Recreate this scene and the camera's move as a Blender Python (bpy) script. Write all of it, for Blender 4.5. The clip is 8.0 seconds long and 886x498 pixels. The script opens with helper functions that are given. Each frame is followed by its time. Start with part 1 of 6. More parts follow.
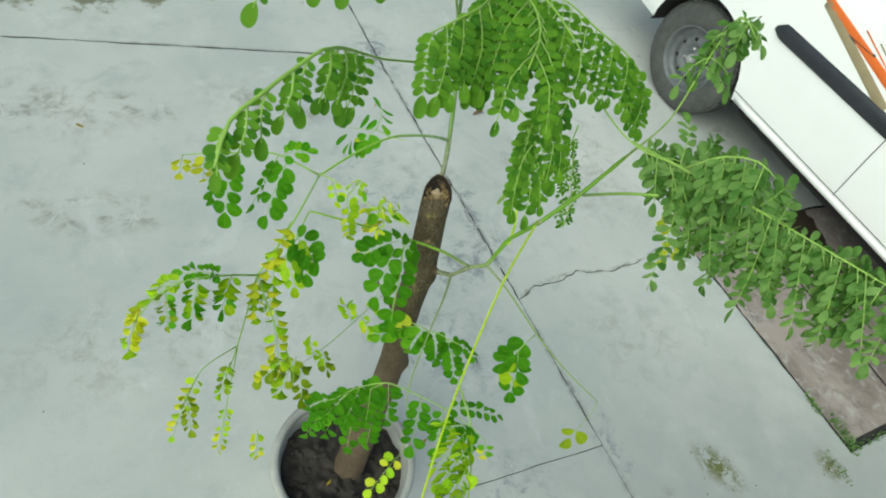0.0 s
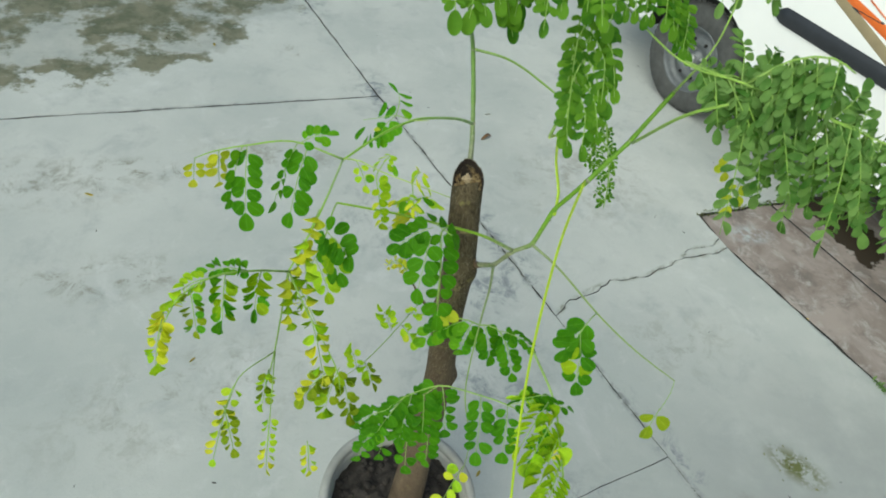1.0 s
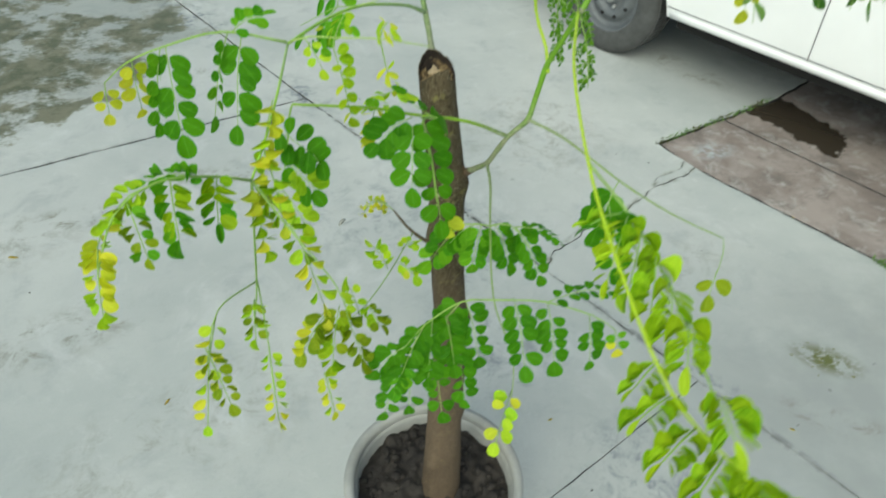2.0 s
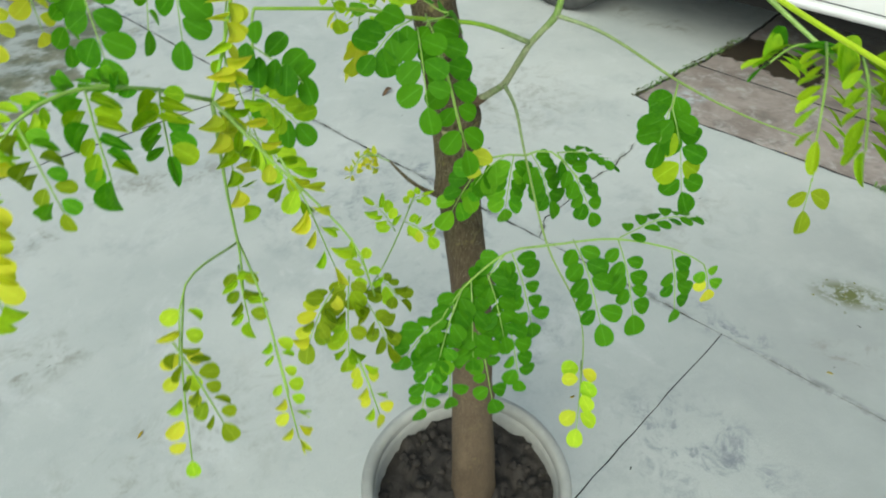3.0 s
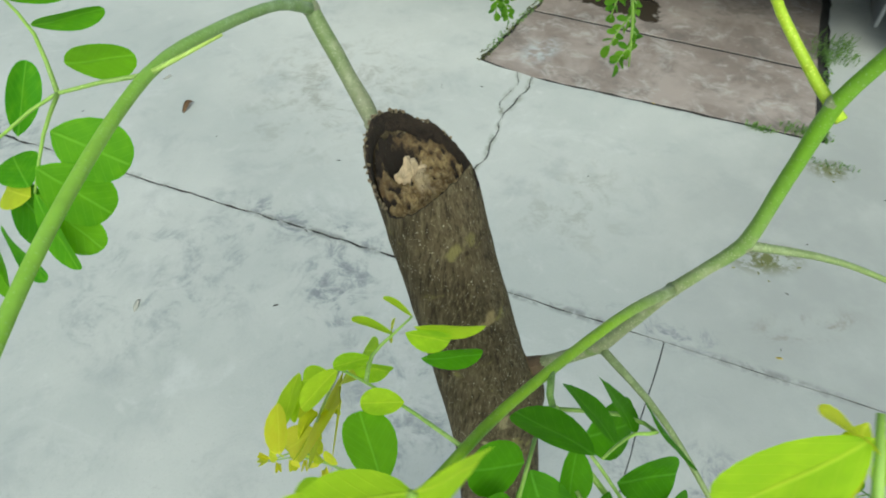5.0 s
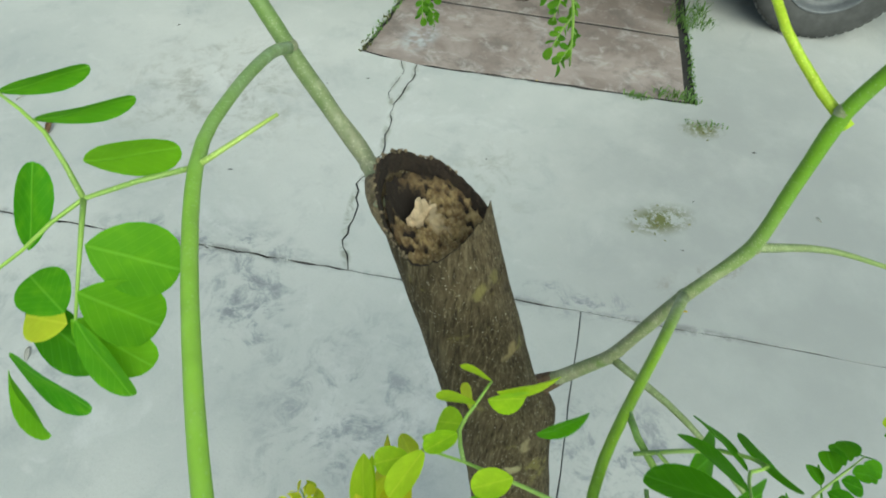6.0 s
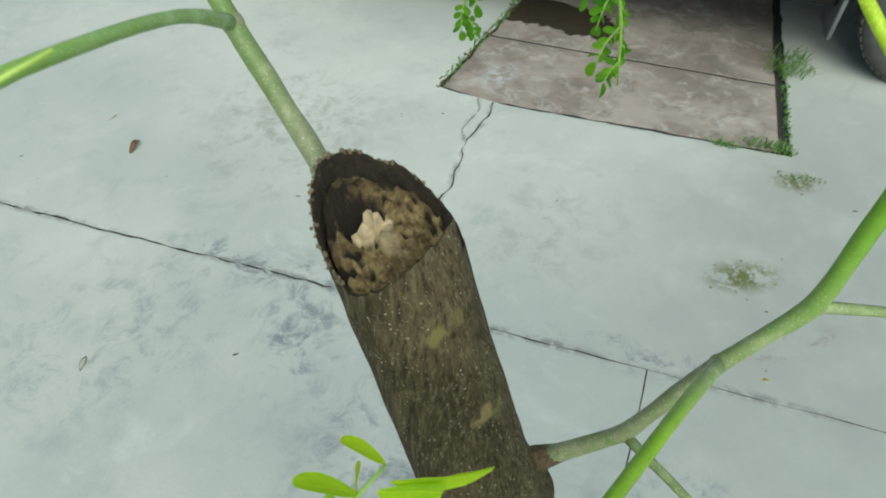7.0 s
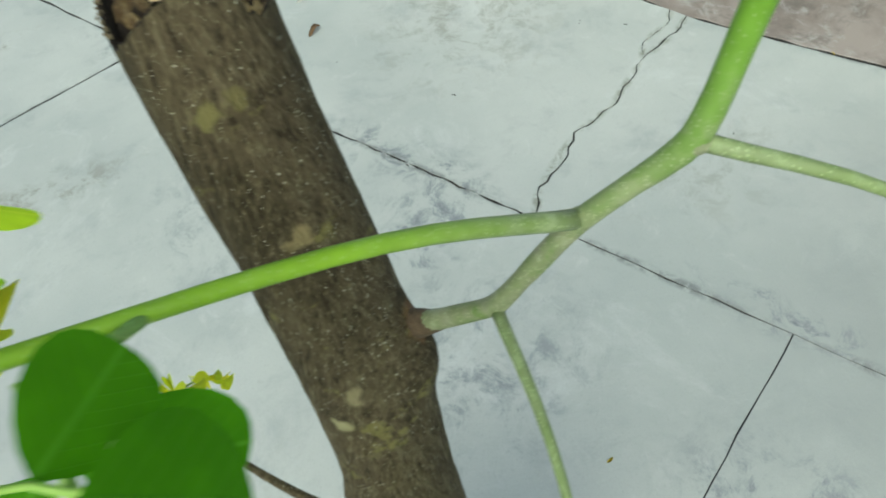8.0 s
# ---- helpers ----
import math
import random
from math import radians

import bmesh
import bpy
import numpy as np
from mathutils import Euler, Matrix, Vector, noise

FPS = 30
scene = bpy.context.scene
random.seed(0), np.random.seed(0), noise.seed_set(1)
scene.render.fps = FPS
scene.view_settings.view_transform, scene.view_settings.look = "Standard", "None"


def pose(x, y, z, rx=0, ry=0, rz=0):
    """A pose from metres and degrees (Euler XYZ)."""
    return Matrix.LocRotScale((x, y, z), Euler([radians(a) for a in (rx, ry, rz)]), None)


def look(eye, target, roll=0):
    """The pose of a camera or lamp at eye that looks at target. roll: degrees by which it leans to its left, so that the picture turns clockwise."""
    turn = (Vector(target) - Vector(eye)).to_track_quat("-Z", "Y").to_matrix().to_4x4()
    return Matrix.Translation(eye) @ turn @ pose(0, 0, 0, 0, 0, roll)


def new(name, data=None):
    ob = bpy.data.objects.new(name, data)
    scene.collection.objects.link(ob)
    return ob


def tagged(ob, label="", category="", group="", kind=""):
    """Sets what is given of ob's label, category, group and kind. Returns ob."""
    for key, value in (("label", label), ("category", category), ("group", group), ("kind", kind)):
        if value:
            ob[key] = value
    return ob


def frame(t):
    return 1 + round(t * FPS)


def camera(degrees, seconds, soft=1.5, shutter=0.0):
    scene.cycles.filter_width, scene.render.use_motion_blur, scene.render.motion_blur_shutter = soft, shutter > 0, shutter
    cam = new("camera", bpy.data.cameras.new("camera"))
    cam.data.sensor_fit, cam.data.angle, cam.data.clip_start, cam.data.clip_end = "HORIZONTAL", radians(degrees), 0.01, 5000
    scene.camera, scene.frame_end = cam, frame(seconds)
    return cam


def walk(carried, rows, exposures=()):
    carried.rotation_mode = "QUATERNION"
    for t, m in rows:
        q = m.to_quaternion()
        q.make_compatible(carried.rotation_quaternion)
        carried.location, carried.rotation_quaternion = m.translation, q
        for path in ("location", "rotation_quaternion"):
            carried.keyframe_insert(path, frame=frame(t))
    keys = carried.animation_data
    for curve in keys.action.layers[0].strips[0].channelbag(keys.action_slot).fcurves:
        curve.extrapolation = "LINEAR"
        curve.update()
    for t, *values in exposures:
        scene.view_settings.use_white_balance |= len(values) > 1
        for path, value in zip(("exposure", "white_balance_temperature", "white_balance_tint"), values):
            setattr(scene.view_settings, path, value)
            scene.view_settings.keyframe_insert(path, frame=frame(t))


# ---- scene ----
cam = camera(67.5, 8.0, soft=1.9, shutter=0.25)
PATH = [
    (0, (0.05, 0.125, 1.851), (0.355, 1.393, 0.335), 23.0),
    (0.5, (0.046, 0.113, 1.795), (0.416, 1.458, 0.362), 20.7),
    (1, (0.041, 0.103, 1.717), (0.277, 1.491, 0.297), 13.0),
    (1.5, (0.035, 0.115, 1.62), (0.387, 1.556, 0.279), 9.5),
    (2, (0.009, 0.107, 1.494), (0.377, 1.528, 0.136), 3.2),
    (2.2, (0.004, 0.125, 1.433), (0.296, 1.479, -0.009), 0.8),
    (3.3, (-0.043, 0.313, 1.331), (0.628, 1.646, -0.001), -0.1),
    (3.5, (-0.051, 0.399, 1.33), (0.774, 1.63, -0.013), 1.8),
    (4, (-0.008, 0.54, 1.322), (0.811, 1.695, -0.091), 0.3),
    (4.3, (0.032, 0.621, 1.301), (0.800, 1.721, -0.183), 2.2),
    (4.5, (0.051, 0.664, 1.288), (0.8, 1.733, -0.227), 2.8),
    (4.7, (0.056, 0.691, 1.277), (0.828, 1.752, -0.232), 1.8),
    (5.8, (0.018, 0.753, 1.278), (1.109, 1.495, -0.225), 7.4),
    (6, (0.026, 0.774, 1.282), (1.097, 1.506, -0.24), 6.2),
    (6.2, (0.031, 0.780, 1.274), (1.083, 1.454, -0.288), 8.6),
    (6.5, (0.041, 0.778, 1.254), (1.164, 1.59, -0.187), 8.1),
    (7, (0.088, 0.763, 1.233), (1.062, 1.736, -0.218), 2.3),
    (7.4, (0.11, 0.733, 1.202), (0.906, 1.764, -0.316), 0.3),
    (7.5, (0.118, 0.72, 1.195), (0.84, 1.768, -0.347), -0.8),
    (7.7, (0.142, 0.703, 1.184), (0.670, 1.813, -0.395), -5.7),
    (8, (0.188, 0.696, 1.168), (0.609, 1.846, -0.414), -7.5),
]
walk(cam, [(t, look(eye, target, roll)) for t, eye, target, roll in PATH],
     exposures=[(t, e, 6400, -9 if t < 0.9 or t > 5 else -6) for t, e in ((0.0, 0.09), (0.5, -0.12), (1.0, 0.01), (1.5, 0.06), (2.0, 0.12), (3.5, 0.21), (4.5, 0.24), (6.0, 0.21), (6.5, 0.23), (7.5, 0.18), (8.0, 0.26))])

# ---- light: overcast daylight ----
world = bpy.data.worlds.new("overcast_sky")
scene.world = world
world.use_nodes = True
_wn = world.node_tree.nodes
_bg = _wn["Background"]
_sky = _wn.new("ShaderNodeTexSky")
_sky.sky_type = "NISHITA"
_sky.sun_disc = False
_sky.sun_elevation = radians(46)
_sky.sun_rotation = radians(215)
_sky.air_density, _sky.dust_density, _sky.ozone_density = 1.0, 4.0, 1.0
world.node_tree.links.new(_sky.outputs[0], _bg.inputs[0])
_bg.inputs[1].default_value = 0.105
_sun = bpy.data.lights.new("sun", "SUN")
_sun.energy, _sun.angle, _sun.color = 1.9, radians(65), (1.0, 0.975, 0.955)
sun = new("sun", _sun)
sun.matrix_world = look((0, 0, 20), (11.1, 15.8, 0))


# ---- materials ----
def mat(name, color, rough=0.6, metal=0.0, var=0.0, scale=20.0, bump=0.0, bscale=60.0, alt=None, coat=0.0, spec=0.5):
    """A surface with two scales of colour variation and fine relief."""
    m = bpy.data.materials.new(name)
    m.use_nodes = True
    nt = m.node_tree
    b = nt.nodes["Principled BSDF"]
    b.inputs["Base Color"].default_value = (*color, 1)
    b.inputs["Roughness"].default_value = rough
    b.inputs["Metallic"].default_value = metal
    b.inputs["Coat Weight"].default_value = coat
    b.inputs["Specular IOR Level"].default_value = spec
    tc = nt.nodes.new("ShaderNodeTexCoord")
    if var or alt:
        n1 = nt.nodes.new("ShaderNodeTexNoise")
        n1.inputs["Scale"].default_value, n1.inputs["Detail"].default_value, n1.inputs["Roughness"].default_value = scale, 8, 0.65
        nt.links.new(tc.outputs["Object"], n1.inputs["Vector"])
        ramp = nt.nodes.new("ShaderNodeValToRGB")
        a = alt or tuple(c * (1 - var) for c in color)
        ramp.color_ramp.elements[0].position, ramp.color_ramp.elements[1].position = 0.35, 0.65
        ramp.color_ramp.elements[0].color, ramp.color_ramp.elements[1].color = (*a, 1), (*color, 1)
        nt.links.new(n1.outputs["Fac"], ramp.inputs[0])
        nt.links.new(ramp.outputs[0], b.inputs["Base Color"])
    if bump:
        n2 = nt.nodes.new("ShaderNodeTexNoise")
        n2.inputs["Scale"].default_value, n2.inputs["Detail"].default_value = bscale, 6
        nt.links.new(tc.outputs["Object"], n2.inputs["Vector"])
        bp = nt.nodes.new("ShaderNodeBump")
        bp.inputs["Strength"].default_value, bp.inputs["Distance"].default_value = bump, 0.004
        nt.links.new(n2.outputs["Fac"], bp.inputs["Height"])
        nt.links.new(bp.outputs[0], b.inputs["Normal"])
    return m


def node(nt, kind, **props):
    n = nt.nodes.new(kind)
    for key, value in props.items():
        n.inputs[key.replace("_", " ")].default_value = value
    return n


def mix(nt, fac, a, b, how="MIX"):
    """Mixes two colours; a, b and fac are sockets or values."""
    n = nt.nodes.new("ShaderNodeMix")
    n.data_type, n.blend_type = "RGBA", how
    for sock, v in ((n.inputs[0], fac), (n.inputs[6], a), (n.inputs[7], b)):
        if isinstance(v, bpy.types.NodeSocket):
            nt.links.new(v, sock)
        elif isinstance(v, tuple):
            sock.default_value = (*v, 1)
        else:
            sock.default_value = v
    return n.outputs[2]


def ramp(nt, sock, lo, hi, a=0.0, b=1.0):
    n = nt.nodes.new("ShaderNodeMapRange")
    n.interpolation_type = "SMOOTHSTEP"
    nt.links.new(sock, n.inputs[0])
    for k, v in ((1, lo), (2, hi), (3, a), (4, b)):
        n.inputs[k].default_value = v
    return n.outputs[0]


def math_node(nt, op, a, b=0.0):
    n = nt.nodes.new("ShaderNodeMath")
    n.operation = op
    for k, v in ((0, a), (1, b)):
        if isinstance(v, bpy.types.NodeSocket):
            nt.links.new(v, n.inputs[k])
        else:
            n.inputs[k].default_value = v
    return n.outputs[0]


def blot(nt, pos, cx, cy, rx, ry, ang, edge=0.5):
    """A stain: 1 at (cx, cy), 0 outside an ellipse, over world coordinates."""
    mp = nt.nodes.new("ShaderNodeMapping")
    mp.vector_type = "TEXTURE"
    mp.inputs["Location"].default_value = (cx, cy, 0)
    mp.inputs["Rotation"].default_value = (0, 0, radians(ang))
    mp.inputs["Scale"].default_value = (rx, ry, 1000.0)
    nt.links.new(pos, mp.inputs[0])
    ln = nt.nodes.new("ShaderNodeVectorMath")
    ln.operation = "LENGTH"
    nt.links.new(mp.outputs[0], ln.inputs[0])
    return ramp(nt, ln.outputs["Value"], 1.0, edge)


def concrete_material():
    m = bpy.data.materials.new("weathered_concrete")
    m.use_nodes = True
    nt = m.node_tree
    b = nt.nodes["Principled BSDF"]
    pos = nt.nodes.new("ShaderNodeNewGeometry").outputs["Position"]

    def nz(scale, detail=6, rough=0.6, warp=0.0):
        n = node(nt, "ShaderNodeTexNoise", Scale=scale, Detail=detail, Roughness=rough, Distortion=warp)
        nt.links.new(pos, n.inputs["Vector"])
        return n.outputs["Fac"]

    col = mix(nt, ramp(nt, nz(1.3, 5, 0.6), 0.3, 0.7), (0.41, 0.44, 0.425), (0.525, 0.545, 0.52))
    col = mix(nt, ramp(nt, nz(6, 8, 0.72, 0.4), 0.5, 0.7, 0, 0.55), col, (0.34, 0.365, 0.365))
    col = mix(nt, ramp(nt, nz(14, 8, 0.75, 1.0), 0.55, 0.75, 0, 0.4), col, (0.62, 0.63, 0.61))
    col = mix(nt, ramp(nt, nz(2.6, 7, 0.72, 1.2), 0.54, 0.7, 0, 0.4), col, (0.62, 0.64, 0.63))
    col = mix(nt, ramp(nt, nz(55, 6, 0.8, 0.8), 0.58, 0.7, 0, 0.3), col, (0.33, 0.34, 0.33))
    col = mix(nt, ramp(nt, nz(220, 3, 0.6), 0.55, 0.75, 0, 0.35), col, (0.3, 0.31, 0.3))
    blotch = ramp(nt, nz(9, 8, 0.75, 0.8), 0.46, 0.58)
    fine = ramp(nt, nz(17, 8, 0.75, 0.6), 0.38, 0.62)
    dark = math_node(nt, "MULTIPLY", blotch, fine)
    soft = ramp(nt, nz(26, 8, 0.75, 0.3), 0.43, 0.53)
    # the slab beside the cover is darker over a broad soft patch
    col = mix(nt, math_node(nt, "MULTIPLY", blot(nt, pos, 1.6, 0.8, 1.3, 0.85, 25, 0.3), ramp(nt, nz(5, 6, 0.6), 0.25, 0.6, 0.5, 0.95)), col, (0.32, 0.34, 0.33))
    for cx, cy, rx, ry, ang, amount, color in STAINS:
        f = math_node(nt, "MULTIPLY", blot(nt, pos, cx, cy, rx, ry, ang, 0.2), math_node(nt, "MULTIPLY", soft if color is MOSS_STAIN else dark, amount))
        col = mix(nt, f, col, color)
    spill = ramp(nt, nz(24, 7, 0.75, 0.5), 0.4, 0.6)
    for line, wide, amount, color in DIRTY_LINES:
        for (ax, ay), (bx, by) in zip(line, line[1:]):
            long = math.hypot(bx - ax, by - ay)
            f = blot(nt, pos, (ax + bx) / 2, (ay + by) / 2, long * 0.62, wide, math.degrees(math.atan2(by - ay, bx - ax)), 0.25)
            col = mix(nt, math_node(nt, "MULTIPLY", f, math_node(nt, "MULTIPLY", spill, amount)), col, color)
    wet = ramp(nt, math_node(nt, "ADD", blot(nt, pos, -1.75, 3.3, 1.72, 1.2, 20, 0.3), math_node(nt, "MULTIPLY", nz(4.5, 9, 0.7, 0.0), 1.3)), 0.9, 0.99)
    patchy = ramp(nt, nz(3.0, 9, 0.68, 0.0), 0.47, 0.56, 1.0, 0.25)
    col = mix(nt, math_node(nt, "MULTIPLY", wet, patchy), col, mix(nt, ramp(nt, nz(9, 8, 0.7), 0.4, 0.6), (0.11, 0.12, 0.07), (0.2, 0.195, 0.13)))
    nt.links.new(col, b.inputs["Base Color"])
    nt.links.new(ramp(nt, wet, 0, 1, 0.82, 0.45), b.inputs["Roughness"])
    bp = nt.nodes.new("ShaderNodeBump")
    bp.inputs["Strength"].default_value, bp.inputs["Distance"].default_value = 0.25, 0.003
    nt.links.new(math_node(nt, "ADD", nz(120, 5, 0.7), nz(12, 6, 0.6)), bp.inputs["Height"])
    nt.links.new(bp.outputs[0], b.inputs["Normal"])
    return m


BLUE_STAIN, BROWN_STAIN, MOSS_STAIN = (0.17, 0.19, 0.215), (0.22, 0.21, 0.17), (0.105, 0.12, 0.025)
STAINS = (
    (1.0, 1.08, 0.3, 0.07, -60, 1.0, BLUE_STAIN),
    (0.55, 1.85, 0.35, 0.09, -60, 0.9, BLUE_STAIN),
    (0.02, 2.74, 0.3, 0.13, -60, 1.0, BLUE_STAIN),
    (-0.5, 3.6, 0.5, 0.25, -60, 0.9, BLUE_STAIN),
    (0.45, 1.25, 0.35, 0.3, 20, 0.7, BLUE_STAIN),
    (-0.75, 1.5, 0.4, 0.13, 15, 0.9, BROWN_STAIN),
    (-0.4, 1.1, 0.6, 0.25, 25, 0.5, BROWN_STAIN),
    (-1.1, 1.9, 0.5, 0.2, 10, 0.7, BROWN_STAIN),
    (-0.35, 2.2, 0.4, 0.12, 0, 0.7, BROWN_STAIN),
    (0.3, 3.84, 0.4, 0.16, 10, 1.0, BROWN_STAIN),
    (-0.36, 3.0, 0.16, 0.07, 0, 1.0, BROWN_STAIN),
    (-0.79, 2.03, 0.26, 0.08, 0, 1.0, BROWN_STAIN),
    (1.3, 0.84, 0.2, 0.06, -30, 0.9, BROWN_STAIN),
    (1.41, 1.02, 0.13, 0.07, -35, 0.95, MOSS_STAIN),
    (-1.5, 1.2, 0.5, 0.4, 40, 0.8, BROWN_STAIN),
    (0.2, 1.9, 0.5, 0.35, 10, 0.5, BLUE_STAIN),
    (0.95, 2.3, 0.5, 0.4, 30, 0.55, BROWN_STAIN),
    (1.15, 1.45, 0.35, 0.2, 10, 0.4, BROWN_STAIN),
    (0.75, 0.75, 0.3, 0.2, -60, 0.9, BLUE_STAIN),
    (0.5, 1.62, 0.28, 0.16, 40, 0.9, BLUE_STAIN),
    (1.86, 1.1, 0.09, 0.06, -50, 0.9, MOSS_STAIN),
    (1.85, 2.72, 0.3, 0.12, -60, 1.0, BROWN_STAIN),
)
CRACK_DIRT, JOINT_DIRT = (0.2, 0.205, 0.15), (0.14, 0.15, 0.145)
DIRTY_LINES = (
    (((0.719, 1.52), (0.78, 1.60), (0.95, 1.71), (1.08, 1.745), (1.264, 1.862), (1.42, 1.916), (1.494, 1.962)), 0.016, 0.75, CRACK_DIRT),
    (((1.264, 1.862), (1.312, 1.924), (1.437, 1.968), (1.474, 2.013)), 0.014, 0.7, CRACK_DIRT),
    (((0.033, 2.71), (0.376, 2.115), (0.719, 1.52), (1.001, 1.023), (1.232, 0.611)), 0.02, 0.7, JOINT_DIRT),
    (((0.033, 2.71), (-1.37, 2.22)), 0.018, 0.6, JOINT_DIRT),
    (((1.494, 1.962), (1.969, 1.175)), 0.022, 0.75, JOINT_DIRT),
)
CONCRETE = concrete_material()


PUDDLE = [(2.168, 2.464), (1.945, 2.331), (2.105, 1.921), (2.267, 2.054)]


def plate_material():
    m = bpy.data.materials.new("stained_cover_slab")
    m.use_nodes = True
    nt = m.node_tree
    b = nt.nodes["Principled BSDF"]
    pos = nt.nodes.new("ShaderNodeNewGeometry").outputs["Position"]

    def nz(scale, detail=6, rough=0.6, warp=0.0):
        n = node(nt, "ShaderNodeTexNoise", Scale=scale, Detail=detail, Roughness=rough, Distortion=warp)
        nt.links.new(pos, n.inputs["Vector"])
        return n.outputs["Fac"]

    col = mix(nt, ramp(nt, nz(4, 7, 0.65, 0.6), 0.35, 0.65), (0.20, 0.166, 0.147), (0.335, 0.288, 0.262))
    col = mix(nt, ramp(nt, nz(9, 8, 0.7, 0.3), 0.5, 0.64, 0, 0.55), col, (0.13, 0.115, 0.105))
    col = mix(nt, ramp(nt, nz(14, 8, 0.7, 0.5), 0.5, 0.66, 0, 0.7), col, (0.43, 0.41, 0.39))
    col = mix(nt, math_node(nt, "MULTIPLY", blot(nt, pos, 1.63, 2.06, 0.13, 0.07, 10, 0.3), ramp(nt, nz(18, 5), 0.4, 0.6)), col, (0.42, 0.45, 0.47))
    # shallow puddle, nearly four-sided, with torn edges
    wet = None
    torn = math_node(nt, "MULTIPLY", math_node(nt, "SUBTRACT", nz(11, 6, 0.65), 0.5), 0.16)
    for (ax, ay), (bx, by) in zip(PUDDLE, PUDDLE[1:] + PUDDLE[:1]):
        n = Vector((ay - by, bx - ax, 0)).normalized()
        side = nt.nodes.new("ShaderNodeVectorMath")
        side.operation = "DOT_PRODUCT"
        nt.links.new(pos, side.inputs[0])
        side.inputs[1].default_value = n
        c = n.x * ax + n.y * ay
        edge = ramp(nt, math_node(nt, "ADD", side.outputs["Value"], torn), c - 0.006, c + 0.006)
        wet = edge if wet is None else math_node(nt, "MULTIPLY", wet, edge)
    col = mix(nt, wet, col, (0.05, 0.041, 0.03))
    nt.links.new(col, b.inputs["Base Color"])
    nt.links.new(ramp(nt, wet, 0, 1, 0.7, 0.12), b.inputs["Roughness"])
    bp = nt.nodes.new("ShaderNodeBump")
    bp.inputs["Distance"].default_value = 0.004
    nt.links.new(ramp(nt, wet, 0, 1, 0.35, 0.0), bp.inputs["Strength"])
    nt.links.new(nz(40, 6, 0.7), bp.inputs["Height"])
    nt.links.new(bp.outputs[0], b.inputs["Normal"])
    return m


PLATE = plate_material()
SOIL = mat("damp_potting_soil", (0.044, 0.037, 0.031), 0.85, var=0.7, scale=30, bump=1.0, bscale=80)
EARTH = mat("dark_joint_earth", (0.04, 0.04, 0.037), 0.95, var=0.5, scale=9, bump=0.5)
POT_MAT = mat("grey_plastic_pot", (0.43, 0.435, 0.405), 0.5, var=0.3, scale=12, bump=0.15, bscale=90)
PAINT = mat("white_car_paint", (0.92, 0.93, 0.925), 0.22, var=0.04, scale=3, coat=1.0)
RUBBER = mat("worn_tyre_rubber", (0.085, 0.088, 0.086), 0.8, var=0.35, scale=25, bump=0.2, bscale=120)
BLACK_TRIM = mat("black_plastic_trim", (0.03, 0.034, 0.042), 0.32, var=0.3, scale=15)
UNDER = mat("underbody_black", (0.015, 0.015, 0.015), 0.9, var=0.3, scale=10)
STEEL = mat("grey_painted_steel", (0.16, 0.175, 0.185), 0.5, metal=0.2, var=0.3, scale=30)
NUT = mat("bright_wheel_nut", (0.45, 0.46, 0.46), 0.45, metal=0.5, var=0.2, scale=80)
GLASS = mat("dark_car_glass", (0.02, 0.025, 0.025), 0.06, var=0.1, scale=5)
ORANGE = mat("orange_decal", (0.75, 0.16, 0.025), 0.4, var=0.1, scale=20)
GOLD = mat("dull_gold_decal", (0.33, 0.27, 0.16), 0.4, var=0.15, scale=20)
LAMP = mat("red_lamp_plastic", (0.35, 0.02, 0.02), 0.2, var=0.2, scale=30)
CLEAR_LAMP = mat("clear_lamp_plastic", (0.6, 0.6, 0.58), 0.15, var=0.2, scale=30)
MOSS = mat("yellow_green_moss", (0.13, 0.15, 0.045), 0.9, var=0.5, scale=60, bump=0.6, bscale=200)


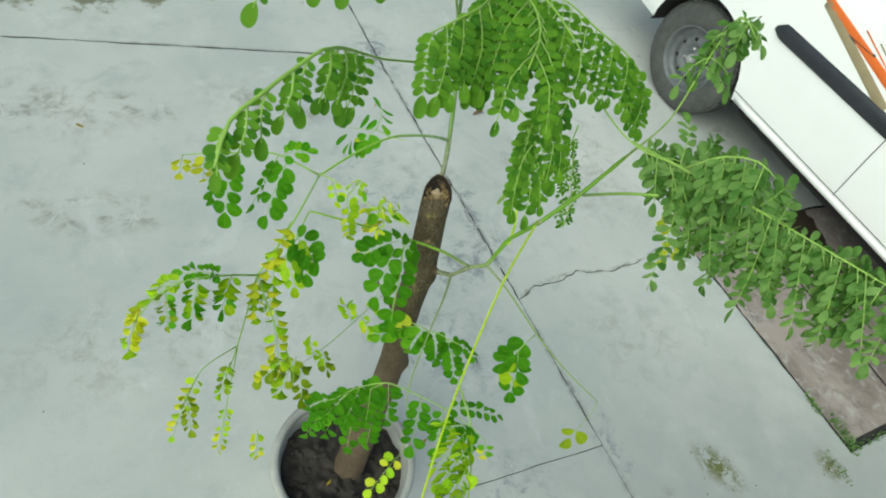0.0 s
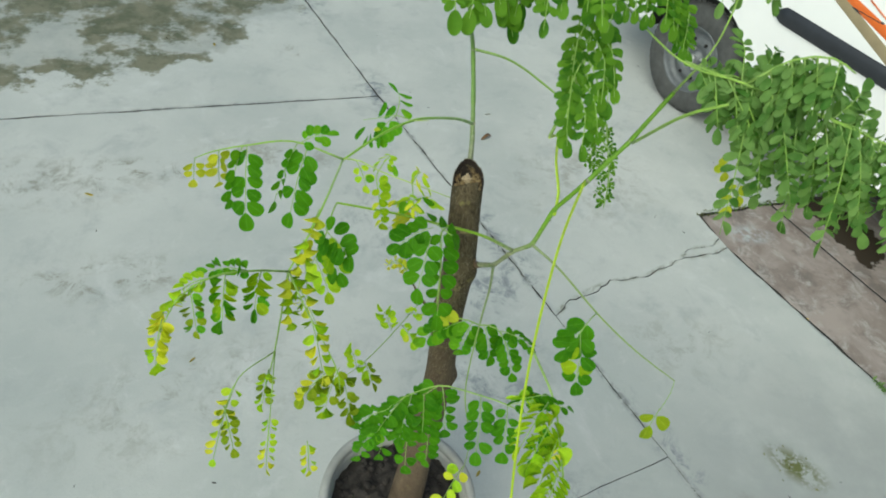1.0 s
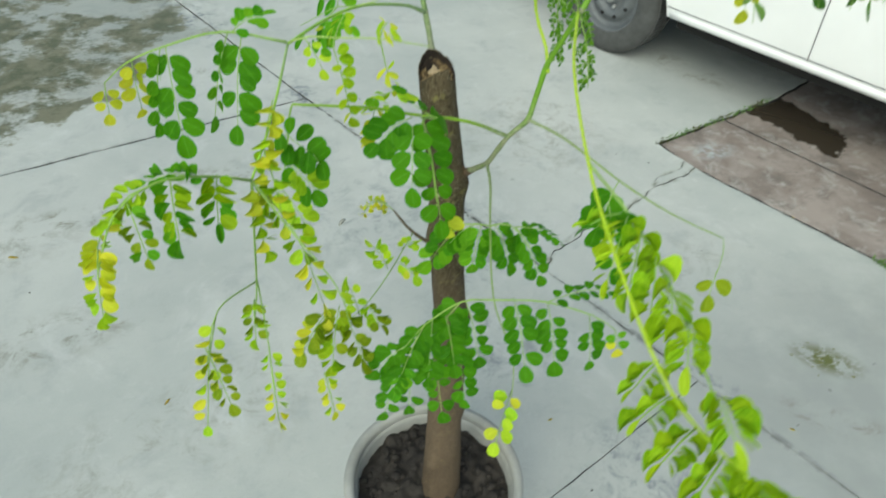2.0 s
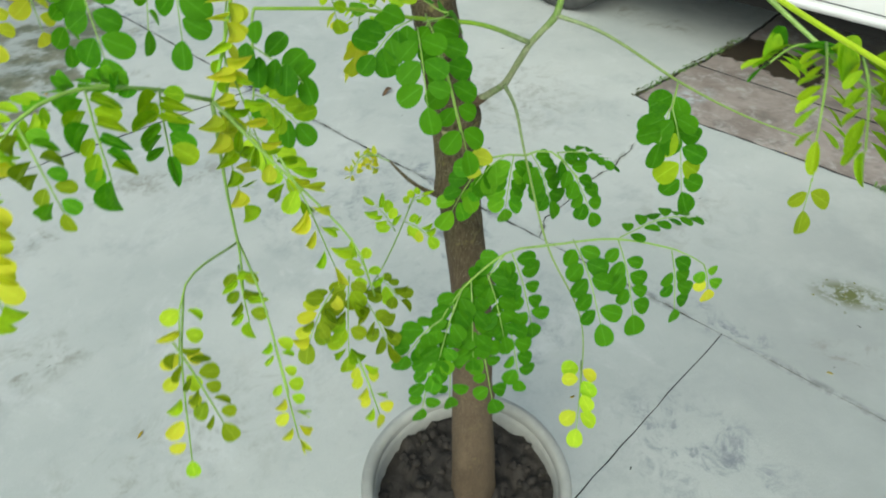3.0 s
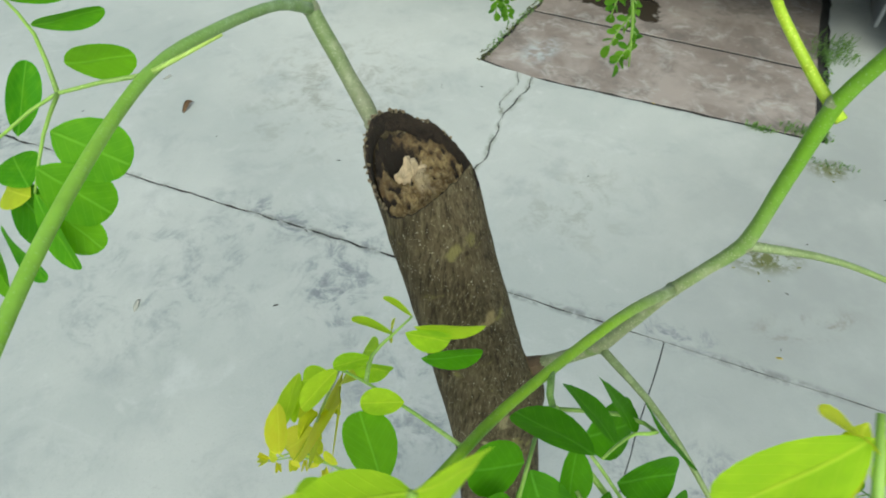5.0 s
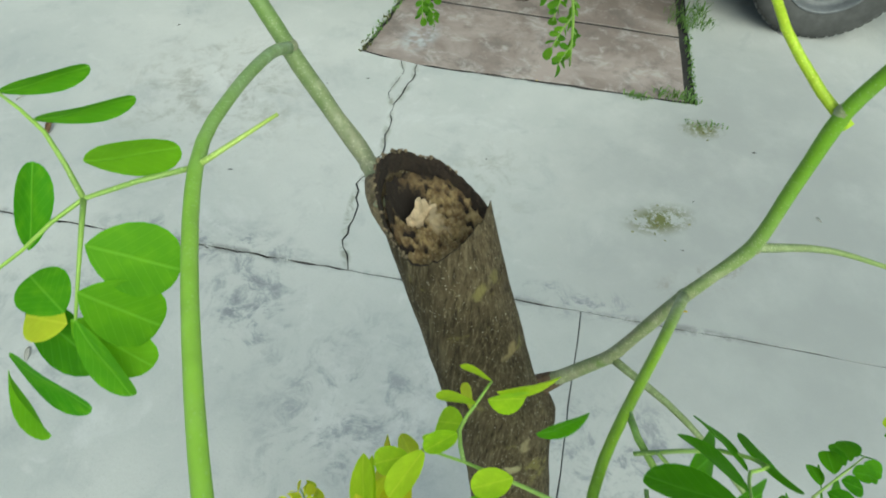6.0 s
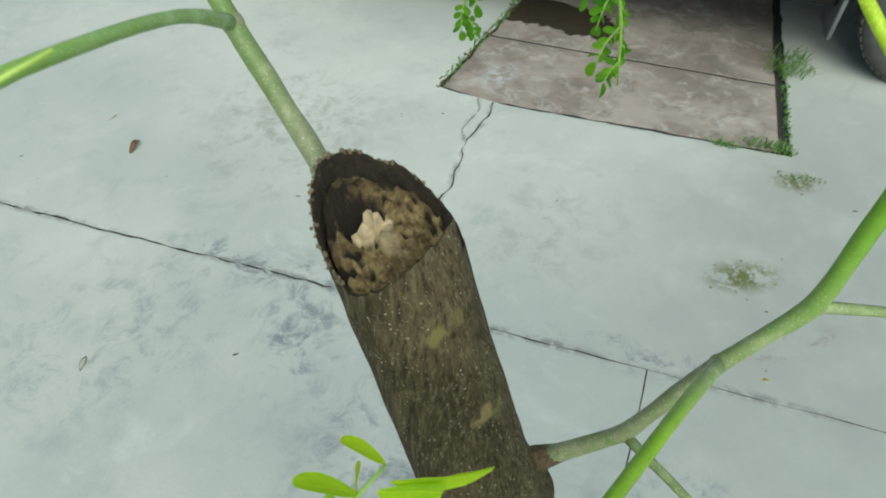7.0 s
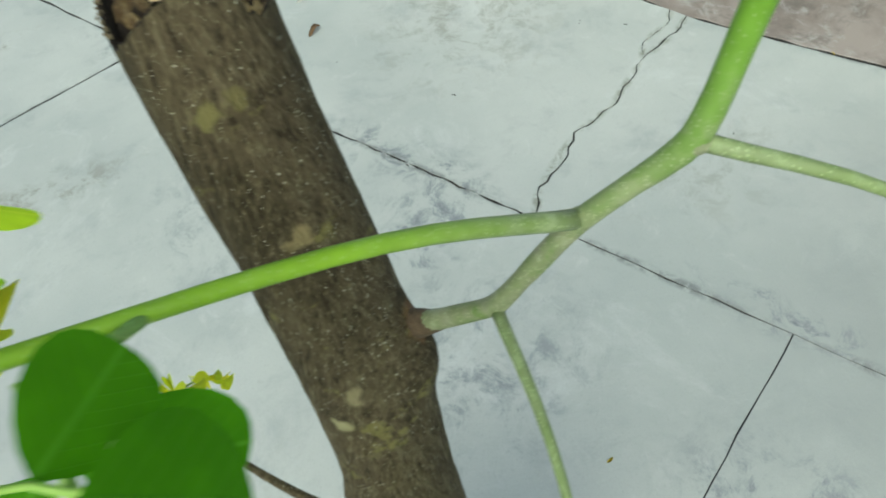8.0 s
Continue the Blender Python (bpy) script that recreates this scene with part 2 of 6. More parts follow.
def bark_material():
    """Brown bark: fine lengthwise ridges, pale specks, yellowish lichen; runs along the part's 'along' values."""
    m = bpy.data.materials.new("brown_bark")
    m.use_nodes = True
    nt = m.node_tree
    b = nt.nodes["Principled BSDF"]
    tc = nt.nodes.new("ShaderNodeTexCoord").outputs["Object"]

    def nz(scale, stretch=1.0, detail=6, rough=0.6):
        mp = nt.nodes.new("ShaderNodeMapping")
        mp.inputs["Scale"].default_value = (1, 1, stretch)
        nt.links.new(tc, mp.inputs[0])
        n = node(nt, "ShaderNodeTexNoise", Scale=scale, Detail=detail, Roughness=rough)
        nt.links.new(mp.outputs[0], n.inputs["Vector"])
        return n.outputs["Fac"]

    ridge = nz(620, 0.13, 6, 0.65)
    col = mix(nt, ramp(nt, nz(30, 0.5), 0.35, 0.65), (0.066, 0.051, 0.029), (0.14, 0.11, 0.064))
    coarse = nz(300, 0.07, 5, 0.7)
    col = mix(nt, ramp(nt, coarse, 0.53, 0.66, 0, 0.55), col, (0.21, 0.175, 0.105))
    col = mix(nt, ramp(nt, coarse, 0.46, 0.34, 0, 0.75), col, (0.035, 0.025, 0.015))
    col = mix(nt, ramp(nt, ridge, 0.52, 0.66, 0, 0.65), col, (0.22, 0.18, 0.105))
    col = mix(nt, ramp(nt, ridge, 0.47, 0.34, 0, 0.8), col, (0.03, 0.021, 0.012))
    col = mix(nt, math_node(nt, "MULTIPLY", ramp(nt, nz(34, 1.6), 0.6, 0.68, 0, 0.7), ramp(nt, nz(200), 0.42, 0.55)), col, (0.27, 0.24, 0.085))
    wobble = nt.nodes.new("ShaderNodeVectorMath")
    wobble.operation = "MULTIPLY_ADD"
    wn = node(nt, "ShaderNodeTexNoise", Scale=900.0, Detail=2.0)
    nt.links.new(tc, wn.inputs["Vector"])
    nt.links.new(wn.outputs["Color"], wobble.inputs[0])
    wobble.inputs[1].default_value = (0.0016,) * 3
    nt.links.new(tc, wobble.inputs[2])
    for dens, size, tone in ((430.0, 0.19, (0.56, 0.52, 0.4)), (760.0, 0.21, (0.4, 0.37, 0.24))):
        v = node(nt, "ShaderNodeTexVoronoi", Scale=dens)
        nt.links.new(wobble.outputs[0], v.inputs["Vector"])
        col = mix(nt, math_node(nt, "MULTIPLY", ramp(nt, v.outputs["Distance"], size, size * 0.5), ramp(nt, nz(dens * 0.21), 0.48, 0.54)), col, tone)
    # the lower stem is smoother and redder
    sepz = nt.nodes.new("ShaderNodeSeparateXYZ")
    nt.links.new(tc, sepz.inputs[0])
    low = math_node(nt, "ADD", sepz.outputs[2], math_node(nt, "MULTIPLY", nz(25, 0.5), 0.2))
    col = mix(nt, ramp(nt, low, 0.64, 0.46, 0, 0.6), col, (0.145, 0.104, 0.072))
    wob = node(nt, "ShaderNodeTexNoise", Scale=140.0, Detail=4.0)
    nt.links.new(tc, wob.inputs["Vector"])
    shift = nt.nodes.new("ShaderNodeVectorMath")
    shift.operation = "MULTIPLY_ADD"
    nt.links.new(wob.outputs["Color"], shift.inputs[0])
    shift.inputs[1].default_value, shift.inputs[2].default_value = (0.012,) * 3, (-0.006,) * 3
    at = nt.nodes.new("ShaderNodeVectorMath")
    nt.links.new(tc, at.inputs[0])
    nt.links.new(shift.outputs[0], at.inputs[1])

    def near(x, y, z, r, stretch=0.0):
        """How close the surface is to a spot on the trunk; stretched along the trunk for splits."""
        v = nt.nodes.new("ShaderNodeVectorMath")
        v.operation = "SUBTRACT"
        nt.links.new((tc if stretch else at.outputs[0]), v.inputs[0])
        v.inputs[1].default_value = (x - 0.181, y - 0.707, z - 0.32)
        vec = v.outputs[0]
        if stretch:
            axis = Vector((-0.02, 0.37, 0.93)).normalized()
            dot = nt.nodes.new("ShaderNodeVectorMath")
            dot.operation = "DOT_PRODUCT"
            nt.links.new(vec, dot.inputs[0])
            dot.inputs[1].default_value = axis * stretch
            sc = nt.nodes.new("ShaderNodeVectorMath")
            sc.operation = "SCALE"
            sc.inputs[0].default_value = axis
            nt.links.new(dot.outputs["Value"], sc.inputs["Scale"])
            sub = nt.nodes.new("ShaderNodeVectorMath")
            sub.operation = "SUBTRACT"
            nt.links.new(vec, sub.inputs[0])
            nt.links.new(sc.outputs[0], sub.inputs[1])
            vec = sub.outputs[0]
        ln = nt.nodes.new("ShaderNodeVectorMath")
        ln.operation = "LENGTH"
        nt.links.new(vec, ln.inputs[0])
        return ramp(nt, ln.outputs["Value"], r, r * 0.5)

    for x, y, z, r, tone, amount in ((0.1835, 0.861, 1.046, 0.0062, (0.27, 0.24, 0.09), 0.75), (0.1925, 0.8605, 1.0485, 0.005, (0.24, 0.21, 0.08), 0.6), (0.1941, 0.857, 1.0406, 0.0018, (0.62, 0.58, 0.45), 0.9),
                                     (0.193, 0.8422, 1.004, 0.0055, (0.38, 0.3, 0.15), 0.75), (0.1885, 0.816, 0.937, 0.006, (0.4, 0.34, 0.2), 0.75), (0.179, 0.814, 0.9215, 0.0055, (0.46, 0.42, 0.24), 0.85),
                                     (0.221, 0.832, 0.945, 0.011, (0.24, 0.13, 0.07), 0.7), (0.1935, 0.8535, 0.985, 0.003, (0.4, 0.33, 0.2), 0.6)):
        col = mix(nt, math_node(nt, "MULTIPLY", near(x, y, z, r), amount), col, tone)
    split = None
    for x, y, z, r in ((0.1896, 0.8675, 1.069, 0.0014), (0.1905, 0.8655, 1.06, 0.0009), (0.2, 0.868, 1.066, 0.0009), (0.172, 0.871, 1.052, 0.0008)):
        n1 = near(x, y, z, r, 0.91)
        split = n1 if split is None else math_node(nt, "MAXIMUM", split, n1)
    col = mix(nt, math_node(nt, "MULTIPLY", split, 0.85), col, (0.015, 0.01, 0.007))
    nt.links.new(col, b.inputs["Base Color"])
    b.inputs["Roughness"].default_value = 0.85
    b.inputs["Specular IOR Level"].default_value = 0.2
    bp = nt.nodes.new("ShaderNodeBump")
    bp.inputs["Strength"].default_value, bp.inputs["Distance"].default_value = 1.0, 0.002
    nt.links.new(math_node(nt, "SUBTRACT", math_node(nt, "ADD", math_node(nt, "ADD", ridge, coarse), nz(120, 0.5)), math_node(nt, "MULTIPLY", split, 2.0)), bp.inputs["Height"])
    nt.links.new(bp.outputs[0], b.inputs["Normal"])
    return m


def stem_material(name, young, old, lo, hi):
    """Green stem; from old (grey-green, speckled) at 'along' lo to young at hi."""
    m = bpy.data.materials.new(name)
    m.use_nodes = True
    nt = m.node_tree
    b = nt.nodes["Principled BSDF"]
    at = nt.nodes.new("ShaderNodeAttribute")
    at.attribute_name = "along"
    tc = nt.nodes.new("ShaderNodeTexCoord").outputs["Object"]
    n = node(nt, "ShaderNodeTexNoise", Scale=160.0, Detail=5.0)
    nt.links.new(tc, n.inputs["Vector"])
    col = mix(nt, ramp(nt, at.outputs["Fac"], lo, hi), old, young)
    col = mix(nt, ramp(nt, n.outputs["Fac"], 0.3, 0.7, 0.35, 0.0), col, tuple(c * 0.6 for c in young))
    big = node(nt, "ShaderNodeTexNoise", Scale=75.0, Detail=7.0, Roughness=0.7)
    nt.links.new(tc, big.inputs["Vector"])
    aged = ramp(nt, at.outputs["Fac"], lo, hi, 0.55, 0.05)
    col = mix(nt, math_node(nt, "MULTIPLY", ramp(nt, big.outputs["Fac"], 0.5, 0.62), aged), col, tuple(min(1, c * 1.45 + 0.03) for c in old))
    col = mix(nt, math_node(nt, "MULTIPLY", ramp(nt, big.outputs["Fac"], 0.46, 0.36), aged), col, tuple(c * 0.55 for c in young))
    for size, dens, much in ((700.0, 0.3, 0.45), (330.0, 0.12, 0.35)):
        v = node(nt, "ShaderNodeTexVoronoi", Scale=size)
        nt.links.new(tc, v.inputs["Vector"])
        col = mix(nt, math_node(nt, "MULTIPLY", ramp(nt, v.outputs["Distance"], dens, dens * 0.5, 0, much), ramp(nt, at.outputs["Fac"], lo, hi, 1.0, 0.3)), col, tuple(min(1, c * 1.8 + 0.14) for c in old))
    nt.links.new(col, b.inputs["Base Color"])
    b.inputs["Roughness"].default_value = 0.5
    b.inputs["Subsurface Weight"].default_value = 0.08
    b.inputs["Subsurface Radius"].default_value = (0.002, 0.003, 0.001)
    bp = nt.nodes.new("ShaderNodeBump")
    bp.inputs["Strength"].default_value, bp.inputs["Distance"].default_value = 0.3, 0.001
    nt.links.new(n.outputs["Fac"], bp.inputs["Height"])
    nt.links.new(bp.outputs[0], b.inputs["Normal"])
    return m


def leaf_material(name, color, alt, island=False, through_light=0.45):
    """A thin leaf: gloss on top, light shines through; tone varies leaflet by leaflet."""
    m = bpy.data.materials.new(name)
    m.use_nodes = True
    nt = m.node_tree
    b = nt.nodes["Principled BSDF"]
    if island:
        r = nt.nodes.new("ShaderNodeNewGeometry").outputs["Random Per Island"]
    else:
        r = nt.nodes.new("ShaderNodeObjectInfo").outputs["Random"]
    tc = nt.nodes.new("ShaderNodeTexCoord").outputs["Object"]
    n = node(nt, "ShaderNodeTexNoise", Scale=3.0 if not island else 60.0, Detail=4.0)
    nt.links.new(tc, n.inputs["Vector"])
    col = mix(nt, r, color, alt)
    col = mix(nt, ramp(nt, n.outputs["Fac"], 0.4, 0.7, 0, 0.35), col, tuple(c * 1.35 for c in alt))
    if not island:
        sep = nt.nodes.new("ShaderNodeSeparateXYZ")
        nt.links.new(tc, sep.inputs[0])
        ax = math_node(nt, "ABSOLUTE", sep.outputs[0])
        side = math_node(nt, "SINE", math_node(nt, "MULTIPLY", math_node(nt, "SUBTRACT", sep.outputs[1], math_node(nt, "MULTIPLY", ax, 0.9)), 48.0))
        vein = math_node(nt, "MAXIMUM", ramp(nt, ax, 0.03, 0.006, 0, 0.28), ramp(nt, side, 0.9, 1.0, 0, 0.1))
        col = mix(nt, vein, col, tuple(min(1, c * 1.6 + 0.06) for c in alt))
        bp = nt.nodes.new("ShaderNodeBump")
        bp.inputs["Strength"].default_value, bp.inputs["Distance"].default_value = 0.25, 0.02
        nt.links.new(vein, bp.inputs["Height"])
        nt.links.new(bp.outputs[0], b.inputs["Normal"])
    nt.links.new(col, b.inputs["Base Color"])
    b.inputs["Roughness"].default_value = 0.55
    b.inputs["Specular IOR Level"].default_value = 0.13
    tr = nt.nodes.new("ShaderNodeBsdfTranslucent")
    nt.links.new(mix(nt, 1.0, col, (1.0, 1.0, 0.4), "MULTIPLY"), tr.inputs[0])
    ms = nt.nodes.new("ShaderNodeMixShader")
    ms.inputs[0].default_value = through_light
    nt.links.new(b.outputs[0], ms.inputs[1])
    nt.links.new(tr.outputs[0], ms.inputs[2])
    nt.links.new(ms.outputs[0], nt.nodes["Material Output"].inputs[0])
    return m


BARK = bark_material()
DULL_STALK = stem_material("dull_stalk_skin", (0.26, 0.38, 0.09), (0.25, 0.31, 0.15), 0.0, 0.5)
ARCH_STALK = stem_material("arching_stalk_skin", (0.33, 0.60, 0.06), (0.27, 0.38, 0.17), 0.1, 0.6)
GREEN_STALK = stem_material("bright_stalk_skin", (0.255, 0.445, 0.022), (0.26, 0.315, 0.16), 0.03, 0.28)
STEM = stem_material("green_branch_skin", (0.175, 0.375, 0.014), (0.27, 0.285, 0.175), 0.27, 0.5)
SHOOT = stem_material("pale_shoot_skin", (0.17, 0.31, 0.06), (0.28, 0.29, 0.19), 0.08, 0.3)
STALK_YELLOW = stem_material("yellow_stalk_skin", (0.60, 0.82, 0.025), (0.48, 0.68, 0.04), 0.0, 0.4)
PALE_STALK = stem_material("pale_stalk_skin", (0.44, 0.60, 0.13), (0.38, 0.52, 0.14), 0.0, 0.5)
STALK = stem_material("leaf_stalk_skin", (0.31, 0.51, 0.085), (0.26, 0.40, 0.10), 0.0, 0.5)
TONES = {
    "green": ((0.05, 0.205, 0.005), (0.098, 0.305, 0.008)),
    "mid": ((0.08, 0.33, 0.014), (0.19, 0.45, 0.018)),
    "lime": ((0.36, 0.66, 0.03), (0.54, 0.74, 0.04)),
    "olive": ((0.22, 0.44, 0.012), (0.4, 0.56, 0.018)),
    "dull": ((0.18, 0.30, 0.014), (0.32, 0.42, 0.02)),
    "yellow": ((0.80, 0.76, 0.06), (0.58, 0.68, 0.05)),
}
LEAF = {k: leaf_material("leaflet_" + k, *v) for k, v in TONES.items()}
CROWN_LEAF = leaf_material("crown_leaflets", (0.045, 0.17, 0.014), (0.17, 0.36, 0.03), True)
PALE_CROWN_LEAF = leaf_material("pale_crown_leaflets", (0.07, 0.2, 0.03), (0.24, 0.40, 0.12), True)


# ---- mesh helpers ----
from mathutils import geometry


def part(name, bm, material, parent=None, label="", smooth=True):
    me = bpy.data.meshes.new(name)
    bm.to_mesh(me)
    bm.free()
    for p in me.polygons:
        p.use_smooth = smooth
    me.materials.append(material)
    ob = new(name, me)
    ob.parent = parent
    if label:
        ob["label"] = label
    return ob


def spline(pts, radii, step):
    """Catmull-Rom through the points, about one sample per step."""
    pts = [Vector(p) for p in pts]
    ext = [2 * pts[0] - pts[1]] + pts + [2 * pts[-1] - pts[-2]]
    out, rad = [], []
    for i in range(1, len(ext) - 2):
        p0, p1, p2, p3 = ext[i - 1:i + 3]
        n = max(2, int((p2 - p1).length / step))
        for k in range(n):
            t = k / n
            out.append(0.5 * ((2 * p1) + (p2 - p0) * t + (2 * p0 - 5 * p1 + 4 * p2 - p3) * t * t + (3 * p1 - p0 - 3 * p2 + p3) * t ** 3))
            rad.append(radii[i - 1] * (1 - t) + radii[i] * t)
    return out + [pts[-1]], rad + [radii[-1]]


def tube(bm, pts, radii, sides=8, step=0.01, wob=0.0, cap=True):
    """A tapered tube along a smooth curve; 'along' goes from 0 to 1."""
    line, rad = spline(pts, radii, step)
    layer = bm.verts.layers.float.get("along") or bm.verts.layers.float.new("along")
    rings, up = [], None
    for i, p in enumerate(line):
        d = (line[min(i + 1, len(line) - 1)] - line[max(i - 1, 0)]).normalized()
        if up is None:
            up = d.orthogonal().normalized()
        up = (up - d * up.dot(d)).normalized()
        side = d.cross(up)
        ring = []
        for k in range(sides):
            a = 2 * math.pi * k / sides
            q = p + (up * math.cos(a) + side * math.sin(a)) * rad[i]
            if wob:
                q += (q - p).normalized() * wob * noise.noise(q * 60)
            v = bm.verts.new(q)
            v[layer] = i / (len(line) - 1)
            ring.append(v)
        rings.append(ring)
    for r0, r1 in zip(rings, rings[1:]):
        for k in range(sides):
            bm.faces.new((r0[k], r0[(k + 1) % sides], r1[(k + 1) % sides], r1[k]))
    if cap:
        bm.faces.new(rings[0][::-1])
        bm.faces.new(rings[-1])
    return rings


def lathe(bm, profile, sides=48, axis="Z", wob=0.0):
    """Turns (radius, height) points round an axis; closed where the radius is 0."""
    rings = []
    for r, h in profile:
        ring = []
        for k in range(sides if r > 1e-6 else 1):
            a = 2 * math.pi * k / sides
            x, y = r * math.cos(a), r * math.sin(a)
            if wob:
                s = 1 + wob * noise.noise(Vector((x * 9, y * 9, h * 9)))
                x, y = x * s, y * s
            ring.append(bm.verts.new((x, y, h) if axis == "Z" else (x, h, y)))
        rings.append(ring)
    for a, b in zip(rings, rings[1:]):
        for k in range(sides):
            q = [a[k % len(a)], a[(k + 1) % len(a)], b[(k + 1) % len(b)], b[k % len(b)]]
            q = list(dict.fromkeys(q))
            if len(q) > 2:
                bm.faces.new(q)
    bmesh.ops.recalc_face_normals(bm, faces=bm.faces)


def box(bm, lo, hi, bevel=0.0):
    made = bmesh.ops.create_cube(bm, size=1.0)["verts"]
    for v in made:
        v.co = Vector([lo[i] + (v.co[i] + 0.5) * (hi[i] - lo[i]) for i in range(3)])
    if bevel:
        edges = list({e for v in made for e in v.link_edges})
        bmesh.ops.bevel(bm, geom=edges, offset=bevel, segments=2, affect="EDGES", profile=0.5)


# ---- ground ----
bm = bmesh.new()
bmesh.ops.create_grid(bm, x_segments=4, y_segments=4, size=600)
ground = part("ground", bm, EARTH)
ground.location = (0, 0, -0.011)
tagged(ground, "dark bare earth under and beyond the concrete yard", "ground", kind="structure")


def ragged(points, jitter, seed, step=0.05):
    """A polyline cut into short pieces that wander a little, ends kept."""
    rnd = random.Random(seed)
    out = [Vector((*points[0], 0))]
    for a, b in zip(points, points[1:]):
        a, b = Vector((*a, 0)), Vector((*b, 0))
        n = max(1, min(60, int((b - a).length / step)))
        side = Vector((-(b - a).y, (b - a).x, 0)).normalized()
        for k in range(1, n + 1):
            p = a.lerp(b, k / n)
            out.append(p + side * rnd.uniform(-jitter, jitter) if k < n else p)
    return out


JOINT_WIDTH = {}


def slab(name, edges, label, material, parent, top=0.0, gap=0.0036):
    """A cast slab from edge polylines, inset by half a joint, with a worn arris."""
    loop = []
    for e in edges:
        for p in e:
            if not loop or (p - loop[-1]).length > 1e-4:
                loop.append(p)
    if (loop[0] - loop[-1]).length < 1e-4:
        loop.pop()
    n = len(loop)
    area = sum(loop[i].x * loop[(i + 1) % n].y - loop[(i + 1) % n].x * loop[i].y for i in range(n))
    if area < 0:
        loop.reverse()

    def inset(w):
        out = []
        k = [JOINT_WIDTH.get((round(q.x, 4), round(q.y, 4)), 1.0) for q in loop]
        for i in range(n):
            d0 = (loop[i] - loop[i - 1]).normalized()
            d1 = (loop[(i + 1) % n] - loop[i]).normalized()
            n0, n1 = Vector((-d0.y, d0.x, 0)), Vector((-d1.y, d1.x, 0))
            m = n0 + n1
            m = m / max(0.3, m.dot(n0)) if m.length > 1e-3 else n0
            out.append(loop[i] + m * w * k[i])
        return out

    bm = bmesh.new()
    rings = [[bm.verts.new(p + Vector((0, 0, z))) for p in inset(w)] for w, z in ((gap, top - 0.03), (gap, top - 0.002), (gap + 0.002, top))]
    for a, b, dirty in zip(rings, rings[1:], (1, 0)):
        for i in range(n):
            bm.faces.new((a[i], a[(i + 1) % n], b[(i + 1) % n], b[i])).material_index = dirty
    flat = [v.co.to_2d() for v in rings[2]]
    pts, _, tris, orig, _, _ = geometry.delaunay_2d_cdt(flat, [], [list(range(n))], 1, 1e-6)
    spot = [rings[2][o[0]] if o else bm.verts.new((*q, top)) for q, o in zip(pts, orig)]
    for t in tris:
        bm.faces.new([spot[i] for i in t])
    ob = part(name, bm, material, parent, label, smooth=False)
    ob.data.materials.append(EARTH)
    return ob


pavement = new("pavement")
tagged(pavement, "light grey weathered concrete yard slabs with dark joints and cracks", "pavement", kind="structure")
LMAIN_FAR = ragged([(0.033, 2.71), (-0.408, 3.52), (-4.5, 11.0)], 0.002, 1)
LMAIN_MID = ragged([(0.033, 2.71), (0.719, 1.52)], 0.003, 2, 0.025)
LMAIN_NEAR = ragged([(0.719, 1.52), (1.001, 1.023)], 0.002, 3)
LMAIN_END = ragged([(1.001, 1.023), (1.232, 0.611), (3.4, -3.4), (7.0, -10.0)], 0.002, 4)
LEFT_JOINT = ragged([(0.033, 2.71), (-1.37, 2.22), (-9.0, -0.45)], 0.002, 5)
RIGHT_JOINT = ragged([(1.001, 1.023), (0.409, 0.741), (-1.0, 0.07), (-9.0, -3.72)], 0.002, 6)
CRACK_1 = ragged([(0.719, 1.52), (0.78, 1.60), (0.87, 1.64), (0.95, 1.715), (1.08, 1.745), (1.2, 1.815), (1.264, 1.862)], 0.007, 7, 0.022)
CRACK_2 = ragged([(1.264, 1.862), (1.34, 1.89), (1.42, 1.916), (1.494, 1.962)], 0.007, 20, 0.022)
CRACK_3 = ragged([(1.264, 1.862), (1.312, 1.924), (1.388, 1.949), (1.437, 1.968), (1.474, 2.013)], 0.005, 21, 0.022)
CRACK = CRACK_1 + CRACK_2[1:]
P4, P6, P5 = (1.425, 2.144), (1.494, 1.962), (1.969, 1.175)
PR, PL = (3.5, 2.0), (3.1, 2.9)
EDGE_A1 = ragged([P6, (1.474, 2.013)], 0.002, 8)
EDGE_A2 = ragged([(1.474, 2.013), P4], 0.003, 22)
EDGE_A = EDGE_A1 + EDGE_A2[1:]
EDGE_B = ragged([P6, P5], 0.003, 9)
SEAM_L, SEAM_R, P5C = (1.80, 2.279), (2.308, 1.387), (1.958, 1.194)
SIDE_L1 = ragged([P4, SEAM_L], 0.008, 10)
SIDE_L2 = ragged([SEAM_L, (2.15, 2.405), PL], 0.008, 14)
SIDE_L = SIDE_L1 + SIDE_L2[1:]
EDGE_BC = ragged([P6, P5C], 0.003, 15)
SIDE_RC1 = ragged([P5C, SEAM_R], 0.004, 16)
SIDE_RC2 = ragged([SEAM_R, (2.659, 1.579), (3.489, 2.019)], 0.004, 17)
SEAM = ragged([SEAM_L, SEAM_R], 0.002, 18)
SIDE_R = ragged([P5, (2.67, 1.56), PR], 0.005, 11)
BACK = ragged([PL, PR], 0.003, 12)
FAR_JOINT = ragged([PR, (11.0, 6.0)], 0.003, 13)


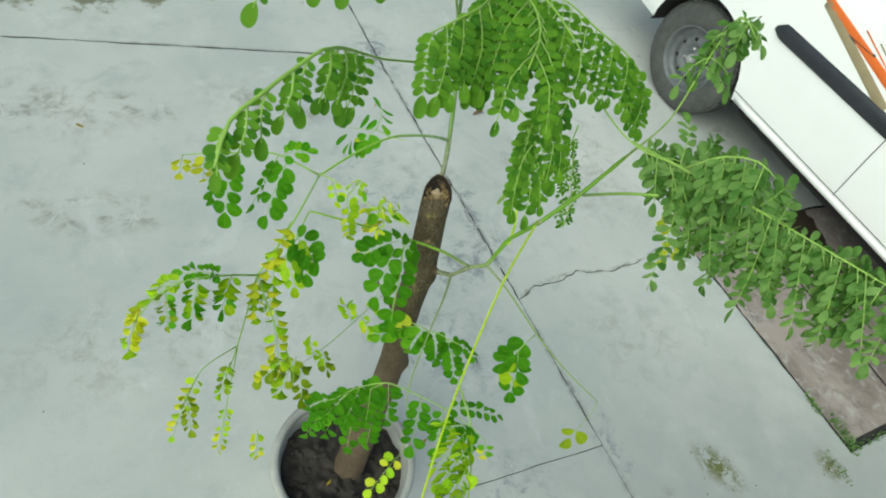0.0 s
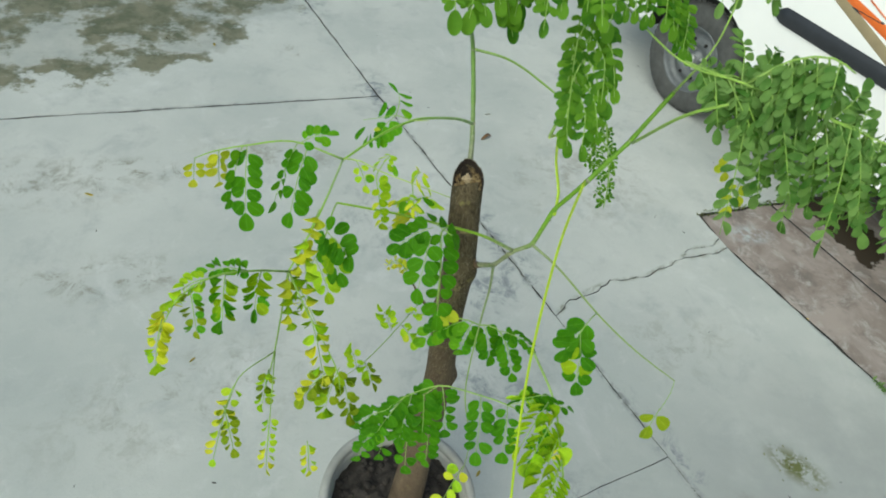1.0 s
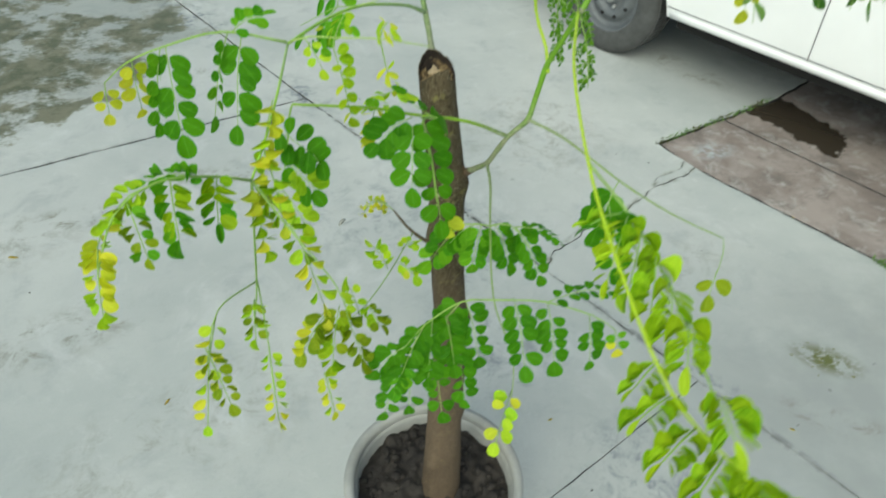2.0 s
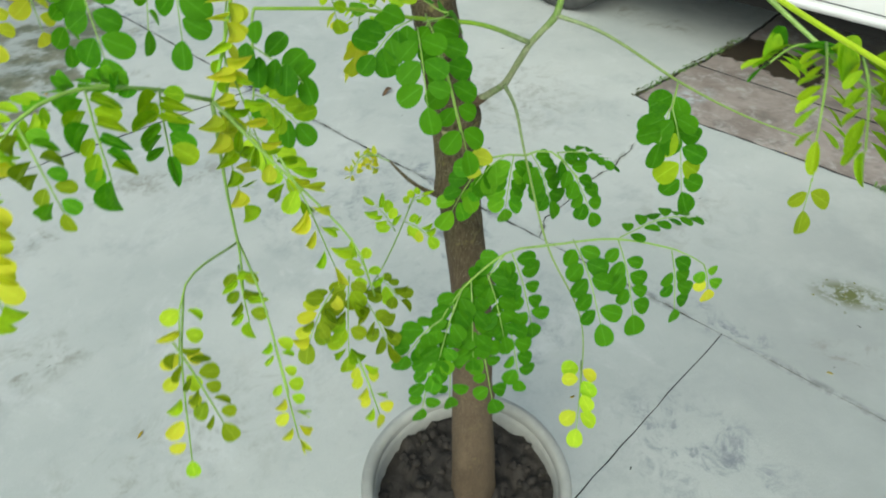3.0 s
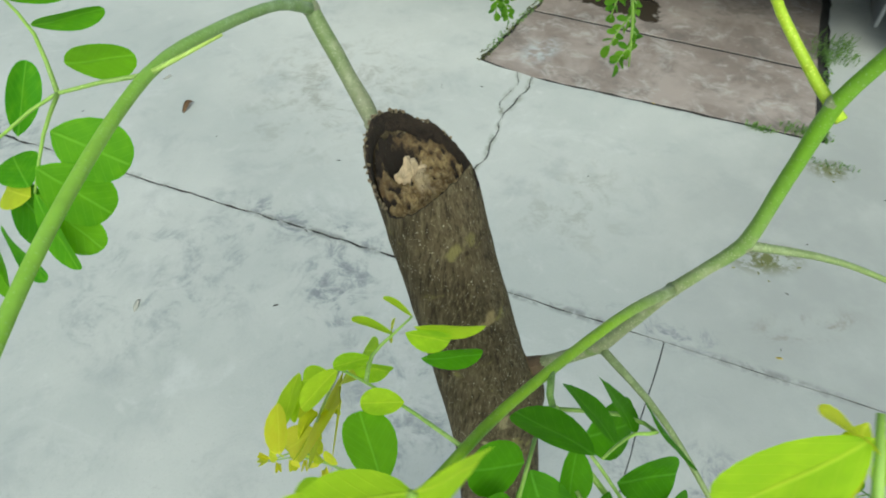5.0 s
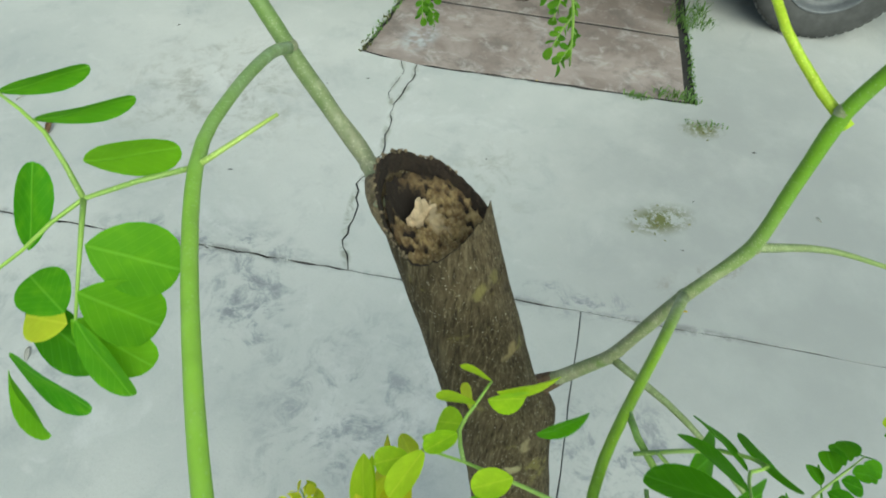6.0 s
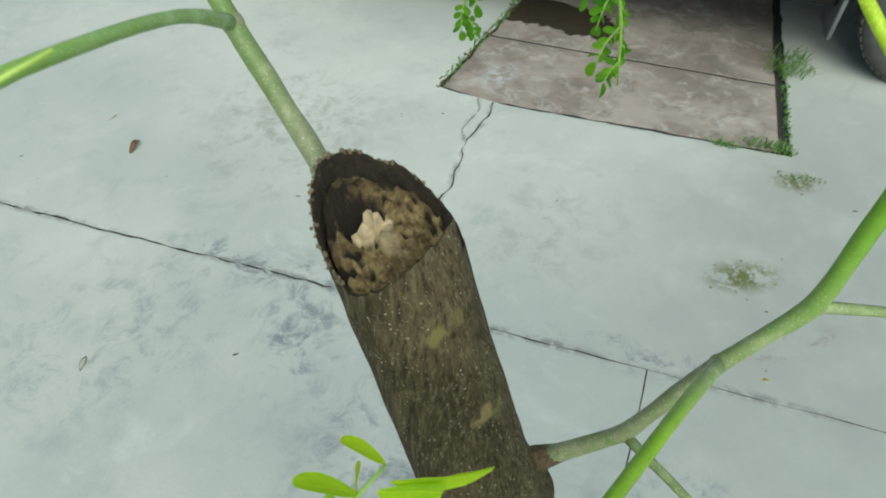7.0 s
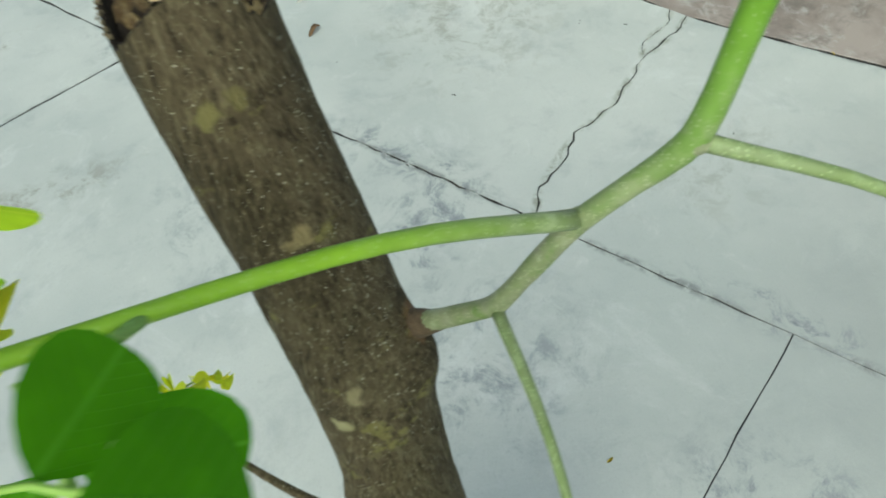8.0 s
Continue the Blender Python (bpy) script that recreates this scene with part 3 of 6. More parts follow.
rnd = random.Random(3)
for line, lo, hi in ((LMAIN_FAR, 0.6, 1.5), (LMAIN_MID, 0.15, 1.25), (LMAIN_NEAR, 0.15, 0.9), (LMAIN_END, 0.15, 0.6), (RIGHT_JOINT, 0.2, 0.4), (LEFT_JOINT, 0.6, 1.3), (EDGE_A, 1.2, 2.2), (EDGE_B, 1.2, 2.2), (EDGE_BC, 1.0, 1.5), (CRACK_1, 0.25, 0.8), (CRACK_2, 0.3, 0.9), (CRACK_3, 0.1, 0.4)):
    for p in line:
        JOINT_WIDTH[round(p.x, 4), round(p.y, 4)] = rnd.uniform(lo, hi)


def back(line):
    return line[::-1]


def straight(*pts):
    return [Vector((*p, 0)) for p in pts]


slab("slab", [LEFT_JOINT, straight((-9, 11)), back(LMAIN_FAR)], "concrete slab, damp and mossy along one side", CONCRETE, pavement)
slab("slab", [LMAIN_MID, LMAIN_NEAR, RIGHT_JOINT, back(LEFT_JOINT)], "", CONCRETE, pavement)
slab("slab", [RIGHT_JOINT, straight((-9, -10)), back(LMAIN_END)], "", CONCRETE, pavement)
slab("slab", [LMAIN_FAR, straight((11, 11)), back(FAR_JOINT), back(BACK), back(SIDE_L), back(EDGE_A2), back(CRACK_3), back(CRACK_1), back(LMAIN_MID)], "", CONCRETE, pavement, gap=0.003)
slab("slab", [LMAIN_NEAR, LMAIN_END, straight((11, -10)), back(FAR_JOINT), back(SIDE_R), back(EDGE_B), back(CRACK)], "", CONCRETE, pavement, gap=0.003)
slab("slab", [CRACK_2, EDGE_A1, back(CRACK_3)], "broken sliver of concrete between two cracks", CONCRETE, pavement, gap=0.003)
# the cover slab lies in its opening with a wider, earthy gap round it
cover = new("drain_cover")
slab("cover_slab", [EDGE_A, SIDE_L1, SEAM, back(SIDE_RC1), back(EDGE_BC)], "", PLATE, cover, top=-0.004, gap=0.007)
slab("cover_slab", [SIDE_L2, BACK[:-1], straight((3.489, 2.019)), back(SIDE_RC2), back(SEAM)], "", PLATE, cover, top=-0.005, gap=0.007)
tagged(cover, "brownish stained drain cover slab with a dark wet patch", "drain cover", kind="structure")


# ---- pot and soil ----
POT_X, POT_Y = 0.17, 0.70
bm = bmesh.new()
lathe(bm, [(0, 0.0), (0.108, 0.0), (0.113, 0.006), (0.128, 0.15), (0.146, 0.30), (0.149, 0.318), (0.1525, 0.325), (0.151, 0.338),
           (0.1475, 0.338), (0.143, 0.32), (0.128, 0.2), (0, 0.19)], 64, wob=0.012)
pot = part("pot", bm, POT_MAT)
bm = bmesh.new()
lathe(bm, [(0.150, 0.319), (0.160, 0.322), (0.166, 0.330), (0.167, 0.345), (0.163, 0.353), (0.152, 0.354), (0.147, 0.346), (0.1465, 0.334), (0.150, 0.319)], 64, wob=0.012)
part("rim", bm, POT_MAT, pot)
pot.location = (POT_X, POT_Y, 0.0)
tagged(pot, "round pale grey plastic plant pot with a dusty rim", "plant pot")

bm = bmesh.new()
rnd = random.Random(5)
rings, prev = 26, None
for i in range(rings + 1):
    r = 0.1425 * i / rings
    row = []
    for k in range(72 if i else 1):
        a = 2 * math.pi * k / 72
        x, y = r * math.cos(a), r * math.sin(a)
        q = Vector((x, y, 0))
        z = 0.305 + 0.014 * noise.noise(q * 22) + 0.014 * noise.noise(q * 55) + 0.005 * noise.noise(q * 130) + 0.012 * math.exp(-((r - 0.0) / 0.05) ** 2)
        row.append(bm.verts.new((x, y, z)))
    if prev:
        for k in range(72):
            q = list(dict.fromkeys([prev[k % len(prev)], prev[(k + 1) % len(prev)], row[(k + 1) % 72], row[k]]))
            bm.faces.new(q)
    prev = row
for k in range(150):
    a, r = rnd.uniform(0, 6.283), 0.135 * math.sqrt(rnd.random())
    q = Vector((r * math.cos(a), r * math.sin(a), 0))
    z = 0.305 + 0.014 * noise.noise(q * 22) + 0.014 * noise.noise(q * 55)
    s = rnd.uniform(0.003, 0.011)
    vs = bmesh.ops.create_icosphere(bm, subdivisions=1, radius=s)["verts"]
    for v in vs:
        v.co = Vector((v.co.x, v.co.y, v.co.z * 0.7)) * (1 + 0.5 * noise.noise(v.co * 200 + q * 90)) + Vector((q.x, q.y, z + s * 0.2))
soil = part("soil", bm, SOIL)
soil.location = (POT_X, POT_Y, 0.0)
tagged(soil, "dark crumbly damp potting soil in the pot", "soil", kind="stuff")

# ---- the tree ----
tree = new("moringa_tree")
tree.location = (0.181, 0.707, 0.32)
tagged(tree, "young potted tree with a cut brown trunk and green regrowth", "tree")
HOME = Matrix.Translation((-0.181, -0.707, -0.32))


def tree_part(name, bm, material, label="", smooth=True, parent=None):
    bm.transform(HOME)
    return part(name, bm, material, parent or tree, label, smooth)


# trunk, torn across its top: low on two sides, a high rim behind and a lip of bark in front
CUT_UP = Vector((-0.05, -0.40, 0.915)).normalized()
GRAIN = Vector((-0.02, 0.33, 0.944)).normalized()
TRUNK_LINE = [(0.185, 0.704, 0.29), (0.188, 0.718, 0.38), (0.1915, 0.7355, 0.46), (0.1964, 0.7515, 0.54), (0.2005, 0.767, 0.62), (0.2018, 0.783, 0.70), (0.1985, 0.798, 0.77), (0.1955, 0.813, 0.84), (0.1972, 0.829, 0.90), (0.1968, 0.8475, 0.95), (0.1938, 0.8665, 1.0), (0.1905, 0.884, 1.05), (0.189, 0.90, 1.10), (0.188, 0.909, 1.13)]
TRUNK_RAD = [0.0365, 0.0335, 0.0308, 0.0286, 0.0270, 0.0258, 0.0252, 0.0251, 0.0257, 0.0257, 0.0249, 0.0245, 0.0243, 0.024]
bm = bmesh.new()
SIDES = 72
t_rings = tube(bm, TRUNK_LINE, TRUNK_RAD, SIDES, 0.005, cap=False)


def shape_bark(q, axis):
    out = (q - axis)
    f = 1 + 0.03 * noise.noise(Vector((q.x * 40, q.y * 40, q.z * 9))) + 0.018 * noise.noise(Vector((q.x * 130, q.y * 130, q.z * 30))) + 0.012 * noise.noise(Vector((q.x * 420, q.y * 420, q.z * 90)))
    for kx, ky, kz, size, spread in ((0.224, 0.822, 0.932, 0.36, 0.018), (0.170, 0.81, 0.845, 0.22, 0.015), (0.228, 0.78, 0.70, 0.28, 0.016), (0.165, 0.695, 0.40, 0.25, 0.02), (0.222, 0.745, 0.50, 0.2, 0.015)):
        f += size * math.exp(-((q - Vector((kx, ky, kz))).length / spread) ** 2)
    return axis + out * f


def keyed(keys, a):
    for (a0, h0), (a1, h1) in zip(keys, keys[1:]):
        if a <= a1:
            return h0 + (h1 - h0) * (a - a0) / (a1 - a0)
    return keys[-1][1]


# heights of the bark edge and of the wood inside it, by the angle round the trunk
RIM_Z = ((0, 1.0655), (18, 1.069), (45, 1.078), (72, 1.0845), (105, 1.086), (130, 1.0795), (148, 1.073), (166, 1.066), (184, 1.06), (200, 1.064), (222, 1.071), (245, 1.077), (266, 1.0805), (268, 1.077), (272, 1.0805), (292, 1.0815), (308, 1.0815), (313, 1.067), (335, 1.0635), (360, 1.0655))
WOOD_Z = ((0, 1.062), (18, 1.066), (45, 1.075), (72, 1.081), (105, 1.0825), (130, 1.0765), (148, 1.070), (166, 1.063), (184, 1.0565), (200, 1.0605), (222, 1.0665), (245, 1.0655), (270, 1.056), (292, 1.05), (311, 1.05), (335, 1.057), (360, 1.062))
cut_ring = [None] * SIDES
for ring in t_rings:
    axis = sum((v.co for v in ring), Vector()) / SIDES
    for k, v in enumerate(ring):
        v.co = shape_bark(v.co, axis)
turn_of = []
for k in range(SIDES):
    d = t_rings[-8][k].co - sum((v.co for v in t_rings[-8]), Vector()) / SIDES
    turn_of.append(math.degrees(math.atan2(d.y, d.x)) % 360)
    top = keyed(RIM_Z, turn_of[k]) + 0.0012 * noise.noise(Vector((k * 0.9, 3, 1))) + 0.0004 * (k % 2)
    for i, ring in enumerate(t_rings):
        if ring[k].co.z > top:
            p0, p1 = t_rings[i - 1][k].co, ring[k].co
            cut_ring[k] = (i, p0.lerp(p1, (top - p0.z) / (p1.z - p0.z)))
            break
    for i in range(cut_ring[k][0], len(t_rings)):
        t_rings[i][k].co = cut_ring[k][1]
bmesh.ops.remove_doubles(bm, verts=bm.verts, dist=0.00005)
bmesh.ops.dissolve_degenerate(bm, edges=bm.edges, dist=0.00005)
tree_part("trunk", bm, BARK, "thick brown cut trunk with pale specks and scars")

# the rotten cut: dark rim, sunken fibrous wood with a hollow, a pale splinter


def rotten_wood():
    """Ochre fibrous wood, darkened by rot and painted hollow shade, bleached where 'pale' is high."""
    m = bpy.data.materials.new("rotten_cut_wood")
    m.use_nodes = True
    nt = m.node_tree
    b = nt.nodes["Principled BSDF"]
    tc = nt.nodes.new("ShaderNodeTexCoord").outputs["Object"]

    def nz(scale, detail=6.0):
        n = node(nt, "ShaderNodeTexNoise", Scale=scale, Detail=detail, Roughness=0.7)
        nt.links.new(tc, n.inputs["Vector"])
        return n.outputs["Fac"]

    def layer(name):
        n = nt.nodes.new("ShaderNodeAttribute")
        n.attribute_name = name
        return n.outputs["Fac"]

    grain = nz(520, 6.0)
    col = mix(nt, ramp(nt, nz(170), 0.35, 0.65), (0.13, 0.078, 0.03), (0.40, 0.30, 0.14))
    col = mix(nt, ramp(nt, grain, 0.5, 0.66, 0, 0.6), col, (0.52, 0.42, 0.24))
    col = mix(nt, ramp(nt, layer("pale"), 0.25, 0.8), col, (0.5, 0.4, 0.25))
    rot_dark = math_node(nt, "ADD", layer("rot_shade"), math_node(nt, "MULTIPLY", math_node(nt, "SUBTRACT", grain, 0.5), 1.6))
    col = mix(nt, ramp(nt, rot_dark, 0.35, 0.75, 0, 0.75), col, (0.10, 0.062, 0.03))
    col = mix(nt, ramp(nt, rot_dark, 0.75, 1.15), col, (0.022, 0.015, 0.01))
    nt.links.new(col, b.inputs["Base Color"])
    b.inputs["Roughness"].default_value = 0.95
    bp = nt.nodes.new("ShaderNodeBump")
    bp.inputs["Strength"].default_value, bp.inputs["Distance"].default_value = 1.0, 0.002
    nt.links.new(math_node(nt, "ADD", grain, nz(230)), bp.inputs["Height"])
    nt.links.new(bp.outputs[0], b.inputs["Normal"])
    return m


WOOD = rotten_wood()
DARK_RIM = mat("dark_bark_edge", (0.035, 0.024, 0.016), 0.95, var=0.5, scale=200, bump=1.0, bscale=300)
PALE_WOOD = mat("pale_splinter_wood", (0.62, 0.49, 0.32), 0.8, var=0.45, scale=160, bump=0.5, bscale=300)
CRUST = mat("pale_crusty_bark_edge", (0.33, 0.26, 0.16), 0.95, var=0.6, scale=300, bump=1.0, bscale=500)
edge = [c[1] for c in cut_ring]
flat = [e - GRAIN * max(0.0, (e.z - keyed(WOOD_Z, a)) / GRAIN.z) for e, a in zip(edge, turn_of)]
mid = sum(flat, Vector()) / SIDES
bm = bmesh.new()
levels = ((1.0, 0.0, 1.0), (0.975, 0.0008, 1.0), (0.945, 0.0, 0.8), (0.91, -0.002, 0.3), (0.87, -0.0055, 0.0))
rows = [[bm.verts.new(mid + (e * w + g * (1 - w) - mid) * f + CUT_UP * (h + (0.0016 if f < 1 else 0.0) * noise.noise(e * 500 + Vector((f * 9, 0, 0))))) for e, g in zip(edge, flat)] for f, h, w in levels]
for r0, r1 in zip(rows, rows[1:]):
    for k in range(SIDES):
        bm.faces.new((r0[k], r0[(k + 1) % SIDES], r1[(k + 1) % SIDES], r1[k]))
tree_part("cut_rim", bm, DARK_RIM, "charred dark bark edge of the cut")
# frayed crumbs of crust on the rim behind
bm = bmesh.new()
rnd = random.Random(17)
for k in range(SIDES):
    if not 25 < turn_of[k] < 175:
        continue
    for _ in range(3):
        p = edge[k].lerp(edge[(k + 1) % SIDES], rnd.random()) + Vector((rnd.uniform(-1, 1), rnd.uniform(-1, 1), rnd.uniform(-1.5, 0.8))) * 0.0009
        r = rnd.uniform(0.0004, 0.0011)
        for v in bmesh.ops.create_icosphere(bm, subdivisions=1, radius=r)["verts"]:
            v.co = Vector((v.co.x, v.co.y, v.co.z * rnd.uniform(0.8, 1.7))) + p
tree_part("crust", bm, CRUST, "pale frayed crust on the cut edge", smooth=False)
bm = bmesh.new()
hole = Vector((0.1865, 0.9062, 1.0735))
block = (Vector((0.190, 0.902, 1.070)), Vector((0.189, 0.884, 1.058)))
rot_shade = bm.verts.layers.float.new("rot_shade")
pale = bm.verts.layers.float.new("pale")
prev = None
for i in range(41):
    f = 0.89 * (1 - i / 40.0)
    row = []
    for k in range(SIDES if i < 40 else 1):
        p = mid + (flat[k] - mid) * f
        dh = (p - hole).length
        ridge = abs(noise.noise(p * 230)) * 2 - 0.5
        on = geometry.intersect_point_line(p, *block)
        db = (p - block[0].lerp(block[1], min(1, max(0, on[1])))).length + 0.002 * noise.noise(p * 400)
        slab_up = 1 / (1 + math.exp((db - 0.0052) / 0.0007))
        h = -0.0032 - 0.034 * math.exp(-(dh / 0.0066) ** 2) * (1 - (f / 0.89) ** 4) - 0.0048 * ridge * (1 - slab_up) + 0.0018 * noise.noise(p * 520) - 0.003 * (1 - f) + 0.004 * slab_up
        v = bm.verts.new(p + GRAIN * h)
        back = min(1, max(0, (p.y - 0.884) / 0.024))
        # rot, with shade painted into the hollow, sunken pits and rim recess
        v[rot_shade] = min(1, max(0, 1.15 - max(0, dh - 0.005) / 0.005)) + 0.55 * back + 2.1 * max(0, ridge) + 0.9 * max(0.0, 1 - (p - Vector((0.202, 0.879, 1.055))).length / 0.011) - 0.5 * slab_up + max(0, (f - 0.76) * 6) * (0.35 + 0.65 * back)
        v[pale] = slab_up * (1 - 0.45 * min(1, max(0, on[1])))
        row.append(v)
    if prev:
        for k in range(SIDES):
            bm.faces.new(list(dict.fromkeys([prev[k], prev[(k + 1) % SIDES], row[(k + 1) % len(row)], row[k % len(row)]])))
    prev = row
tree_part("cut_wood", bm, WOOD, "brown rotten fibrous wood with a dark hollow")
bm = bmesh.new()
rnd = random.Random(11)
front = (Vector((-0.1, -0.99, 0)) - CUT_UP * CUT_UP.dot(Vector((-0.1, -0.99, 0)))).normalized()
across = CUT_UP.cross(front).normalized()
# one broad torn block in the middle, smaller slivers round it
core = Vector((0.190, 0.8995, 1.066))
shards = [(0.0006 + 0.0007 * k + rnd.uniform(-0.001, 0.001), -0.0075 + 0.0027 * k, 0.003, 0.0088 - 0.0036 * abs(k - 2.2) + rnd.uniform(-0.001, 0.001)) for k in range(5)]
shards += [(rnd.uniform(0.004, 0.014), rnd.uniform(-0.006, 0.006), rnd.uniform(0.0006, 0.0012), rnd.uniform(-0.003, -0.0005)) for k in range(8)]
for f0, a0, w, up in shards:
    c = core + front * f0 + across * a0
    side, deep = rnd.uniform(-0.3, 0.3), rnd.uniform(0.0014, 0.0022)
    rows = []
    for h, s in ((-0.012, 1.25), (-0.004, 1.05), (up * 0.5, 0.9), (up, 0.5)):
        q = c + GRAIN * h
        rows.append([bm.verts.new(q + across * (sx * w * s * rnd.uniform(0.8, 1.15) + side * w * h * 60) + front * sy * deep * s * rnd.uniform(0.7, 1.2) + CUT_UP * rnd.uniform(-0.0008, 0.0008)) for sx, sy in ((-1, -0.6), (0, -1), (1, -0.5), (0.8, 0.8), (-0.7, 0.9))])
    for r0, r1 in zip(rows, rows[1:]):
        for j in range(5):
            bm.faces.new((r0[j], r0[(j + 1) % 5], r1[(j + 1) % 5], r1[j]))
    bm.faces.new(rows[-1])
tree_part("splinter", bm, PALE_WOOD, "pale broken wood splinters", smooth=False)


# branches and leaf stalks
def branch(pts, radii, label="", name="branch", material=None, nodes=True, kink=False):
    bm = bmesh.new()
    big = max(radii) > 0.003
    line, thick = list(pts), list(radii)
    if kink:
        # straight between its nodes, with short bends at them
        line, thick = [pts[0]], [radii[0]]
        for a, b, ra, rb in zip(pts, pts[1:], radii, radii[1:]):
            for f in (0.1, 0.5, 0.9):
                line.append(Vector(a).lerp(Vector(b), f))
                thick.append(ra + (rb - ra) * f)
        line.append(pts[-1])
        thick.append(radii[-1])
    tube(bm, line, thick, 14 if big else 8, 0.006 if big else 0.012, wob=0.0006 if big else 0.0)
    if nodes:
        for p, r in zip(pts[1:-1], radii[1:-1]):
            vs = bmesh.ops.create_icosphere(bm, subdivisions=2, radius=r * 1.12)["verts"]
            for v in vs:
                v.co += Vector(p)
    return tree_part(name, bm, material or STEM, label)


def leaflet_shape(kind):
    """An obovate blade of unit length along +Y, face to +Z, with a fold, a droop and a short stalk."""
    fold, droop, wide = ((0.10, 0.10, 0.41), (0.22, 0.04, 0.38), (0.04, 0.2, 0.43), (1.7, 0.35, 0.2))[kind]
    bm = bmesh.new()
    rows = []
    for i, (t, w) in enumerate(((0.03, 0.14), (0.1, 0.40), (0.2, 0.64), (0.33, 0.85), (0.48, 0.97), (0.62, 1.0), (0.76, 0.93), (0.87, 0.77), (0.95, 0.53), (0.985, 0.31))):
        z = -droop * t * t
        rows.append([bm.verts.new((s * w * wide, t, z + abs(s) * w * fold * 0.5 + 0.012 * math.sin(7 * t + 3 * s + kind))) for s in (-1, -0.5, 0, 0.5, 1)])
    base, tip = bm.verts.new((0, 0, 0)), bm.verts.new((0, 1.0, -droop))
    for r0, r1 in zip(rows, rows[1:]):
        for k in range(4):
            bm.faces.new((r0[k], r0[k + 1], r1[k + 1], r1[k]))
    for k in range(4):
        bm.faces.new((base, rows[0][k + 1], rows[0][k]))
        bm.faces.new((tip, rows[-1][k], rows[-1][k + 1]))
    me = bpy.data.meshes.new("leaflet")
    bm.to_mesh(me)
    bm.free()
    for p in me.polygons:
        p.use_smooth = True
    return me


BLADES = {}
for tone in TONES:
    for kind in range(4):
        me = leaflet_shape(kind)
        me.materials.append(LEAF[tone])
        BLADES[tone, kind] = me
BLADE_POINTS = [np.array([v.co for v in BLADES["green", k].vertices]) for k in range(3)]
BLADE_FACES = [tuple(p.vertices) for p in BLADES["green", 0].polygons]
LRND = random.Random(21)


def blade_pose(at, out, up, size):
    y = out.normalized()
    z = (up - y * up.dot(y))
    z = z.normalized() if z.length > 1e-4 else y.orthogonal().normalized()
    x = y.cross(z)
    return Matrix.Translation(at) @ Matrix((x, y, z)).transposed().to_4x4() @ Matrix.Diagonal((size, size, size, 1))


def pinna(base, tip, pairs, size, tone, face=(-0.15, -0.75, 0.65), sag=0.12, wild=0.35, other="", share=0.0, curl=0.0, first=0.0, droop=0.0, end=True, spread=None, slim=1.0):
    """A leaf stalk with pairs of round leaflets and one at its end; each leaflet is a piece of its own."""
    base, tip, face = Vector(base), Vector(tip), Vector(face).normalized()
    length = (tip - base).length
    mid = base.lerp(tip, 0.5) + Vector((0, 0, sag * length))
    line, _ = spline([base, mid, tip], [1, 1, 1], length / 8)
    bm = bmesh.new()
    tube(bm, [base, mid, tip], [0.0007, 0.0006, 0.0004], 6, 0.012)
    stalk = tree_part("leaf_stalk", bm, STALK)
    spots = []
    for i in range(pairs):
        f = first + (1 - first) * (i + 0.75) / (pairs + 0.6)
        k = f * (len(line) - 1)
        p = line[int(k)].lerp(line[min(int(k) + 1, len(line) - 1)], k % 1)
        d = (line[min(int(k) + 1, len(line) - 1)] - line[max(int(k) - 1, 0)]).normalized()
        side = Vector(spread).normalized() if spread else d.cross(face).normalized()
        for s in (-1, 1):
            if LRND.random() < 0.06:
                continue
            spots.append((p + side * s * 0.002, d * LRND.uniform(0.45, 0.95) + side * s, f))
    if end:
        spots.append((line[-1], (line[-1] - line[-3]), 1.0))
    for p, out, f in spots:
        up = face + Vector((LRND.uniform(-1, 1), LRND.uniform(-1, 1), LRND.uniform(-1, 1))) * wild
        out = out.normalized() + Vector((LRND.uniform(-1, 1), LRND.uniform(-1, 1), LRND.uniform(-1.2, 0.6))) * wild * 0.5 - Vector((0, 0, droop))
        s = size * LRND.uniform(0.8, 1.12) * (1.0 if f < 1 else 1.12)
        use = other if other and LRND.random() < share * (0.4 + 1.2 * f) else tone
        ob = new("leaflet", BLADES[use, 3 if LRND.random() < curl else LRND.randrange(3)])
        ob.parent = stalk
        ob.matrix_local = HOME @ blade_pose(p, out, up, s) @ Matrix.Diagonal((slim, 1, 1, 1))
    return stalk


def leaf(stalk, base, tip, tone, turn=0.0, kind=0, wide=1.0, face=(-0.15, -0.6, 0.75)):
    """One leaflet on a stalk, from its base to its tip, turned about its own length and wide or slim."""
    base, tip = Vector(base), Vector(tip)
    up = Matrix.Rotation(radians(turn), 3, (tip - base).normalized()) @ Vector(face)
    ob = new("leaflet", BLADES[tone, kind])
    ob.parent = stalk
    ob.matrix_local = HOME @ blade_pose(base, tip - base, up, (tip - base).length) @ Matrix.Diagonal((wide, 1, 1, 1))


def twig(material, *pts):
    """A thin leaf stalk, thinning from its root."""
    n = len(pts)
    return branch(list(pts), [0.0008 - 0.0004 * k / (n - 1) for k in range(n)], name="leaf_stalk", material=material, nodes=False)


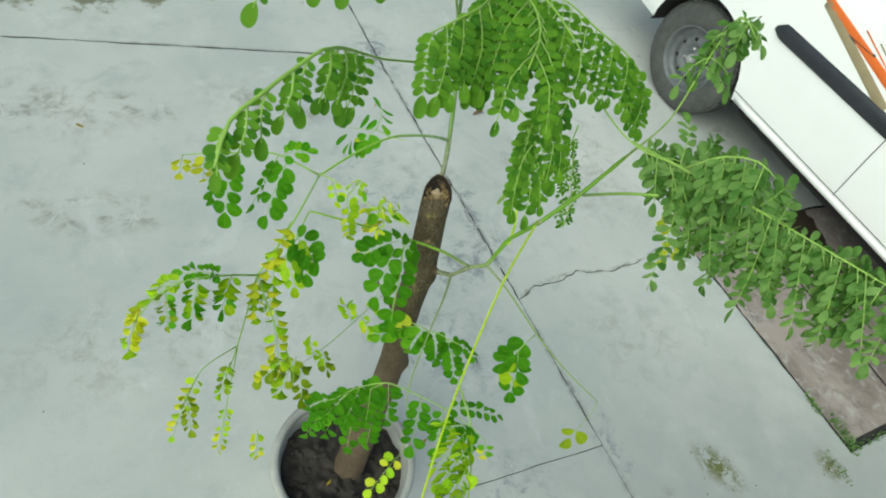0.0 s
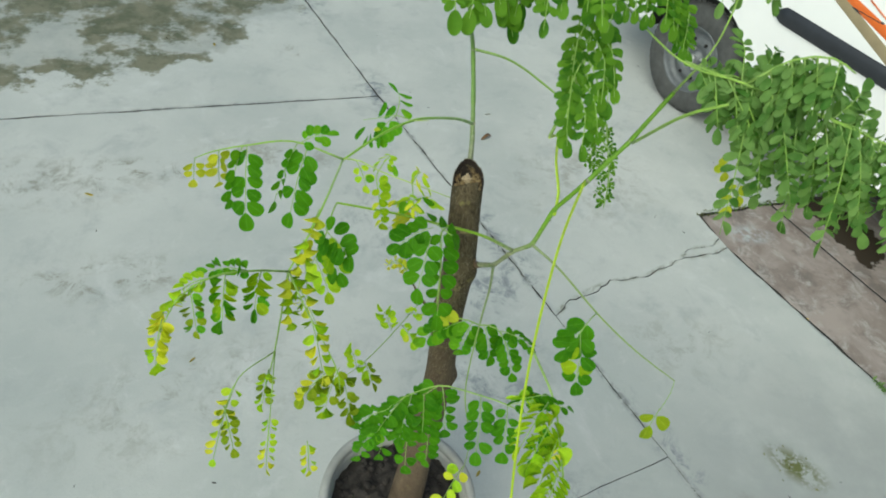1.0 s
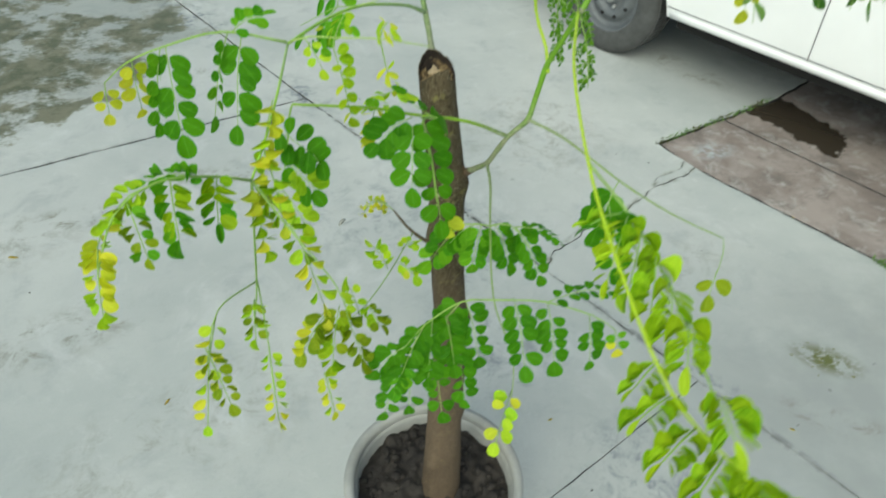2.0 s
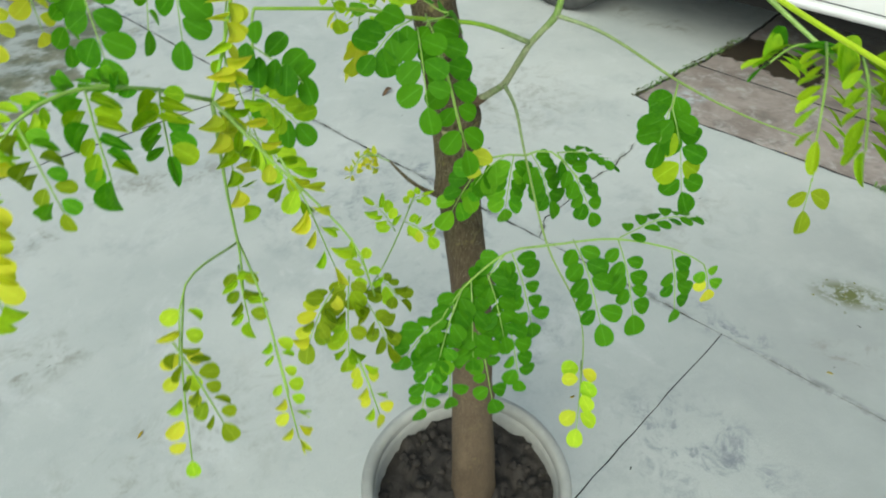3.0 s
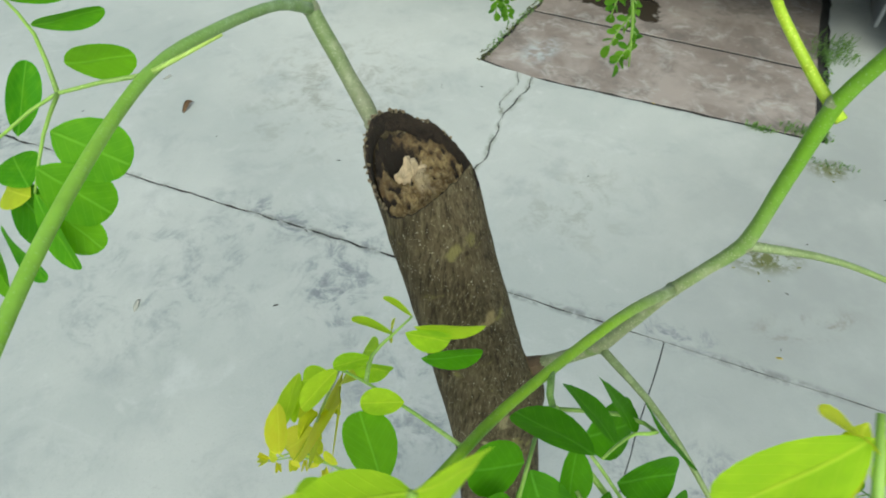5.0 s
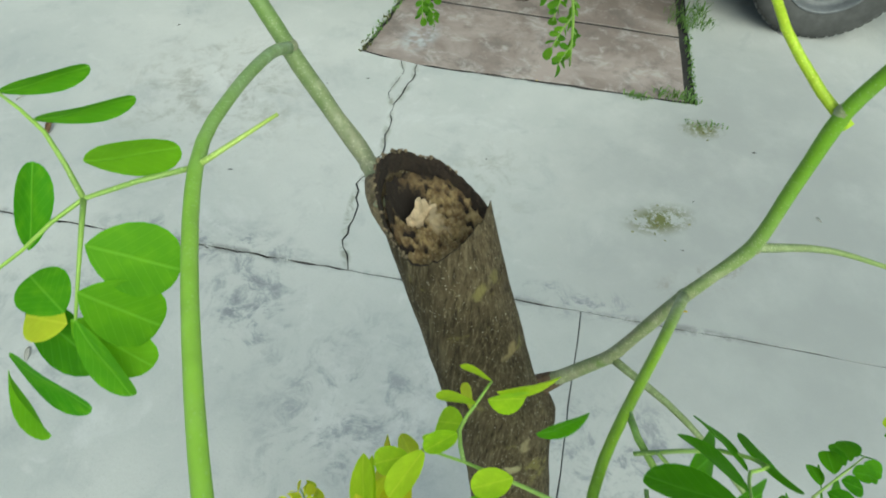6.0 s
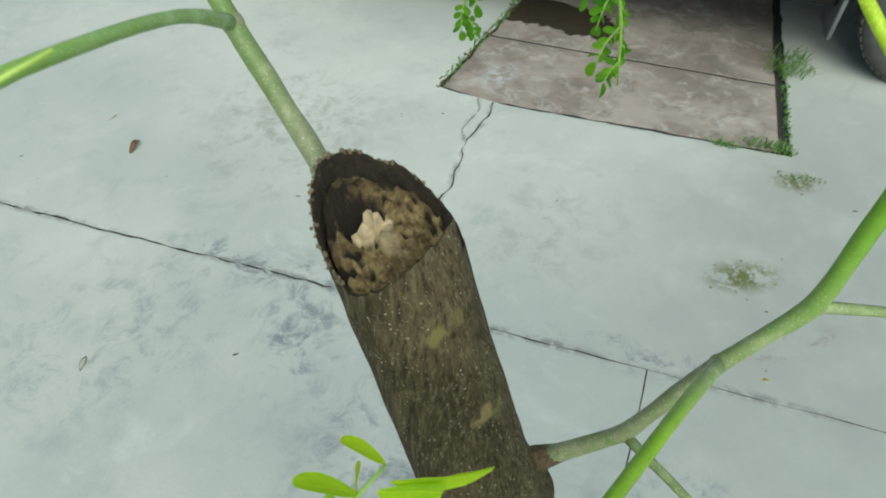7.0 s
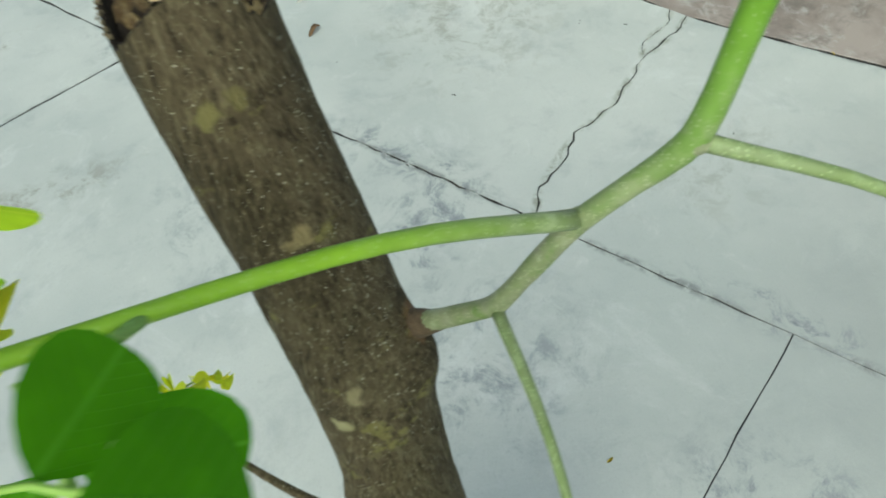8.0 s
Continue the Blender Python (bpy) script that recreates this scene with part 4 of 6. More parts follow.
def crown_frond(line_pts, drop, count, pairs, size, face=(-0.2, -0.7, 0.7), label="", lean=(0, 0, 0), seed=1, both=False, wild=0.4, mess=0.3, start=0.0, pale=False, hang=None, taper=0.4, last=1.35):
    """A full compound leaf: a main stalk with hanging side stalks, all set with small leaflets, in two meshes."""
    rnd = random.Random(seed)
    line, _ = spline(line_pts, [1] * len(line_pts), 0.01)
    bm = bmesh.new()
    tube(bm, line_pts, [0.0018] + [0.0011] * (len(line_pts) - 2) + [0.0007], 8, 0.012)
    verts, faces = [], []
    slim = np.array((0.68 if pale else 0.74, 1, 1))
    face = Vector(face).normalized()
    for i in range(count):
        f = start + (1 - start) * (i + 0.5) / count
        k = f * (len(line) - 2)
        p = line[int(k)].lerp(line[int(k) + 1], k % 1)
        d = (line[int(k) + 1] - line[int(k)]).normalized()
        for s in ((-1, 1) if both else (1 if i % 2 else -1,)):
            side = d.cross(face).normalized() * s
            ln = drop * rnd.uniform(0.75, 1.15) * (1.1 - 0.55 * abs(f - 0.35))
            stray = Vector((rnd.uniform(-1, 1), rnd.uniform(-1, 1), rnd.uniform(-.3, .45))) * mess
            way = Vector((0, 0, -1)) * 0.85 + side * 0.45 + d * 0.25 + Vector(lean) + stray
            if hang:
                ln = drop * rnd.uniform(0.98 - 0.7 * mess, 1.02 + 0.4 * mess) * (1 - taper * (f - start) / (1 - start))
                way = Vector(hang).normalized() + side * (0.25 if both else 0.0) + stray
            end = p + way.normalized() * ln
            m = p.lerp(end, 0.45) + side * ln * 0.1 + Vector((0, 0, ln * 0.08))
            tube(bm, [p, m, end], [0.0009, 0.0007, 0.0004], 5, 0.02)
            sub, _ = spline([p, m, end], [1, 1, 1], ln / 10)
            for j in range(pairs + 1):
                g = (j + 0.8) / (pairs + 0.8) * (len(sub) - 2)
                q = sub[int(g)].lerp(sub[int(g) + 1], g % 1)
                dd = (sub[int(g) + 1] - sub[int(g)]).normalized()
                sd = dd.cross(face).normalized()
                for t in ((-1, 1) if j < pairs else (0,)):
                    out = (dd * rnd.uniform(0.4, 0.9) + sd * t) if t else dd
                    out = out + Vector((rnd.uniform(-1, 1), rnd.uniform(-1, 1), rnd.uniform(-1.2, 0.6))) * wild * 0.5
                    up = face + Vector((rnd.uniform(-1, 1), rnd.uniform(-1, 1), rnd.uniform(-1, 1))) * wild
                    m4 = np.array(blade_pose(q, out, up, size * rnd.uniform(0.8, 1.12) * (1 if t else last)))
                    pts = (BLADE_POINTS[rnd.randrange(3)] * slim) @ m4[:3, :3].T + m4[:3, 3]
                    n0 = len(verts)
                    verts.extend(map(tuple, pts))
                    faces.extend(tuple(a + n0 for a in fc) for fc in BLADE_FACES)
    stalk = tree_part("frond_stalk", bm, STALK, label)
    me = bpy.data.meshes.new("foliage")
    me.from_pydata(verts, [], faces)
    me.transform(HOME)
    for pl in me.polygons:
        pl.use_smooth = True
    me.materials.append(PALE_CROWN_LEAF if pale else CROWN_LEAF)
    ob = new("foliage", me)
    ob.parent = stalk
    tagged(ob, kind="stuff")
    return stalk


COLLAR = mat("reddish_collar_bark", (0.17, 0.115, 0.07), 0.85, var=0.55, scale=110, bump=0.9, bscale=260)
# main side branch from the trunk
branch([(0.198, 0.846, 0.93), (0.2215, 0.8305, 0.9445), (0.2442, 0.8054, 0.9747), (0.2632, 0.7897, 1.0263), (0.282, 0.7753, 1.0581), (0.2942, 0.7752, 1.1296), (0.3149, 0.7531, 1.204), (0.3524, 0.7675, 1.262), (0.3865, 0.7846, 1.327)], [0.0075, 0.0048, 0.0037, 0.0034, 0.0033, 0.0032, 0.0031, 0.0029, 0.0026], label='green side branch turning grey at the trunk', kink=True)
branch([(0.192, 0.85, 0.921), (0.204, 0.8425, 0.9315), (0.2135, 0.836, 0.939), (0.222, 0.8297, 0.9455), (0.229, 0.8223, 0.9535), (0.2345, 0.8163, 0.9612)], [0.0155, 0.0118, 0.0085, 0.0062, 0.0042, 0.003], name='branch_collar', label='brown swollen bark collar under the branch', material=COLLAR, nodes=False)
branch([(0.181, 0.909, 1.053), (0.1805, 0.9155, 1.0625), (0.184, 0.9215, 1.0665), (0.188, 0.927, 1.068)], [0.0045, 0.0056, 0.0056, 0.0046], name='branch_collar', label='pale cracked bark ring under the shoot', material=CRUST, nodes=False)
# upright shoot behind the cut
branch([(0.185, 0.905, 1.04), (0.1812, 0.9165, 1.0645), (0.1925, 0.9345, 1.0695), (0.1918, 0.9818, 1.11), (0.1747, 1.035, 1.21), (0.1508, 0.9635, 1.294), (0.1396, 0.9264, 1.364), (0.125, 0.88, 1.45)], [0.0046, 0.0046, 0.0043, 0.0041, 0.0034, 0.003, 0.0027, 0.0023], label='upright green shoot beside the cut', material=SHOOT)
# arching leaf stalk from the shoot, and its divisions
branch([(0.1918, 0.9818, 1.11), (0.164, 0.9585, 1.131), (0.1262, 0.931, 1.1465), (0.0905, 0.899, 1.159), (0.0463, 0.838, 1.171), (0.003, 0.766, 1.1795)], [0.003, 0.0023, 0.0021, 0.002, 0.0018, 0.0016], name='leaf_stalk', material=ARCH_STALK, label='long arching green leaf stalk', nodes=False)
branch([(0.003, 0.766, 1.1795), (-0.0125, 0.709, 1.1555), (-0.0285, 0.665, 1.132), (-0.0445, 0.631, 1.111)], [0.0015, 0.0014, 0.0013, 0.0012], name='leaf_stalk', material=ARCH_STALK, nodes=False)
branch([(0.0905, 0.899, 1.159), (0.113, 0.891, 1.168)], [0.0009, 0.0005], name='leaf_stalk', material=PALE_STALK, nodes=False)
branch([(0.002, 0.765, 1.182), (-0.06, 0.775, 1.192), (-0.115, 0.765, 1.185), (-0.155, 0.765, 1.17), (-0.187, 0.782, 1.14)], [0.0016, 0.0013, 0.0011, 0.0009, 0.0006], name='leaf_stalk', material=STALK, nodes=False)
branch([(0.003, 0.77, 1.179), (0.026, 0.751, 1.193), (0.0489, 0.7264, 1.2019), (0.0894, 0.6991, 1.2112), (0.135, 0.688, 1.206)], [0.0011, 0.001, 0.0008, 0.0007, 0.0005], name='leaf_stalk', material=PALE_STALK, nodes=False)
branch([(-0.0445, 0.631, 1.111), (-0.077, 0.599, 1.143), (-0.112, 0.5684, 1.163), (-0.142, 0.5412, 1.155), (-0.162, 0.5208, 1.115)], [0.0015, 0.0013, 0.0011, 0.0009, 0.0006], name='leaf_stalk', material=STALK, nodes=False)
branch([(-0.0445, 0.631, 1.111), (-0.05, 0.608, 1.056), (-0.049, 0.543, 1.056), (-0.051, 0.498, 1.059)], [0.0014, 0.0011, 0.0008, 0.0005], name='leaf_stalk', material=STALK, nodes=False)
branch([(-0.049, 0.558, 1.051), (-0.078, 0.503, 1.076), (-0.09, 0.468, 1.051)], [0.0008, 0.0006, 0.0004], name='leaf_stalk', material=STALK, nodes=False)
branch([(-0.049, 0.558, 1.051), (-0.041, 0.488, 1.066), (-0.039, 0.448, 1.031)], [0.0008, 0.0006, 0.0004], name='leaf_stalk', material=STALK, nodes=False)
branch([(-0.0445, 0.631, 1.111), (-0.018, 0.598, 1.081), (0.022, 0.558, 1.031), (0.032, 0.548, 0.981)], [0.0013, 0.001, 0.0007, 0.0005], name='leaf_stalk', material=STALK, nodes=False)
# bent leaf stalk from the side branch
branch([(0.2632, 0.7897, 1.0263), (0.2066, 0.7844, 1.057), (0.135, 0.777, 1.078), (0.085, 0.765, 1.098), (0, 0.7545, 1.116)], [0.003, 0.0023, 0.0019, 0.0017, 0.0014], name='leaf_stalk', material=GREEN_STALK, nodes=False)
branch([(0, 0.7545, 1.116), (-0.0045, 0.7505, 1.105), (-0.011, 0.744, 1.07), (-0.018, 0.741, 1.04), (-0.0304, 0.7458, 1.0006)], [0.0013, 0.0011, 0.001, 0.0008, 0.0006], name='leaf_stalk', material=STALK, nodes=False)
branch([(0.16, 0.779, 1.071), (0.145, 0.762, 1.075), (0.148, 0.72, 1.05), (0.149, 0.685, 1.01)], [0.0014, 0.0012, 0.001, 0.0006], name='leaf_stalk', material=STALK, nodes=False)
# lower leaf stalks
branch([(0.2442, 0.8054, 0.9747), (0.2352, 0.7549, 0.9762), (0.2195, 0.6945, 0.9619), (0.2017, 0.6022, 0.9298), (0.215, 0.55, 0.88), (0.21, 0.52, 0.8)], [0.0025, 0.0017, 0.0012, 0.001, 0.0007, 0.0005], name='leaf_stalk', material=DULL_STALK, nodes=False)
branch([(0.2195, 0.6945, 0.9619), (0.19, 0.705, 0.96), (0.16, 0.71, 0.93)], [0.0012, 0.001, 0.0006], name='leaf_stalk', material=STALK, nodes=False)
branch([(0.2195, 0.6945, 0.9619), (0.245, 0.69, 0.963), (0.275, 0.665, 0.93)], [0.0012, 0.001, 0.0006], name='leaf_stalk', material=STALK, nodes=False)
branch([(0.2017, 0.6022, 0.9298), (0.255, 0.58, 0.94), (0.31, 0.562, 0.925), (0.335, 0.55, 0.91)], [0.0012, 0.001, 0.0008, 0.0005], name='leaf_stalk', material=STALK, nodes=False)
branch([(0.2017, 0.6022, 0.9298), (0.165, 0.61, 0.925), (0.12, 0.6, 0.905), (0.095, 0.585, 0.89)], [0.0013, 0.001, 0.0008, 0.0005], name='leaf_stalk', material=STALK, nodes=False)
branch([(0.282, 0.7753, 1.0581), (0.322, 0.745, 1.045), (0.39, 0.7, 1.002), (0.45, 0.665, 0.972), (0.51, 0.635, 0.95)], [0.0024, 0.0017, 0.0013, 0.0011, 0.0008], name='leaf_stalk', material=DULL_STALK, nodes=False)
branch([(0.385, 0.703, 1.005), (0.37, 0.685, 1.01), (0.356, 0.667, 1)], [0.0009, 0.0007, 0.0005], name='leaf_stalk', material=STALK, nodes=False)
branch([(0.51, 0.635, 0.95), (0.5, 0.615, 0.945), (0.482, 0.592, 0.935)], [0.0006, 0.0005, 0.0004], name='leaf_stalk', material=STALK, nodes=False)
branch([(0.172, 0.8, 0.842), (0.148, 0.827, 0.848), (0.135, 0.842, 0.858), (0.124, 0.856, 0.87)], [0.003, 0.0024, 0.002, 0.0012], label='short dark dead twig stub', name='twig', material=BARK, nodes=False)
branch([(0.148, 0.825, 0.848), (0.1, 0.75, 0.845), (0.06, 0.68, 0.865), (0.025, 0.62, 0.9)], [0.0009, 0.0008, 0.0007, 0.0005], name='leaf_stalk', material=STALK, nodes=False)
branch([(0.124, 0.856, 0.87), (0.105, 0.91, 0.85), (0.09, 0.945, 0.8)], [0.001, 0.0008, 0.0005], name='leaf_stalk', material=STALK, nodes=False)
# drooping leaf stalk towards the yard
branch([(0.312, 0.755, 1.203), (0.2647, 0.6399, 1.2), (0.211, 0.474, 1.213), (0.1799, 0.3484, 1.225), (0.1655, 0.2609, 1.234), (0.1639, 0.2034, 1.256)], [0.0018, 0.0016, 0.0013, 0.0011, 0.0009, 0.0006], material=STALK_YELLOW, name='leaf_stalk', label='long pale yellow-green drooping leaf stalk', nodes=False)
branch([(0.211, 0.474, 1.213), (0.2343, 0.4331, 1.189), (0.2372, 0.3694, 1.178), (0.2346, 0.3201, 1.168), (0.2314, 0.2971, 1.165)], [0.0013, 0.0011, 0.001, 0.0008, 0.0005], name='leaf_stalk', material=STALK, nodes=False)
# yellow stalk rising from the side branch
branch([(0.2954, 0.7703, 1.124), (0.3007, 0.8, 1.14), (0.289, 0.818, 1.177), (0.262, 0.765, 1.255), (0.232, 0.68, 1.318), (0.2033, 0.6139, 1.36)], [0.0024, 0.0021, 0.0019, 0.0017, 0.0015, 0.0012], material=STALK_YELLOW, name='leaf_stalk', label='bright yellow-green leaf stalk', nodes=False)
branch([(0.1747, 1.035, 1.21), (0.235, 1.035, 1.2), (0.298, 1.04, 1.165), (0.38, 1.02, 1.12), (0.445, 0.985, 1.075)], [0.0024, 0.002, 0.0017, 0.0014, 0.001], name='leaf_stalk', material=STALK, nodes=False)
branch([(0.355, 0.764, 1.263), (0.346, 0.664, 1.371), (0.3645, 0.6302, 1.411)], [0.0022, 0.0018, 0.0014], name='leaf_stalk', material=STALK, nodes=False)
# leaflets on the arching stalk
pinna((-0.042, 0.773, 1.187), (-0.058, 0.735, 1.108), 5, 0.0235, 'green', face=(-0.3, -0.75, 0.6), wild=0.25)
pinna((-0.055, 0.775, 1.19), (-0.08, 0.745, 1.115), 5, 0.0155, 'mid', face=(0.9, -0.3, 0.3))
pinna((-0.115, 0.765, 1.184), (-0.113, 0.725, 1.108), 5, 0.0215, 'green', face=(-0.1, -0.85, 0.5))
pinna((-0.12, 0.766, 1.184), (-0.135, 0.74, 1.115), 5, 0.017, 'mid', face=(0.9, -0.3, 0.3))
pinna((-0.05, 0.775, 1.192), (-0.02, 0.78, 1.205), 4, 0.014, 'mid', face=(0.2, -0.3, 0.9))
pinna((-0.15, 0.766, 1.172), (-0.155, 0.77, 1.115), 4, 0.016, 'yellow', face=(0.7, -0.6, 0.3))
pinna((-0.186, 0.782, 1.14), (-0.19, 0.777, 1.108), 2, 0.013, 'yellow', face=(0.5, -0.8, 0.2))
# spray of broad leaflets beside the arch
st = twig(STALK, (0.0905, 0.899, 1.159), (0.0672, 0.917, 1.152), (0.049, 0.9225, 1.142), (0.02, 0.94, 1.12))
leaf(st, (0.0735, 0.925, 1.156), (0.0873, 0.9011, 1.164), 'mid', 60, 0, 0.55)
leaf(st, (0.0516, 0.9276, 1.1359), (0.0648, 0.9324, 1.156), 'mid', 30, 0, 0.5)
leaf(st, (0.042, 0.930, 1.135), (0.052, 0.945, 1.153), 'mid', 40, 0, 0.4)
leaf(st, (0.0436, 0.9234, 1.125), (0.044, 0.8949, 1.1197), 'green', 35, 0, 0.7)
leaf(st, (0.0329, 0.9285, 1.105), (0.035, 0.8933, 1.1083), 'mid', 62, 0, 0.45)
leaf(st, (0.030, 0.925, 1.103), (0.026, 0.897, 1.104), 'mid', 60, 1, 0.45)
leaf(st, (0.024, 0.935, 1.112), (0.010, 0.918, 1.10), 'green', 30, 0, 0.5)
st = twig(STALK, (0.0672, 0.917, 1.152), (0.070, 0.932, 1.164), (0.0677, 0.9465, 1.1708))
leaf(st, (0.071, 0.940, 1.163), (0.0867, 0.9146, 1.1721), 'mid', 76, 0, 0.3)
leaf(st, (0.068, 0.9465, 1.170), (0.086, 0.931, 1.1744), 'mid', 70, 0, 0.4)
leaf(st, (0.067, 0.9465, 1.170), (0.052, 0.962, 1.178), 'mid', 40, 0, 0.4)
st = twig(STALK, (0.0672, 0.917, 1.152), (0.0575, 0.906, 1.1475), (0.0475, 0.9, 1.134))
leaf(st, (0.0598, 0.908, 1.1468), (0.0745, 0.8915, 1.1372), 'mid', 0)
leaf(st, (0.0512, 0.90, 1.1425), (0.0636, 0.8895, 1.1228), 'mid', 6, 0, 0.85)
leaf(st, (0.0474, 0.9045, 1.13), (0.0552, 0.887, 1.1137), 'mid', 20, 0, 0.72)
leaf(st, (0.047, 0.9046, 1.1334), (0.047, 0.921, 1.137), 'mid', 0, 2)
leaf(st, (0.046, 0.903, 1.131), (0.040, 0.917, 1.128), 'yellow', 0)
leaf(st, (0.0475, 0.9, 1.134), (0.045, 0.885, 1.112), 'mid', 45, 0, 0.5)
# leaflets on the forward stalk
pinna((0.02, 0.755, 1.19), (0.035, 0.745, 1.16), 2, 0.012, 'lime', face=(-0.2, -0.8, 0.5))
st = twig(STALK, (0.0489, 0.7264, 1.2019), (0.0547, 0.7265, 1.2165), (0.0607, 0.7282, 1.2254))
leaf(st, (0.0607, 0.7282, 1.2254), (0.0523, 0.7352, 1.2211), 'lime', 55, 0, 0.6)
leaf(st, (0.058, 0.733, 1.219), (0.0463, 0.7396, 1.2099), 'lime', 60, 0, 0.45)
leaf(st, (0.0575, 0.7354, 1.2127), (0.0527, 0.7399, 1.2067), 'lime', 45)
leaf(st, (0.0501, 0.7379, 1.2081), (0.0416, 0.7434, 1.1869), 'lime', 60, 0, 0.4)
leaf(st, (0.0501, 0.7375, 1.2081), (0.0415, 0.7335, 1.2), 'lime', 55, 1, 0.5)
leaf(st, (0.0607, 0.7282, 1.2254), (0.0683, 0.7276, 1.2193), 'lime', 40)
leaf(st, (0.0592, 0.7331, 1.2145), (0.0643, 0.7232, 1.2178), 'lime', 45, 0, 0.7)
leaf(st, (0.0586, 0.7265, 1.2142), (0.0652, 0.7199, 1.2073), 'olive', 30, 0, 0.8)
leaf(st, (0.0651, 0.7269, 1.2121), (0.0705, 0.711, 1.2105), 'mid', 40, 0, 0.6)
st = twig(STALK, (0.0489, 0.7264, 1.2019), (0.047, 0.7262, 1.19), (0.0535, 0.7225, 1.16), (0.061, 0.7356, 1.106))
leaf(st, (0.045, 0.7285, 1.184), (0.0345, 0.725, 1.1895), 'mid', 0)
leaf(st, (0.05, 0.7245, 1.187), (0.0605, 0.7195, 1.196), 'olive', 0)
leaf(st, (0.051, 0.7235, 1.182), (0.0655, 0.7195, 1.181), 'olive', 0, 2)
leaf(st, (0.0515, 0.723, 1.175), (0.0455, 0.713, 1.174), 'olive', 10)
leaf(st, (0.053, 0.7225, 1.165), (0.067, 0.7205, 1.169), 'olive', 10)
leaf(st, (0.0535, 0.7225, 1.16), (0.0635, 0.72, 1.151), 'olive', 25, 1)
leaf(st, (0.0545, 0.723, 1.152), (0.045, 0.722, 1.143), 'yellow', 40)
leaf(st, (0.0565, 0.7265, 1.139), (0.0675, 0.724, 1.134), 'olive', 10, 2)
leaf(st, (0.0575, 0.7285, 1.132), (0.048, 0.728, 1.123), 'olive', 25)
leaf(st, (0.059, 0.732, 1.12), (0.0695, 0.7325, 1.114), 'olive', 20)
leaf(st, (0.06, 0.734, 1.112), (0.0515, 0.735, 1.101), 'yellow', 50)
leaf(st, (0.061, 0.7356, 1.106), (0.0655, 0.737, 1.091), 'olive', 20)
st = twig(STALK, (0.0894, 0.6991, 1.2112), (0.093, 0.7035, 1.219), (0.0983, 0.7082, 1.2234))
leaf(st, (0.0946, 0.7075, 1.2245), (0.0868, 0.7117, 1.2085), 'lime', 30, 0, 0.55)
leaf(st, (0.0965, 0.7085, 1.2235), (0.0905, 0.7065, 1.2165), 'yellow', 50, 0, 0.5)
leaf(st, (0.0913, 0.7063, 1.2144), (0.0884, 0.7081, 1.1999), 'lime', 40, 0, 0.55)
leaf(st, (0.0999, 0.7068, 1.2226), (0.107, 0.7038, 1.2173), 'yellow', 45, 0, 0.55)
leaf(st, (0.1001, 0.7062, 1.219), (0.1092, 0.7, 1.2055), 'lime', 40, 0, 0.5)
leaf(st, (0.0927, 0.6988, 1.2206), (0.0983, 0.6918, 1.208), 'yellow', 60, 0, 0.42)
leaf(st, (0.0975, 0.6958, 1.2182), (0.1, 0.687, 1.209), 'yellow', 60, 1, 0.42)
leaf(st, (0.097, 0.706, 1.22), (0.0915, 0.7115, 1.228), 'yellow', 60, 0, 0.4)
st = twig(STALK, (0.0894, 0.6991, 1.2112), (0.092, 0.698, 1.196), (0.0955, 0.6963, 1.1777))
leaf(st, (0.0945, 0.697, 1.182), (0.084, 0.693, 1.173), 'yellow', 35, 0, 0.6)
leaf(st, (0.0955, 0.6963, 1.1777), (0.1055, 0.6925, 1.172), 'yellow', 30, 2, 0.6)
leaf(st, (0.0955, 0.6965, 1.18), (0.103, 0.7, 1.187), 'lime', 50, 0, 0.4)
leaf(st, (0.0955, 0.6963, 1.1777), (0.0965, 0.69, 1.164), 'yellow', 40, 1, 0.6)
# leaflets on the bent stalk
st = twig(STALK, (0.112, 0.7715, 1.0875), (0.1075, 0.79, 1.087), (0.1025, 0.81, 1.0845), (0.0997, 0.823, 1.079))
leaf(st, (0.107, 0.795, 1.088), (0.0955, 0.802, 1.0915), 'lime', 30, 0, 0.8)
leaf(st, (0.0865, 0.7785, 1.0855), (0.0945, 0.8005, 1.0905), 'mid', 10, 0, 0.85)
leaf(st, (0.0997, 0.823, 1.079), (0.083, 0.8245, 1.069), 'lime', 45, 0, 0.6)
leaf(st, (0.0935, 0.8446, 1.0543), (0.077, 0.8302, 1.0562), 'lime', 50, 0, 0.5)
leaf(st, (0.0952, 0.8421, 1.0534), (0.0816, 0.8297, 1.0515), 'lime', 60, 1, 0.45)
leaf(st, (0.0943, 0.8348, 1.048), (0.0835, 0.8325, 1.0495), 'yellow', 50, 0, 0.5)
leaf(st, (0.0797, 0.835, 1.0607), (0.0705, 0.8185, 1.06), 'yellow', 30, 1, 0.6)
st = twig(DULL_STALK, (0.0997, 0.823, 1.079), (0.0978, 0.831, 1.053), (0.0947, 0.839, 1.0259), (0.093, 0.843, 1.008))
leaf(st, (0.0985, 0.828, 1.069), (0.0905, 0.8375, 1.061), 'lime', 20, 0, 0.8)
leaf(st, (0.1093, 0.831, 1.0615), (0.1236, 0.8275, 1.0449), 'lime', 35, 1, 0.6)
leaf(st, (0.1022, 0.8289, 1.0573), (0.1145, 0.8428, 1.0314), 'yellow', 66, 0, 0.3)
leaf(st, (0.1009, 0.8278, 1.048), (0.1057, 0.8465, 1.0165), 'yellow', 40, 3, 0.9)
leaf(st, (0.097, 0.836, 1.0335), (0.1052, 0.8475, 1.0085), 'yellow', 60, 1, 0.4)
